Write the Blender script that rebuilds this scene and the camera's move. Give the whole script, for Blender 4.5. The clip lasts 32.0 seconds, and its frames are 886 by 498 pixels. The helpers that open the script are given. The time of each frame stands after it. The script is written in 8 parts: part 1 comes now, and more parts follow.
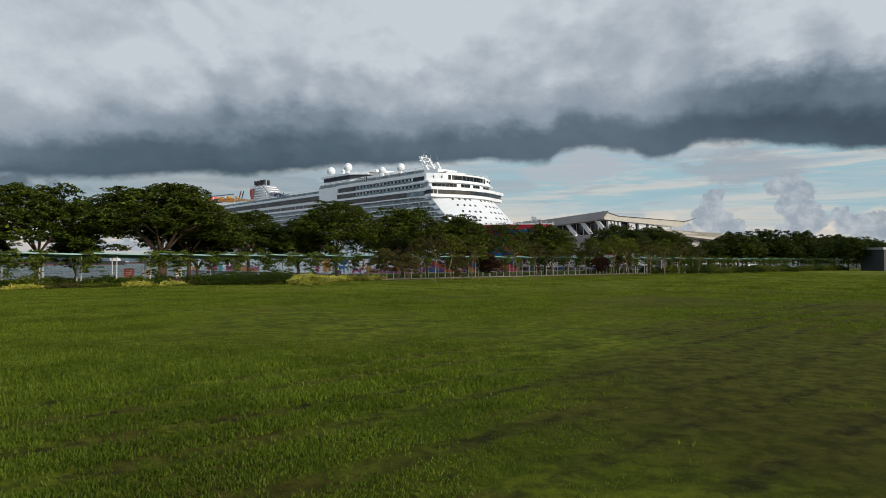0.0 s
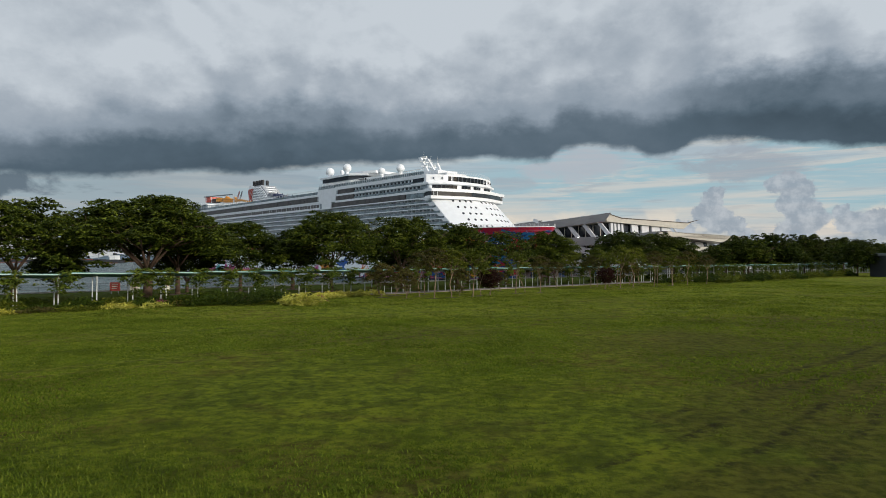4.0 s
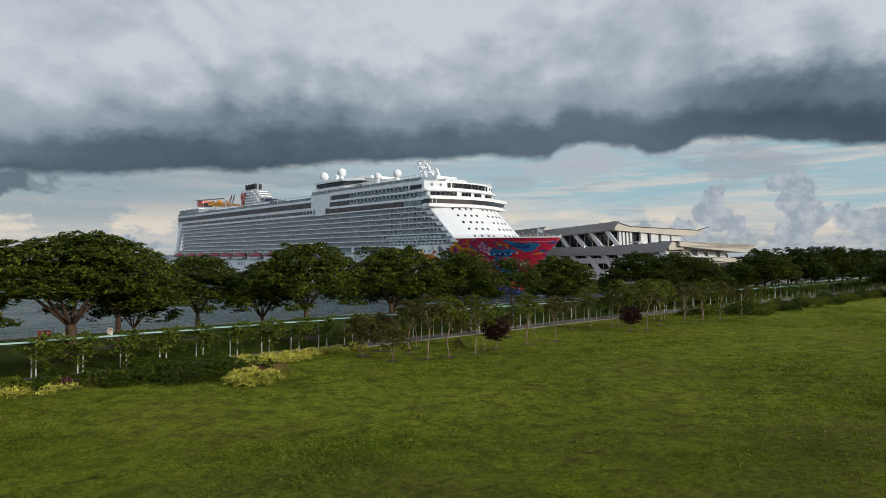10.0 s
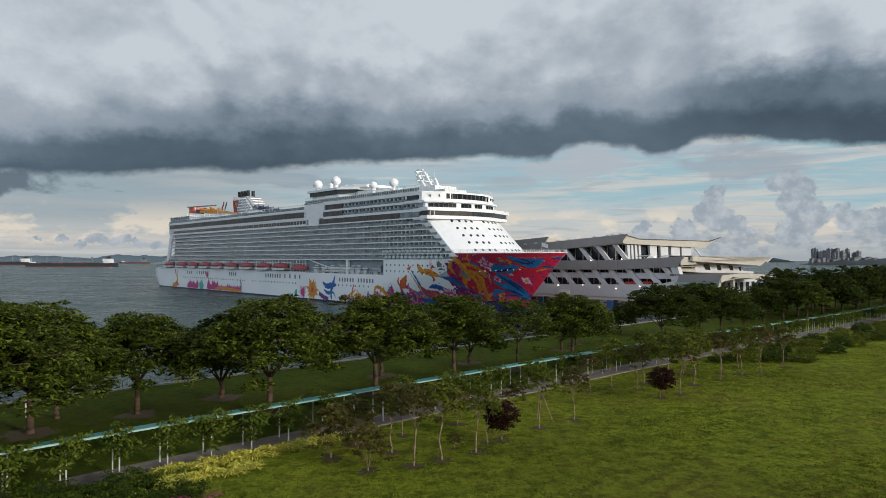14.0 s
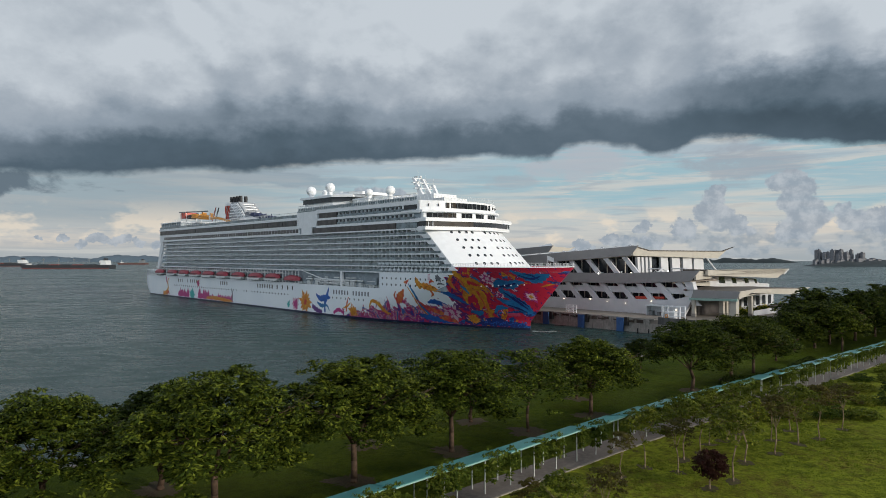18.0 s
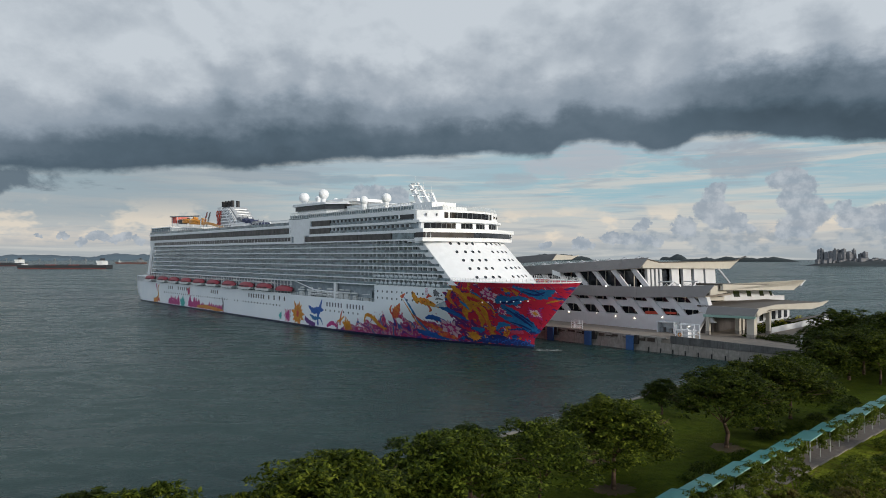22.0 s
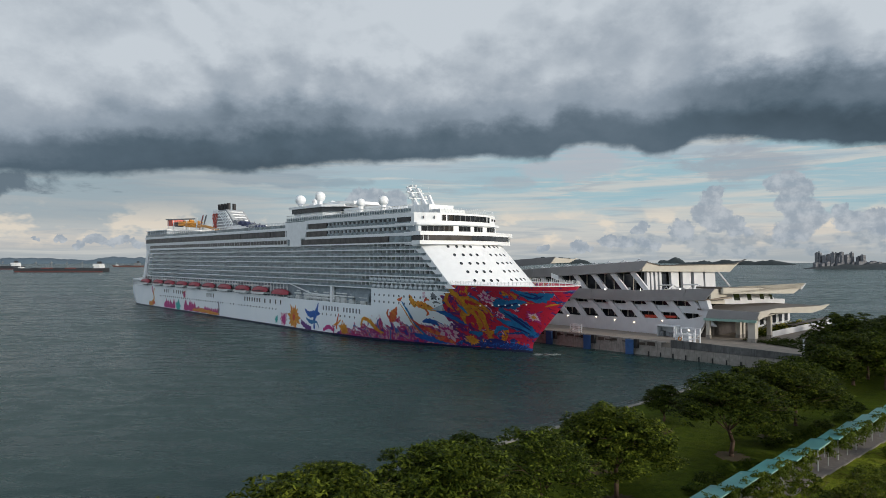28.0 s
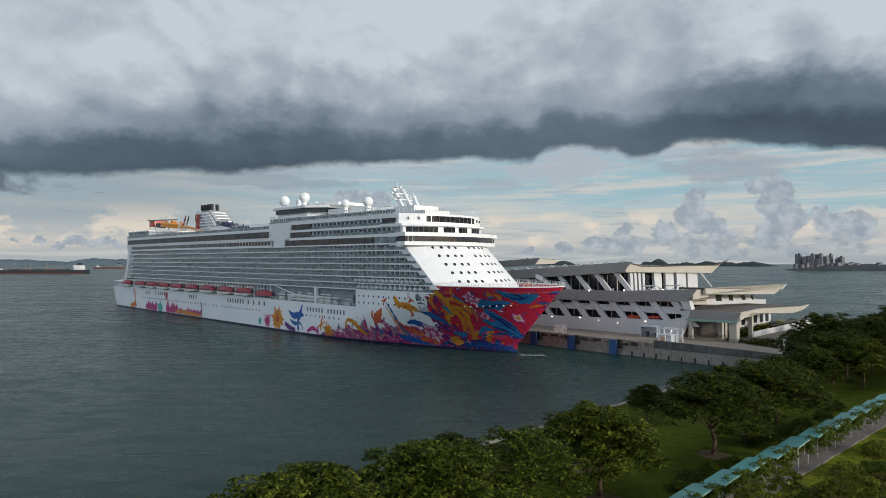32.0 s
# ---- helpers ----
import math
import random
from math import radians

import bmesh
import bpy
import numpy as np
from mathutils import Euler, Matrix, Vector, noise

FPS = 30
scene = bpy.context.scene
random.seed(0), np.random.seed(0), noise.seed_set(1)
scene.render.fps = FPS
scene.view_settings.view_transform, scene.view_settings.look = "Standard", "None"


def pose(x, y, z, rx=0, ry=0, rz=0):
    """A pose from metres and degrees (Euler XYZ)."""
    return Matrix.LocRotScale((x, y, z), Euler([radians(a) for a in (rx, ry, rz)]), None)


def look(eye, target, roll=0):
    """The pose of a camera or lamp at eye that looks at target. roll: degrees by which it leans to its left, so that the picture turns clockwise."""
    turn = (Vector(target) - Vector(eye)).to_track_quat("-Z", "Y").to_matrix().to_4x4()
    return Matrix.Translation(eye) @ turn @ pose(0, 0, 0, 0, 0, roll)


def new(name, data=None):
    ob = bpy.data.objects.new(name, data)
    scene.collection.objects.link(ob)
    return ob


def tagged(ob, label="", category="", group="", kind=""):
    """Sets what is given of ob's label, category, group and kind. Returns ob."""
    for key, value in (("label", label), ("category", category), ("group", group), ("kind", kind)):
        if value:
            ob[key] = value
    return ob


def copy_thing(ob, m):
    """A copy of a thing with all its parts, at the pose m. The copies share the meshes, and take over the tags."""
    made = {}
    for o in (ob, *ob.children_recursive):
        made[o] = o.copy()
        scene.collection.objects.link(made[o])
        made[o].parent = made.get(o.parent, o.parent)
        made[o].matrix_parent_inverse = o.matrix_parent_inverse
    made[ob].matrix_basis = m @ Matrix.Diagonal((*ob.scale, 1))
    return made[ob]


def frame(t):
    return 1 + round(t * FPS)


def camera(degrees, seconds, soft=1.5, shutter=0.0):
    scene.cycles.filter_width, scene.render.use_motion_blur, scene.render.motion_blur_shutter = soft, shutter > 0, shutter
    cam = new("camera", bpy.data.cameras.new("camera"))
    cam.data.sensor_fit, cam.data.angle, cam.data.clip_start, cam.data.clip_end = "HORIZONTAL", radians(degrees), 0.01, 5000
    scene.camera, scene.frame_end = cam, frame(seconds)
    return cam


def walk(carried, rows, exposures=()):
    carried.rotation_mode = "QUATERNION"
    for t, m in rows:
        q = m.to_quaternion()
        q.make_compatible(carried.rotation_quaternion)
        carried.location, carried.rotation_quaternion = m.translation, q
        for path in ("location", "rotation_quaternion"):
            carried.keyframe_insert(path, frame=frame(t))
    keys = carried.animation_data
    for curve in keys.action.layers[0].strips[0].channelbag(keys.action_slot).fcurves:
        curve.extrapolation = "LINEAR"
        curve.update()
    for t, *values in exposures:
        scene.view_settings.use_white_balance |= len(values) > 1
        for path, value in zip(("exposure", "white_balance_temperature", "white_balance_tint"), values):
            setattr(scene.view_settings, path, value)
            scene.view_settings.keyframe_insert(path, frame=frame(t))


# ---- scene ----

# ---------------------------------------------------------------- camera
# seconds, x, y, z, turn to the left and tilt upwards in degrees
FLIGHT = [
    (0, 0.00, 0.00, 2.46, 2.115, 1.109),
    (1, -0.18, 0.80, 3.03, 2.118, 1.118),
    (2, -0.28, 1.65, 3.57, 2.106, 1.111),
    (3, -0.15, 2.66, 4.05, 2.126, 0.978),
    (3.5, -0.10, 3.22, 4.31, 2.146, 0.923),
    (5.5, -0.14, 6.25, 5.61, 2.119, 0.888),
    (6, -0.16, 7.28, 5.95, 2.112, 0.866),
    (7, -0.16, 9.59, 6.63, 2.121, 0.841),
    (8, -0.23, 12.37, 7.49, 2.111, 0.860),
    (9, -0.23, 15.40, 8.50, 2.135, 0.835),
    (10, -0.19, 18.64, 9.65, 2.150, 0.779),
    (11, -0.18, 22.02, 10.95, 2.144, 0.750),
    (12, -0.12, 25.49, 12.41, 2.174, 0.780),
    (13, -0.06, 29.07, 13.98, 2.168, 0.796),
    (14, -0.00, 32.66, 15.33, 2.195, 0.783),
    (14.5, 0.03, 34.39, 15.99, 2.218, 0.772),
    (16.5, 0.15, 41.67, 18.61, 2.249, 0.750),
    (17, 0.15, 43.47, 19.20, 2.265, 0.782),
    (18, -0.04, 46.96, 20.29, 2.246, 0.739),
    (19, -0.26, 50.40, 21.49, 2.202, 0.681),
    (20, -0.26, 54.00, 22.96, 2.208, 0.624),
    (21, -0.32, 57.37, 24.50, 2.182, 0.582),
    (22, -0.04, 60.12, 25.40, 2.249, 0.546),
    (22.5, 0.02, 61.24, 25.58, 2.262, 0.531),
    (23, 0.00, 62.10, 25.65, 2.279, 0.524),
    (24, 0.02, 62.58, 25.61, 2.284, 0.529),
    (25, -0.06, 62.41, 25.72, 2.264, 0.549),
    (25.5, -0.09, 62.33, 25.72, 2.259, 0.579),
    (27.5, 0.05, 62.51, 25.40, 2.214, 0.803),
    (28, 0.03, 62.53, 25.37, 2.076, 0.822),
    (28.5, -0.02, 62.56, 25.35, 1.879, 0.844),
    (29, -0.05, 62.54, 25.35, 1.575, 0.862),
    (29.5, -0.04, 62.50, 25.35, 1.145, 0.873),
    (30, -0.03, 62.45, 25.33, 0.805, 0.887),
    (31, -0.02, 62.40, 25.27, 0.752, 0.911),
    (32, 0.07, 62.57, 25.18, 0.745, 0.958),
]
cam = camera(68.34, 32.0, soft=0.9)
walk(cam, [(t, pose(x, y, z, 90 + tilt, 0, turn)) for t, x, y, z, turn, tilt in FLIGHT])

# ---------------------------------------------------------------- node helpers
def shader(tree):
    """Short writers of nodes into one tree."""
    def node(kind, **sets):
        n = tree.nodes.new(kind)
        for key, value in sets.items():
            if key == "operation":
                n.operation = value
            elif key == "blend_type":
                n.blend_type = value
            elif key == "data_type":
                n.data_type = value
        return n

    def put(socket, value):
        if isinstance(value, bpy.types.NodeSocket):
            tree.links.new(value, socket)
        elif value is not None:
            socket.default_value = value

    def calc(op, a, b=None, c=None, clamp=False):
        n = node("ShaderNodeMath", operation=op)
        n.use_clamp = clamp
        for socket, value in zip(n.inputs, (a, b, c)):
            put(socket, value)
        return n.outputs[0]

    def ramp(value, stops, soft="LINEAR"):
        n = node("ShaderNodeValToRGB")
        n.color_ramp.interpolation = soft
        for k, (at, col) in enumerate(stops):
            e = n.color_ramp.elements[k] if k < 2 else n.color_ramp.elements.new(at)
            e.position, e.color = at, (*col, 1) if isinstance(col, (tuple, list)) else (col, col, col, 1)
        put(n.inputs[0], value)
        return n.outputs[0]

    def mix(f, a, b, how="MIX"):
        n = node("ShaderNodeMix", data_type="RGBA", blend_type=how)
        put(n.inputs[0], f)
        put(n.inputs[6], (*a, 1) if isinstance(a, tuple) else a)
        put(n.inputs[7], (*b, 1) if isinstance(b, tuple) else b)
        return n.outputs[2]

    def noise_of(vector, scale, detail=4.0, rough=0.55, twist=0.0):
        n = node("ShaderNodeTexNoise")
        put(n.inputs["Vector"], vector)
        n.inputs["Scale"].default_value, n.inputs["Detail"].default_value = scale, detail
        n.inputs["Roughness"].default_value, n.inputs["Distortion"].default_value = rough, twist
        return n.outputs["Fac"]

    def stretch(vector, x, y, z, shift=(0, 0, 0)):
        n = node("ShaderNodeMapping")
        put(n.inputs["Vector"], vector)
        n.inputs["Scale"].default_value, n.inputs["Location"].default_value = (x, y, z), shift
        return n.outputs[0]

    def step(value, low, high):
        n = node("ShaderNodeMapRange")
        n.interpolation_type = "SMOOTHSTEP"
        put(n.inputs["Value"], value)
        n.inputs["From Min"].default_value, n.inputs["From Max"].default_value = low, high
        return n.outputs[0]

    return node, put, calc, ramp, mix, noise_of, stretch, step


# ---------------------------------------------------------------- sky and sun
SUN_TO = Vector((0.80, -0.52, 0.25)).normalized()
world = bpy.data.worlds.new("sky")
scene.world = world
world.use_nodes = True
world.node_tree.nodes.clear()
node, put, calc, ramp, mix, noise_of, stretch, step = shader(world.node_tree)
way = node("ShaderNodeTexCoord").outputs["Generated"]
split = node("ShaderNodeSeparateXYZ")
put(split.inputs[0], way)
wx, wy, wz = split.outputs
el = calc("MULTIPLY", calc("ARCSINE", wz), 57.2958)
az = calc("MULTIPLY", calc("ARCTAN2", wx, wy), 57.2958)
clear = node("ShaderNodeTexSky")
clear.sky_type, clear.sun_disc = "NISHITA", False
clear.sun_elevation = math.asin(SUN_TO.z)
clear.sun_rotation = math.atan2(SUN_TO.x, SUN_TO.y)
clear.air_density, clear.dust_density = 1.2, 2.5
blue = mix(1.0, clear.outputs[0], (0.115, 0.115, 0.115), "MULTIPLY")
# pale streaked air between the cloud deck and the horizon
streak = noise_of(stretch(way, 2.2, 2.2, 30.0), 2.0, 6.0, 0.58, 0.5)
streak2 = noise_of(stretch(way, 3.0, 3.0, 40.0, (4, 1, 2)), 2.6, 5.0, 0.6, 0.4)
streak3 = noise_of(stretch(way, 2.0, 2.0, 22.0, (1, 7, 5)), 2.4, 5.0, 0.6, 0.6)
air = ramp(calc("DIVIDE", el, 12.0), [(0.0, (0.39, 0.43, 0.45)), (0.10, (0.49, 0.50, 0.50)), (0.22, (0.56, 0.57, 0.555)), (0.36, (0.42, 0.535, 0.575)), (0.52, (0.35, 0.50, 0.56)), (0.68, (0.42, 0.50, 0.55)), (1.0, (0.40, 0.46, 0.52))])
air = mix(calc("MULTIPLY", step(streak, 0.44, 0.62), 0.85), air, (0.60, 0.60, 0.57))
air = mix(calc("MULTIPLY", step(streak2, 0.50, 0.66), 0.60), air, (0.36, 0.41, 0.46))
east = step(az, -4.0, 8.0)
air = mix(calc("MULTIPLY", calc("MULTIPLY", east, step(streak3, 0.50, 0.60)), calc("MULTIPLY", step(el, 2.4, 4.6), 0.75)), air, (0.31, 0.50, 0.57))
peach = calc("MULTIPLY", step(streak3, 0.52, 0.36), calc("MULTIPLY", step(el, 0.4, 1.6), step(el, 6.0, 2.8)))
air = mix(calc("MULTIPLY", peach, 0.55), air, (0.74, 0.65, 0.55))
air = mix(0.06, air, blue)
air = mix(calc("MULTIPLY", calc("MULTIPLY", step(wx, -0.10, -0.45), step(el, 1.4, 3.4)), 0.72), air, (0.30, 0.355, 0.39))
# coordinates of the sky, ruffled by noise so that clouds get billowed outlines
wob_a, wob_b = noise_of(stretch(way, 1, 1, 1, (3, 5, 1)), 40.0, 6.0, 0.68), noise_of(stretch(way, 1, 1, 1, (8, 2, 6)), 40.0, 6.0, 0.68)
heap_az = calc("ADD", az, calc("MULTIPLY", calc("SUBTRACT", wob_a, 0.5), 1.7))
heap_el = calc("ADD", el, calc("MULTIPLY", calc("SUBTRACT", wob_b, 0.5), 1.5))
lump2 = noise_of(stretch(way, 1, 1, 1.2, (3, 5, 1)), 60.0, 5.0, 0.6)
# heaped clouds: bearing, height and radius of each lobe in degrees
TOWERS = [(20.7, 5.32, 0.55), (20.24, 4.56, 0.78), (19.72, 3.57, 0.87), (20.82, 3.18, 1.1), (21.95, 2.61, 0.82), (23.05, 2.23, 0.41), (18.17, 2.31, 0.84), (17.33, 2.23, 0.47), (14.97, 2.54, 0.47), (14.42, 2.36, 0.38),
          (25.21, 5.87, 0.84), (25.99, 6.09, 0.75), (26.45, 5.2, 1.05), (25.91, 4.36, 0.88), (26.75, 3.63, 1.13), (27.57, 3.08, 0.87), (26.44, 2.42, 1.14), (25.43, 2.1, 0.79), (29.19, 3.62, 0.56), (29.62, 2.94, 0.77), (30.47, 2.74, 0.76), (31.27, 2.96, 0.67), (31.85, 2.62, 1.0)]
FLOCK = [(12.21, 1.47, 0.72), (13.32, 1.32, 0.53), (14.05, 1.37, 0.43), (15.23, 1.31, 0.61), (16.04, 1.12, 0.47), (9.76, 1.0, 0.68), (10.71, 0.86, 0.43), (6.65, 0.87, 0.49), (-9.37, 5.05, 0.99), (-8.0, 5.35, 0.69), (-6.33, 5.07, 0.94),
         (-32.46, 1.45, 0.35), (-31.03, 1.07, 0.44), (-30.07, 1.48, 0.62), (-29.17, 1.23, 0.49), (-28.46, 1.41, 0.63), (-27.24, 1.2, 0.54), (-34.14, 1.38, 0.21), (-25.84, 1.08, 0.46)]
heaps = None
for at, high, size in TOWERS + FLOCK:
    size *= 1.18
    d = calc("ADD", calc("POWER", calc("ABSOLUTE", calc("DIVIDE", calc("SUBTRACT", heap_az, at), size)), 2.0), calc("POWER", calc("ABSOLUTE", calc("DIVIDE", calc("SUBTRACT", heap_el, high), size * (0.92 if size > 0.9 or high > 2 else 0.62))), 2.0))
    one = calc("SUBTRACT", 1.0, d)
    heaps = one if heaps is None else calc("SMOOTH_MAX", heaps, one, 0.25)
# a low bank of cloud under the towers, flat below
bank = calc("MULTIPLY", step(az, 9.0, 19.0), calc("SUBTRACT", 1.0, calc("POWER", calc("ABSOLUTE", calc("DIVIDE", calc("SUBTRACT", heap_el, 1.2), 1.25)), 2.0)))
bank = calc("SUBTRACT", bank, calc("MULTIPLY", step(noise_of(stretch(way, 1, 1, 2.0, (2, 2, 9)), 16.0, 3.0), 0.42, 0.62), 1.1))
heap_mask = calc("MULTIPLY", step(heaps, -0.12, 0.30), 0.90)
bank_mask = calc("MULTIPLY", step(bank, -0.1, 0.6), 0.80)
glow = calc("MULTIPLY", step(noise_of(stretch(way, 1, 1, 2.0, (7, 2, 3)), 13.0, 4.0), 0.53, 0.63), calc("MULTIPLY", step(el, 5.0, 2.6), step(el, 0.5, 1.6)))
low = mix(calc("MULTIPLY", glow, 0.7), air, (0.82, 0.71, 0.57))
low = mix(bank_mask, low, mix(step(lump2, 0.40, 0.60), (0.29, 0.345, 0.395), (0.41, 0.45, 0.48)))
lit = calc("ADD", calc("MULTIPLY", calc("SUBTRACT", lump2, 0.5), 2.4), calc("ADD", calc("MULTIPLY", calc("SUBTRACT", wob_b, 0.5), 2.2), 0.45))
heap_col = mix(step(lit, 0.0, 1.0), (0.305, 0.355, 0.41), (0.47, 0.505, 0.54))
low = mix(heap_mask, low, heap_col)
# thin grey scraps of cloud hanging under the deck
scrap_n = noise_of(stretch(way, 1, 1, 2.6, (6, 1, 4)), 9.0, 6.0, 0.6, 0.3)


def scrap(base, at, high, wide, tall, colour, most):
    d = calc("ADD", calc("POWER", calc("ABSOLUTE", calc("DIVIDE", calc("SUBTRACT", az, at), wide)), 2.0), calc("POWER", calc("ABSOLUTE", calc("DIVIDE", calc("SUBTRACT", el, high), tall)), 2.0))
    d = calc("ADD", d, calc("MULTIPLY", calc("SUBTRACT", scrap_n, 0.5), 5.0))
    return mix(calc("MULTIPLY", step(d, 1.0, 0.25), most), base, colour)


low = scrap(low, 21.0, 7.7, 8.5, 1.5, (0.34, 0.375, 0.42), 0.7)
low = scrap(low, 9.5, 7.9, 6.0, 1.5, (0.44, 0.47, 0.51), 0.75)
low = scrap(low, 3.5, 6.6, 2.6, 0.8, (0.37, 0.41, 0.45), 0.55)
low = scrap(low, -35.0, 5.6, 8.5, 1.25, (0.13, 0.172, 0.208), 0.97)
low = scrap(low, -17.0, 6.6, 8.0, 0.6, (0.28, 0.34, 0.39), 0.6)

# the heavy cloud deck: the height of its lower edge over the bearing, and its lightness in five tiers above that edge
EDGE = [(-36.5, 6.2), (-28.8, 6.7), (-23.1, 7.05), (-19.3, 7.05), (-13.7, 7.65), (-10.4, 8.25), (-6.9, 8.15), (-3.5, 8.5), (1.8, 8.8), (6.8, 8.65), (8.4, 9.55), (10.1, 9.85), (13.7, 9.45), (15.5, 8.6), (17.4, 8.7), (19.2, 9.45), (22.7, 9.4), (28.0, 8.8), (30.0, 8.15), (32.0, 8.0)]
BEARINGS = (-36.5, -29.1, -20.7, -11.3, -2.3, 5.9, 13.1, 19.7, 25.9, 32.0)
TIERS = ((0.3, (84, 76, 72, 78, 84, 90, 92, 84, 76, 70)), (2.0, (112, 82, 82, 88, 90, 90, 94, 78, 66, 66)), (4.0, (158, 138, 126, 126, 138, 150, 142, 118, 96, 98)),
         (7.0, (184, 170, 176, 176, 182, 184, 178, 166, 186, 176)), (10.8, (194, 192, 198, 204, 204, 198, 192, 188, 190, 208)))
warp_a, warp_b = noise_of(stretch(way, 1, 1, 1.5, (1, 0, 0)), 4.6, 6.0, 0.58), noise_of(stretch(way, 1, 1, 1.5, (5, 3, 2)), 4.6, 6.0, 0.58)
fine_a, fine_b = noise_of(stretch(way, 1, 1, 1.6, (2, 8, 1)), 17.0, 6.0, 0.6), noise_of(stretch(way, 1, 1, 1.4, (0, 3, 3)), 15.0, 7.0, 0.6)
far_az = calc("ADD", az, calc("ADD", calc("MULTIPLY", calc("SUBTRACT", warp_a, 0.5), 16.0), calc("MULTIPLY", calc("SUBTRACT", fine_a, 0.5), 3.0)))
rag = calc("ADD", calc("MULTIPLY", calc("SUBTRACT", fine_a, 0.5), 1.5), calc("MULTIPLY", calc("SUBTRACT", warp_b, 0.5), 1.1))
flat_az = calc("DIVIDE", calc("ADD", az, 40.0), 80.0)
edge = calc("MULTIPLY", ramp(flat_az, [((b + 40) / 80, e / 20) for b, e in EDGE], "EASE"), 20.0)
above = calc("ADD", calc("SUBTRACT", el, edge), rag)
deck_mask = step(above, -0.35, 0.45)
rise_by = calc("ADD", above, calc("ADD", calc("MULTIPLY", calc("SUBTRACT", warp_b, 0.5), calc("ADD", 1.6, calc("MULTIPLY", step(above, 1.0, 8.0), 5.0))), calc("MULTIPLY", calc("SUBTRACT", fine_b, 0.5), 2.2)))
flat_far = calc("DIVIDE", calc("ADD", far_az, 40.0), 80.0)
light = None
for h0, row in TIERS:
    tier = ramp(flat_far, [((b + 40) / 80, v / 255) for b, v in zip(BEARINGS, row)], "EASE")
    light = tier if light is None else mix(step(rise_by, last_h, h0), light, tier)
    last_h = h0
# rounded heads of cloud within the deck: bright above a crease, shaded below it
heads = noise_of(stretch(way, 1, 1, 1.25, (5, 1, 2)), 5.5, 2.0, 0.4, 0.5)
heads = calc("ADD", heads, calc("MULTIPLY", calc("SUBTRACT", fine_b, 0.5), 0.10))
crease = calc("SUBTRACT", calc("MULTIPLY", step(calc("ABSOLUTE", calc("SUBTRACT", heads, 0.5)), 0.0, 0.16), 0.07), 0.035)
body = calc("ADD", calc("MULTIPLY", calc("SUBTRACT", fine_b, 0.5), 0.20), crease)
shade = calc("ADD", light, calc("MULTIPLY", body, step(above, 0.6, 6.5)))
shade = calc("ADD", shade, calc("MULTIPLY", calc("SUBTRACT", fine_a, 0.5), 0.10))
deck_col = ramp(shade, [(0.24, (0.054, 0.080, 0.103)), (0.33, (0.088, 0.126, 0.160)), (0.45, (0.162, 0.207, 0.252)), (0.57, (0.275, 0.327, 0.382)), (0.67, (0.385, 0.432, 0.482)), (0.78, (0.565, 0.61, 0.65))])
sky = mix(deck_mask, low, deck_col)
# overhead, out of view, the deck is greyed to limit light from above
sky = mix(calc("MULTIPLY", step(el, 26.0, 50.0), 0.6), sky, (0.36, 0.40, 0.45))
# unseen bright band low behind the camera, added to light the ship's side
rear_fill = mix(step(el, 42.0, 12.0), (0.48, 0.54, 0.61), (1.05, 1.15, 1.28))
sky = mix(step(wy, -0.15, -0.6), sky, mix(0.3, rear_fill, blue))
# below the horizon
sky = mix(step(el, -0.3, -1.5), sky, (0.12, 0.15, 0.15))
sky = mix(1.0, sky, (0.985, 1.0, 1.02), "MULTIPLY")
back = node("ShaderNodeBackground")
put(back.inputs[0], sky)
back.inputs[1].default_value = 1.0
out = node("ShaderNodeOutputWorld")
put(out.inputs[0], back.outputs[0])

sun = new("sun", bpy.data.lights.new("sun", "SUN"))
sun.data.energy, sun.data.angle, sun.data.color = 2.5, radians(7), (1.0, 0.93, 0.83)
sun.matrix_world = look(SUN_TO * 300, (0, 0, 0))
scene.view_settings.exposure = 0.0

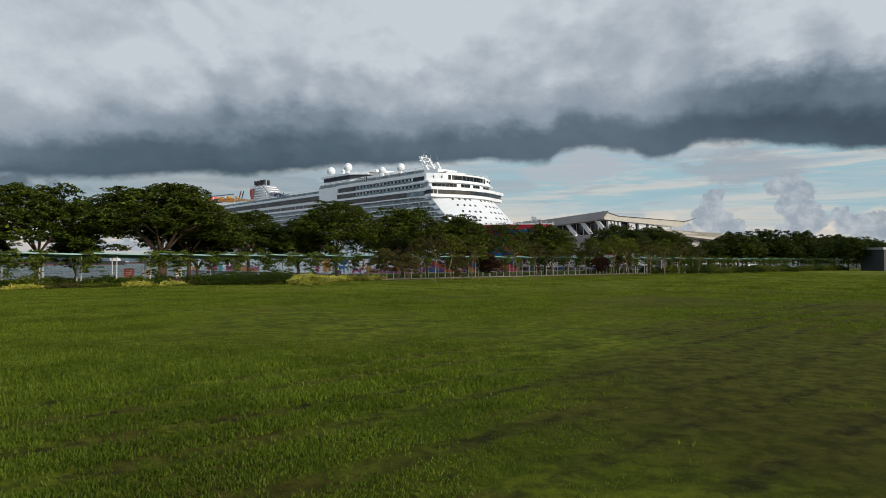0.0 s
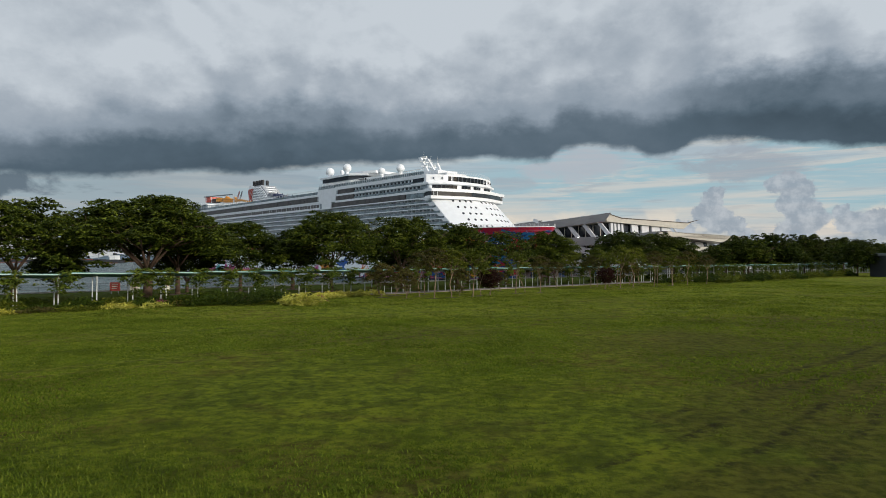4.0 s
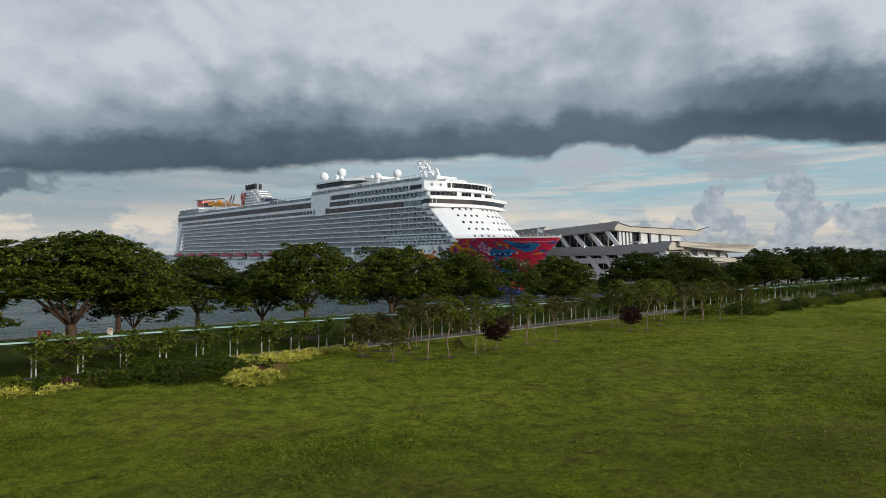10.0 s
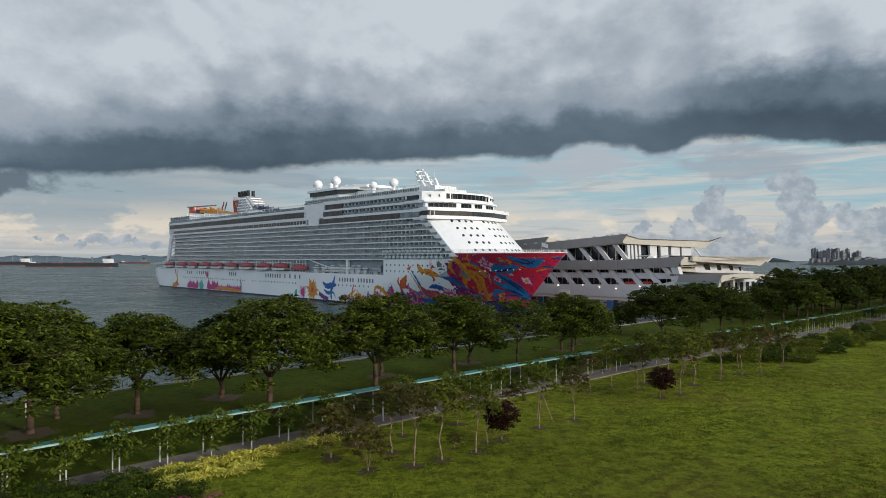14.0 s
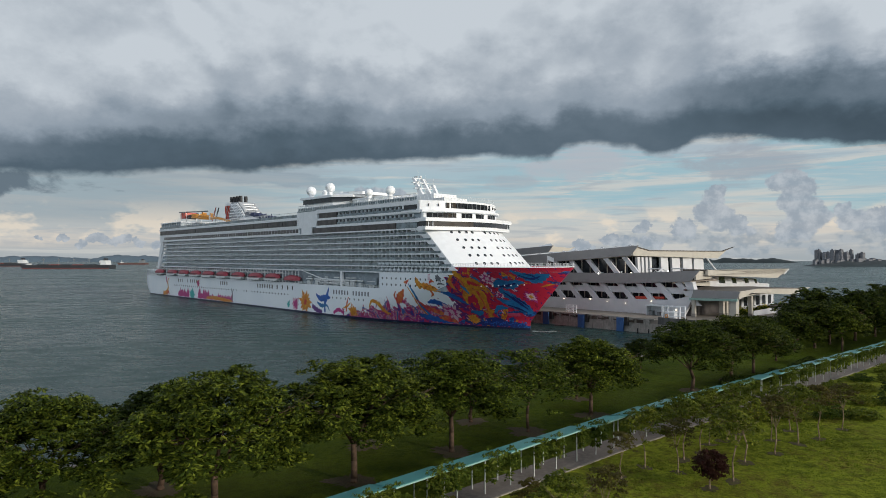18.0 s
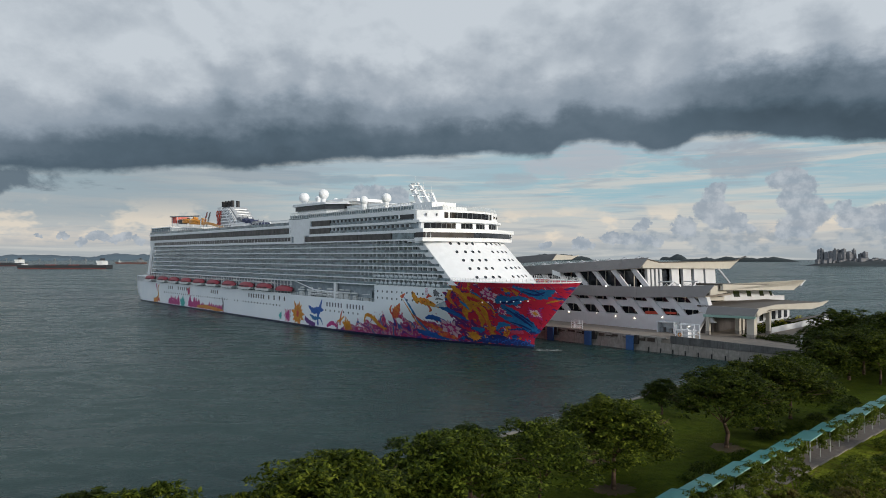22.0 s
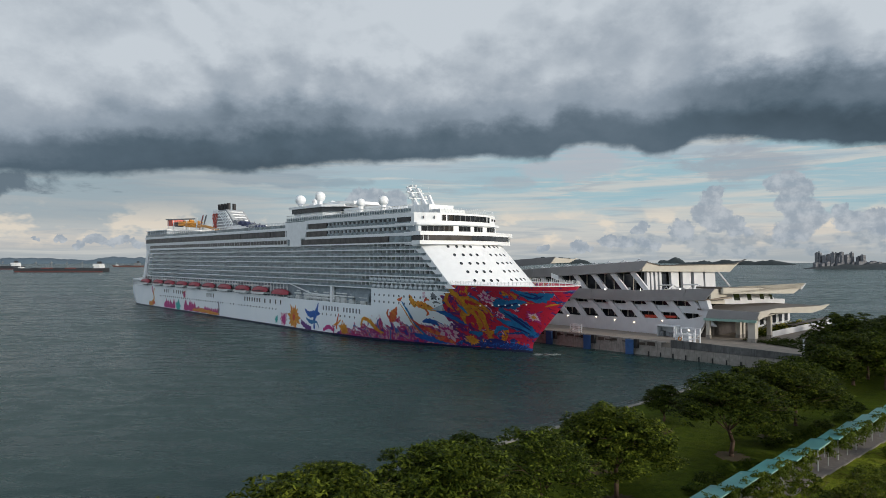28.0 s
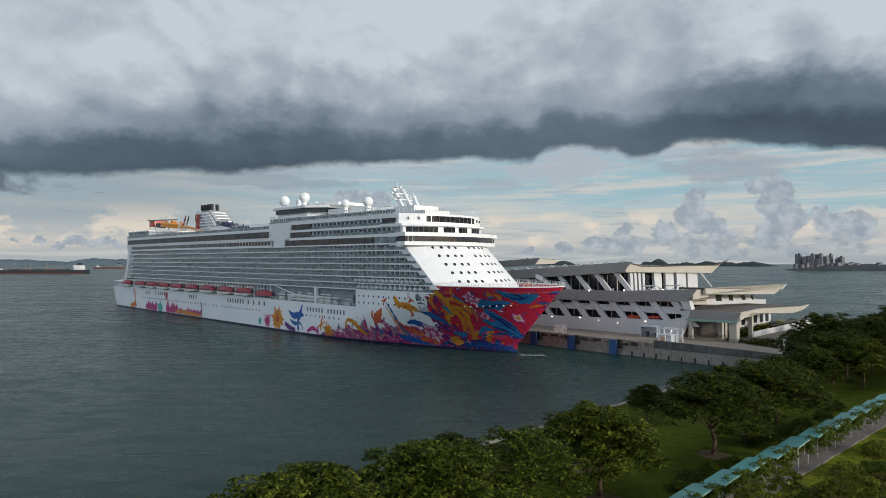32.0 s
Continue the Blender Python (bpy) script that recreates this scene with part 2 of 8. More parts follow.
# ---------------------------------------------------------------- materials
def material(name, colour, rough=0.6, metal=0.0, spread=0.15, grain=1.0, patch=0.1, bump=0.0, second=None, each=0.0, stain=0.0):
    """A painted or natural surface: colour varied at two scales (grain and patch, per metre), bump, and piece-to-piece spread."""
    m = bpy.data.materials.new(name)
    m.use_nodes = True
    tree = m.node_tree
    b = tree.nodes["Principled BSDF"]
    node, put, calc, ramp, mix, noise_of, stretch, step = shader(tree)
    place = node("ShaderNodeTexCoord").outputs["Object"]
    small, large = noise_of(place, grain, 5.0), noise_of(place, patch, 4.0)
    dark = tuple(c * (1 - spread) for c in colour)
    light = tuple(min(1, c * (1 + spread)) for c in colour)
    col = mix(step(small, 0.3, 0.7), dark, light)
    col = mix(calc("MULTIPLY", step(large, 0.4, 0.66), 0.8), col, second or tuple(c * (1 - 0.8 * spread) for c in colour))
    if each:
        info = node("ShaderNodeObjectInfo").outputs["Random"]
        col = mix(1.0, col, ramp(info, [(0, 1 - each), (1, 1 + 0.0 * each)]), "MULTIPLY")
    if stain:
        runs = noise_of(stretch(place, 2.2, 2.2, 0.16), 1.4, 5.0)
        col = mix(calc("MULTIPLY", step(runs, 0.52, 0.74), stain), col, tuple(c * 0.35 for c in colour))
    put(b.inputs["Base Color"], col)
    put(b.inputs["Roughness"], calc("ADD", rough - 0.06, calc("MULTIPLY", small, 0.12)))
    b.inputs["Metallic"].default_value = metal
    if bump:
        n = node("ShaderNodeBump")
        n.inputs["Strength"].default_value, n.inputs["Distance"].default_value = 0.5, bump
        put(n.inputs["Height"], small)
        put(b.inputs["Normal"], n.outputs[0])
    return m


def leaf_material(name, colours, rough=0.55, through_light=0.15, mottle=0.45, spread=0.45):
    """Leaves: each leaf takes its own shade, light passes through a little."""
    m = bpy.data.materials.new(name)
    m.use_nodes = True
    tree = m.node_tree
    b = tree.nodes["Principled BSDF"]
    node, put, calc, ramp, mix, noise_of, stretch, step = shader(tree)
    geo = node("ShaderNodeNewGeometry").outputs["Random Per Island"]
    col = ramp(geo, [(k / (len(colours) - 1), c) for k, c in enumerate(colours)])
    place = node("ShaderNodeTexCoord").outputs["Object"]
    col = mix(calc("MULTIPLY", step(noise_of(place, spread, 3.0), 0.36, 0.66), mottle), col, tuple(v * 0.55 for v in colours[0]))
    info = node("ShaderNodeObjectInfo").outputs["Random"]
    col = mix(1.0, col, ramp(info, [(0, (0.78, 0.84, 0.80)), (1, (1.02, 1.0, 0.88))]), "MULTIPLY")
    put(b.inputs["Base Color"], col)
    b.inputs["Roughness"].default_value = rough
    b.inputs["Specular IOR Level"].default_value = 0.07
    see = node("ShaderNodeBsdfTranslucent")
    put(see.inputs[0], mix(1.0, col, (1.0, 1.1, 0.5), "MULTIPLY"))
    blend = node("ShaderNodeMixShader")
    blend.inputs[0].default_value = through_light
    put(blend.inputs[1], b.outputs[0])
    put(blend.inputs[2], see.outputs[0])
    put(tree.nodes["Material Output"].inputs[0], blend.outputs[0])
    return m


def glass_material(name, colour, rough=0.08):
    m = bpy.data.materials.new(name)
    m.use_nodes = True
    tree = m.node_tree
    b = tree.nodes["Principled BSDF"]
    node, put, calc, ramp, mix, noise_of, stretch, step = shader(tree)
    place = node("ShaderNodeTexCoord").outputs["Object"]
    put(b.inputs["Base Color"], mix(step(noise_of(place, 0.35, 3.0), 0.35, 0.65), tuple(c * 0.6 for c in colour), tuple(c * 1.3 for c in colour)))
    b.inputs["Roughness"].default_value = rough
    b.inputs["Specular IOR Level"].default_value = 0.4
    return m


def glow_material(name, colour, power):
    m = bpy.data.materials.new(name)
    m.use_nodes = True
    b = m.node_tree.nodes["Principled BSDF"]
    b.inputs["Base Color"].default_value = (*colour, 1)
    b.inputs["Emission Color"].default_value = (*colour, 1)
    b.inputs["Emission Strength"].default_value = power
    return m


# wheel ruts: distances across the shore walk's direction
RUTS = (12.1, 13.5, 10.4, 8.9, 6.9, 5.2, 3.6, -11.0, -12.7, 33.0, 34.7, 46.1)
# darker brown areas of the lawn: middle x, y and half widths
BROWN_AREAS = ((17.0, 36.0, 12.0, 12.0), (7.5, 12.5, 6.5, 5.5), (14.0, 24.0, 8.0, 6.0), (-6.0, 44.0, 9.0, 6.0), (24.0, 52.0, 9.0, 8.0))


def lawn_material(name, rough_grass):
    """Mown grass: blade grain, mottled patches, dry brown areas and long wheel tracks."""
    m = bpy.data.materials.new(name)
    m.use_nodes = True
    tree = m.node_tree
    b = tree.nodes["Principled BSDF"]
    node, put, calc, ramp, mix, noise_of, stretch, step = shader(tree)
    place = node("ShaderNodeTexCoord").outputs["Object"]
    blades = calc("MULTIPLY", calc("ADD", noise_of(place, 11.0, 6.0, 0.75), noise_of(place, 46.0, 4.0, 0.7)), 0.5)
    tufts = noise_of(place, 2.6, 6.0, 0.68, 0.2)
    clumps = noise_of(stretch(place, 1, 1, 1, (7, 3, 0)), 0.75, 6.0, 0.68, 0.35)
    mid = noise_of(place, 0.30, 6.0, 0.68, 0.4)
    broad = noise_of(stretch(place, 1, 1, 1, (50, 20, 0)), 0.10, 5.0, 0.62, 0.6)
    wide = noise_of(stretch(place, 1, 1, 1, (30, 11, 0)), 0.035, 4.0, 0.6, 0.4)
    lime = noise_of(stretch(place, 1, 1, 1, (13, 31, 0)), 0.22, 6.0, 0.7, 0.5)
    col = mix(step(tufts, 0.38, 0.60), (0.066, 0.100, 0.008), (0.205, 0.256, 0.016))
    col = mix(calc("MULTIPLY", calc("MULTIPLY", step(lime, 0.44, 0.62), step(tufts, 0.30, 0.56)), 0.42), col, (0.290, 0.318, 0.018))
    col = mix(calc("MULTIPLY", step(blades, 0.40, 0.62), 0.45), col, (0.210, 0.228, 0.024))
    col = mix(calc("MULTIPLY", step(clumps, 0.46, 0.60), 0.62), col, (0.050, 0.072, 0.008))
    col = mix(calc("MULTIPLY", step(mid, 0.46, 0.64), 0.40), col, (0.056, 0.076, 0.008))
    if rough_grass:
        dry = mix(step(tufts, 0.35, 0.65), (0.085, 0.062, 0.014), (0.190, 0.160, 0.030))
        col = mix(calc("MULTIPLY", calc("MULTIPLY", step(broad, 0.47, 0.60), step(clumps, 0.36, 0.58)), 0.72), col, dry)
        col = mix(calc("MULTIPLY", step(wide, 0.50, 0.62), 0.42), col, (0.062, 0.066, 0.008))
        spot = node("ShaderNodeSeparateXYZ")
        put(spot.inputs[0], place)
        for cx, cy, rx, ry in BROWN_AREAS:
            far = calc("ADD", calc("POWER", calc("DIVIDE", calc("SUBTRACT", spot.outputs[0], cx), rx), 2.0), calc("POWER", calc("DIVIDE", calc("SUBTRACT", spot.outputs[1], cy), ry), 2.0))
            far = calc("ADD", far, calc("MULTIPLY", calc("SUBTRACT", broad, 0.5), 4.6))
            far = calc("ADD", far, calc("MULTIPLY", calc("SUBTRACT", clumps, 0.5), 2.6))
            col = mix(calc("MULTIPLY", step(far, 1.35, 0.25), 0.66), col, mix(step(tufts, 0.35, 0.65), (0.052, 0.050, 0.010), (0.120, 0.104, 0.022)))
        turn = node("ShaderNodeMapping")
        put(turn.inputs["Vector"], place)
        turn.inputs["Rotation"].default_value = (0, 0, radians(-43))
        cut = node("ShaderNodeSeparateXYZ")
        put(cut.inputs[0], turn.outputs[0])
        weave = calc("ADD", calc("MULTIPLY", calc("SINE", calc("MULTIPLY", cut.outputs[0], 0.13)), 0.55), calc("MULTIPLY", calc("SINE", calc("ADD", calc("MULTIPLY", cut.outputs[0], 0.37), 1.0)), 0.25))
        line = calc("ADD", calc("ADD", cut.outputs[1], weave), calc("MULTIPLY", calc("SUBTRACT", noise_of(place, 1.1, 4.0, 0.65), 0.5), 0.75))
        broken = calc("MULTIPLY", step(noise_of(place, 1.7, 5.0, 0.7), 0.42, 0.58), step(noise_of(stretch(place, 1, 1, 1, (4, 9, 0)), 0.24, 4.0, 0.6), 0.42, 0.56))
        ruts = None
        for at in RUTS:
            rut = step(calc("ABSOLUTE", calc("SUBTRACT", line, at)), 0.26, 0.07)
            ruts = rut if ruts is None else calc("MAXIMUM", ruts, rut)
        lines = noise_of(stretch(turn.outputs[0], 0.03, 1.1, 1), 1.0, 4.0, 0.6, 0.15)
        ruts = calc("MAXIMUM", calc("MULTIPLY", ruts, broken), calc("MULTIPLY", calc("MULTIPLY", step(lines, 0.60, 0.68), broken), 0.35))
        # the ruts' shadow goes into this dark earth colour
        col = mix(calc("MULTIPLY", ruts, 0.80), col, (0.030, 0.027, 0.010))
    side = node("ShaderNodeSeparateXYZ")
    put(side.inputs[0], place)
    across = calc("MULTIPLY", calc("SUBTRACT", side.outputs[1], side.outputs[0]), 0.70711)
    # longer straw-green grass towards the border, paler to stand in for sunlit blades
    col = mix(calc("MULTIPLY", calc("MULTIPLY", step(calc("ADD", across, calc("MULTIPLY", broad, 24.0)), 30.0, 62.0), step(clumps, 0.66, 0.36)), 0.42), col, (0.260, 0.300, 0.030))
    # tree shade past the walk, painted as a darker green
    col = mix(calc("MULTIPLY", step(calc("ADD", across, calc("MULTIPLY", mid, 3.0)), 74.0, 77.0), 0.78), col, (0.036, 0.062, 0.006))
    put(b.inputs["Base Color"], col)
    b.inputs["Roughness"].default_value = 0.9
    b.inputs["Specular IOR Level"].default_value = 0.05
    n = node("ShaderNodeBump")
    n.inputs["Strength"].default_value, n.inputs["Distance"].default_value = 0.9, 0.24
    put(n.inputs["Height"], calc("ADD", calc("ADD", blades, tufts), calc("MULTIPLY", clumps, 1.2)))
    put(b.inputs["Normal"], n.outputs[0])
    return m


def water_material(name):
    m = bpy.data.materials.new(name)
    m.use_nodes = True
    tree = m.node_tree
    b = tree.nodes["Principled BSDF"]
    node, put, calc, ramp, mix, noise_of, stretch, step = shader(tree)
    place = node("ShaderNodeTexCoord").outputs["Object"]
    slick = noise_of(stretch(place, 0.010, 0.028, 1), 1.0, 5.0, 0.6, 0.6)
    cats = noise_of(stretch(place, 0.10, 0.22, 1, (9, 4, 0)), 1.0, 5.0, 0.65, 0.5)
    put(b.inputs["Base Color"], mix(step(slick, 0.35, 0.65), (0.019, 0.048, 0.045), (0.025, 0.058, 0.054)))
    put(b.inputs["Roughness"], calc("ADD", 0.18, calc("ADD", calc("MULTIPLY", step(slick, 0.35, 0.7), 0.10), calc("MULTIPLY", step(cats, 0.4, 0.65), 0.14))))
    b.inputs["IOR"].default_value = 1.33
    b.inputs["Specular IOR Level"].default_value = 0.17
    chop, swell = noise_of(stretch(place, 1, 1.5, 1), 1.5, 4.0, 0.6, 0.4), noise_of(stretch(place, 0.6, 1, 1), 0.32, 4.0, 0.6, 0.3)
    n = node("ShaderNodeBump")
    n.inputs["Strength"].default_value, n.inputs["Distance"].default_value = 0.55, 0.28
    put(n.inputs["Height"], calc("ADD", calc("MULTIPLY", chop, 0.75), calc("MULTIPLY", swell, 0.8)))
    put(b.inputs["Normal"], n.outputs[0])
    return m


def hull_material(name):
    """White hull paint with the many-coloured painting round the bow and along the waterline."""
    m = bpy.data.materials.new(name)
    m.use_nodes = True
    tree = m.node_tree
    b = tree.nodes["Principled BSDF"]
    node, put, calc, ramp, mix, noise_of, stretch, step = shader(tree)
    place = node("ShaderNodeTexCoord").outputs["Object"]
    xyz = node("ShaderNodeSeparateXYZ")
    put(xyz.inputs[0], place)
    along = xyz.outputs[0]
    # the painting hangs down from the deck at eleven metres to the waterline
    high = calc("MAXIMUM", xyz.outputs[2], calc("DIVIDE", calc("ADD", xyz.outputs[2], 1.87), 1.17))
    flat = stretch(place, 1, 0.0, 1)
    wob = noise_of(flat, 0.22, 4.0, 0.6, 0.8)
    white = mix(step(noise_of(flat, 0.06, 3.0), 0.35, 0.65), (0.80, 0.85, 0.89), (0.85, 0.89, 0.92))
    hue1 = noise_of(stretch(flat, 1, 1, 1.5), 0.085, 2.5, 0.5, 2.4)
    hue2 = noise_of(stretch(flat, 1, 1, 1, (40, 0, 9)), 0.115, 2.5, 0.55, 2.6)
    hue3 = noise_of(stretch(flat, 1, 1, 1, (90, 0, 31)), 0.26, 2.0, 0.5, 2.5)
    lines = noise_of(stretch(flat, 1, 1, 1, (12, 0, 5)), 0.42, 2.0, 0.5, 3.5)
    hard = 0.010

    def over(base, field, level, colour):
        return mix(step(field, level - hard, level + hard), base, colour)

    # bow: red ground, blue waves forward and low down, gold and violet figures further aft
    bow = over((0.52, 0.020, 0.055), lines, 0.63, (0.30, 0.015, 0.05))
    fore_part = step(along, -30.0, -20.0)
    low_part = step(high, 9.0, 2.0)
    waves = calc("ADD", hue1, calc("SUBTRACT", calc("MULTIPLY", calc("ADD", fore_part, low_part), 0.075), 0.05))
    sea = over((0.018, 0.14, 0.40), lines, 0.50, (0.012, 0.045, 0.19))
    bow = mix(step(waves, 0.565, 0.58), bow, sea)
    aft_part = step(along, -17.0, -30.0)
    gold = calc("ADD", hue2, calc("SUBTRACT", calc("MULTIPLY", aft_part, 0.10), 0.06))
    figure = over((0.58, 0.26, 0.022), lines, 0.53, (0.42, 0.10, 0.02))
    bow = mix(step(gold, 0.60, 0.615), bow, figure)
    violet = calc("ADD", hue3, calc("SUBTRACT", calc("MULTIPLY", step(along, -28.0, -37.0), 0.12), 0.04))
    bow = over(bow, violet, 0.56, (0.11, 0.02, 0.15))
    bow = over(bow, hue3, 0.665, (0.66, 0.40, 0.50))
    # ragged border towards the stern
    edge = calc("ADD", along, calc("MULTIPLY", calc("SUBTRACT", wob, 0.5), 16.0))
    edge = calc("ADD", edge, calc("MULTIPLY", calc("SUBTRACT", 19.5, high), 0.32))
    col = mix(step(edge, -37.1, -36.9), white, bow)
    # flames and flowers along the water, thinning out towards amidships
    reach = calc("MULTIPLY", step(along, -126.0, -58.0), 7.6)
    crest = calc("SUBTRACT", calc("ADD", reach, calc("MULTIPLY", calc("SUBTRACT", wob, 0.5), 15.0)), high)
    live = calc("MULTIPLY", step(crest, 0.9, 1.1), step(along, -127.0, -118.0))
    flora = ramp(hue3, [(0.0, (0.05, 0.04, 0.25)), (0.38, (0.05, 0.04, 0.25)), (0.39, (0.45, 0.03, 0.10)), (0.47, (0.45, 0.03, 0.10)), (0.475, (0.33, 0.05, 0.24)), (0.53, (0.33, 0.05, 0.24)), (0.535, (0.62, 0.38, 0.46)), (0.57, (0.62, 0.38, 0.46)), (0.575, (0.60, 0.22, 0.03)), (0.64, (0.05, 0.12, 0.36))])
    col = mix(calc("MULTIPLY", live, step(edge, -36.9, -37.1)), col, flora)
    # dark boot top
    col = mix(step(high, 0.66, 0.60), col, (0.009, 0.012, 0.045))
    put(b.inputs["Base Color"], col)
    b.inputs["Roughness"].default_value = 0.38
    n = node("ShaderNodeBump")
    n.inputs["Strength"].default_value, n.inputs["Distance"].default_value = 0.12, 0.05
    put(n.inputs["Height"], noise_of(stretch(place, 0.35, 0.35, 0.9), 1.0, 2.0))
    put(b.inputs["Normal"], n.outputs[0])
    return m


M = {}
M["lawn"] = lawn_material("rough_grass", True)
M["water"] = water_material("harbour_water")
M["hull"] = hull_material("painted_hull")
M["white"] = material("ship_white_paint", (0.83, 0.85, 0.865), 0.42, spread=0.05, grain=0.5, patch=0.05)
M["slab"] = material("deck_edge_white", (0.82, 0.85, 0.87), 0.5, spread=0.06, grain=0.8)
M["cabin"] = material("cabin_wall_grey", (0.26, 0.31, 0.345), 0.5, spread=0.2, grain=0.6, patch=0.2)
# cabin grey cut to a third, with the balconies' shade painted in
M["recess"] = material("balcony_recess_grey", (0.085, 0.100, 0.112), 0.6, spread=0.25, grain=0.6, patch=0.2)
M["pod"] = material("curved_balcony_glass", (0.46, 0.51, 0.54), 0.25, spread=0.12, grain=0.7)
M["rail_glass"] = glass_material("balustrade_glass", (0.19, 0.24, 0.262), 0.15)
M["dark_glass"] = glass_material("dark_window_glass", (0.028, 0.033, 0.04), 0.08)
M["bronze_glass"] = glass_material("bronze_window_glass", (0.075, 0.068, 0.066), 0.3)
M["divider"] = material("balcony_divider_grey", (0.60, 0.64, 0.67), 0.5, spread=0.1)
M["boat_red"] = material("lifeboat_red", (0.31, 0.030, 0.048), 0.45, spread=0.1)
M["boat_white"] = material("lifeboat_white", (0.75, 0.76, 0.76), 0.45, spread=0.08)
M["davit"] = material("davit_white_steel", (0.68, 0.70, 0.70), 0.5, spread=0.1)
M["deck"] = material("deck_teal_grey", (0.26, 0.31, 0.31), 0.7, spread=0.15, grain=0.6)
M["slide_red"] = material("slide_red", (0.50, 0.07, 0.04), 0.4, spread=0.1)
M["slide_orange"] = material("slide_orange", (0.60, 0.26, 0.04), 0.4, spread=0.1)
M["slide_rose"] = material("faded_red_slide", (0.36, 0.11, 0.10), 0.5, spread=0.2, grain=0.8)
M["shade_navy"] = material("navy_canvas", (0.03, 0.04, 0.09), 0.8, spread=0.2, grain=0.8)
# shade between the funnel's white ribs, put into the casing's grey
M["funnel_shade"] = material("funnel_shadow_grey", (0.36, 0.38, 0.40), 0.6, spread=0.15)
M["black"] = material("funnel_black", (0.02, 0.02, 0.022), 0.6, spread=0.2)
M["concrete"] = material("weathered_concrete", (0.30, 0.28, 0.25), 0.85, spread=0.2, grain=0.9, patch=0.12, bump=0.03, stain=0.8)
M["parapet"] = material("stained_parapet", (0.15, 0.15, 0.145), 0.85, spread=0.25, grain=0.8, patch=0.3, bump=0.03, stain=0.85, each=0.35)
M["apron"] = material("quay_paving", (0.26, 0.225, 0.19), 0.85, spread=0.14, grain=0.5, patch=0.08, bump=0.01)
M["fascia"] = material("grey_roof_fascia", (0.27, 0.265, 0.265), 0.5, spread=0.07, grain=0.3, patch=0.06)
M["cream"] = material("cream_roof_edge", (0.47, 0.44, 0.38), 0.55, spread=0.07, grain=0.4)
M["plank"] = material("brown_timber", (0.075, 0.055, 0.042), 0.85, spread=0.3, grain=1.5, each=0.4)
M["rooftop"] = material("brown_roof_sheet", (0.088, 0.072, 0.058), 0.6, spread=0.15, grain=0.5)
M["panel"] = material("terminal_white_panel", (0.60, 0.61, 0.63), 0.5, spread=0.06, grain=0.3, patch=0.08, stain=0.12)
M["teal"] = material("teal_roof_sheet", (0.10, 0.32, 0.31), 0.45, spread=0.14, grain=0.8, patch=0.2, each=0.18)
M["teal_edge"] = material("pale_green_roof_edge", (0.25, 0.40, 0.35), 0.5, spread=0.1)
M["post"] = material("pale_post_paint", (0.46, 0.48, 0.46), 0.5, spread=0.12, grain=3.0)
M["path"] = material("grey_path_paving", (0.20, 0.175, 0.16), 0.9, spread=0.2, grain=2.0, patch=0.3, bump=0.01)
M["kerb"] = material("pale_kerb", (0.30, 0.265, 0.22), 0.9, spread=0.15, grain=2.0, each=0.2)
M["bark"] = material("brown_bark", (0.085, 0.052, 0.032), 0.9, spread=0.35, grain=3.0, bump=0.03)
M["bark_pale"] = material("pale_bark", (0.24, 0.17, 0.11), 0.9, spread=0.3, grain=4.0, bump=0.02)
M["soil"] = material("bare_earth", (0.062, 0.048, 0.012), 0.95, spread=0.3, grain=2.5, bump=0.03)
M["leaf"] = leaf_material("tree_leaves", [(0.018, 0.030, 0.004), (0.054, 0.078, 0.009), (0.190, 0.220, 0.028)])
M["leaf_dark"] = leaf_material("dark_leaves", [(0.013, 0.025, 0.004), (0.034, 0.053, 0.007), (0.105, 0.125, 0.016)])
M["leaf_deep"] = leaf_material("deep_green_leaves", [(0.014, 0.024, 0.004), (0.038, 0.056, 0.007), (0.120, 0.140, 0.018)])
M["leaf_young"] = leaf_material("sapling_leaves", [(0.050, 0.070, 0.008), (0.115, 0.140, 0.015), (0.22, 0.22, 0.032)])
M["leaf_shrub"] = leaf_material("shrub_leaves", [(0.018, 0.036, 0.004), (0.045, 0.075, 0.008), (0.095, 0.120, 0.014)])
M["leaf_lime"] = leaf_material("lime_leaves", [(0.055, 0.080, 0.008), (0.115, 0.140, 0.014), (0.22, 0.21, 0.03)])
M["leaf_vine"] = leaf_material("vine_leaves", [(0.040, 0.064, 0.010), (0.090, 0.125, 0.016), (0.16, 0.175, 0.030)])
M["leaf_brown"] = leaf_material("brown_twig_leaves", [(0.060, 0.050, 0.016), (0.115, 0.088, 0.030), (0.15, 0.15, 0.028)])
M["leaf_yellow"] = leaf_material("yellow_leaves", [(0.20, 0.23, 0.03), (0.60, 0.54, 0.08), (0.85, 0.76, 0.22)])
M["leaf_purple"] = leaf_material("dark_red_leaves", [(0.030, 0.010, 0.010), (0.050, 0.018, 0.016), (0.035, 0.022, 0.012)])
M["leaf_pink"] = leaf_material("pink_flowers", [(0.30, 0.04, 0.16), (0.42, 0.07, 0.22), (0.20, 0.06, 0.10)])
M["grass_blade"] = leaf_material("grass_blades", [(0.120, 0.158, 0.016), (0.235, 0.278, 0.030), (0.34, 0.33, 0.058)], 0.6, 0.4, 0.75, 0.28)
M["grass_fine"] = leaf_material("fine_grass_blades", [(0.080, 0.124, 0.012), (0.158, 0.215, 0.022), (0.25, 0.285, 0.040)], 0.6, 0.4, 0.55, 0.35)
M["isle"] = material("distant_woods", (0.030, 0.042, 0.047), 0.95, spread=0.3, grain=0.02, patch=0.004)
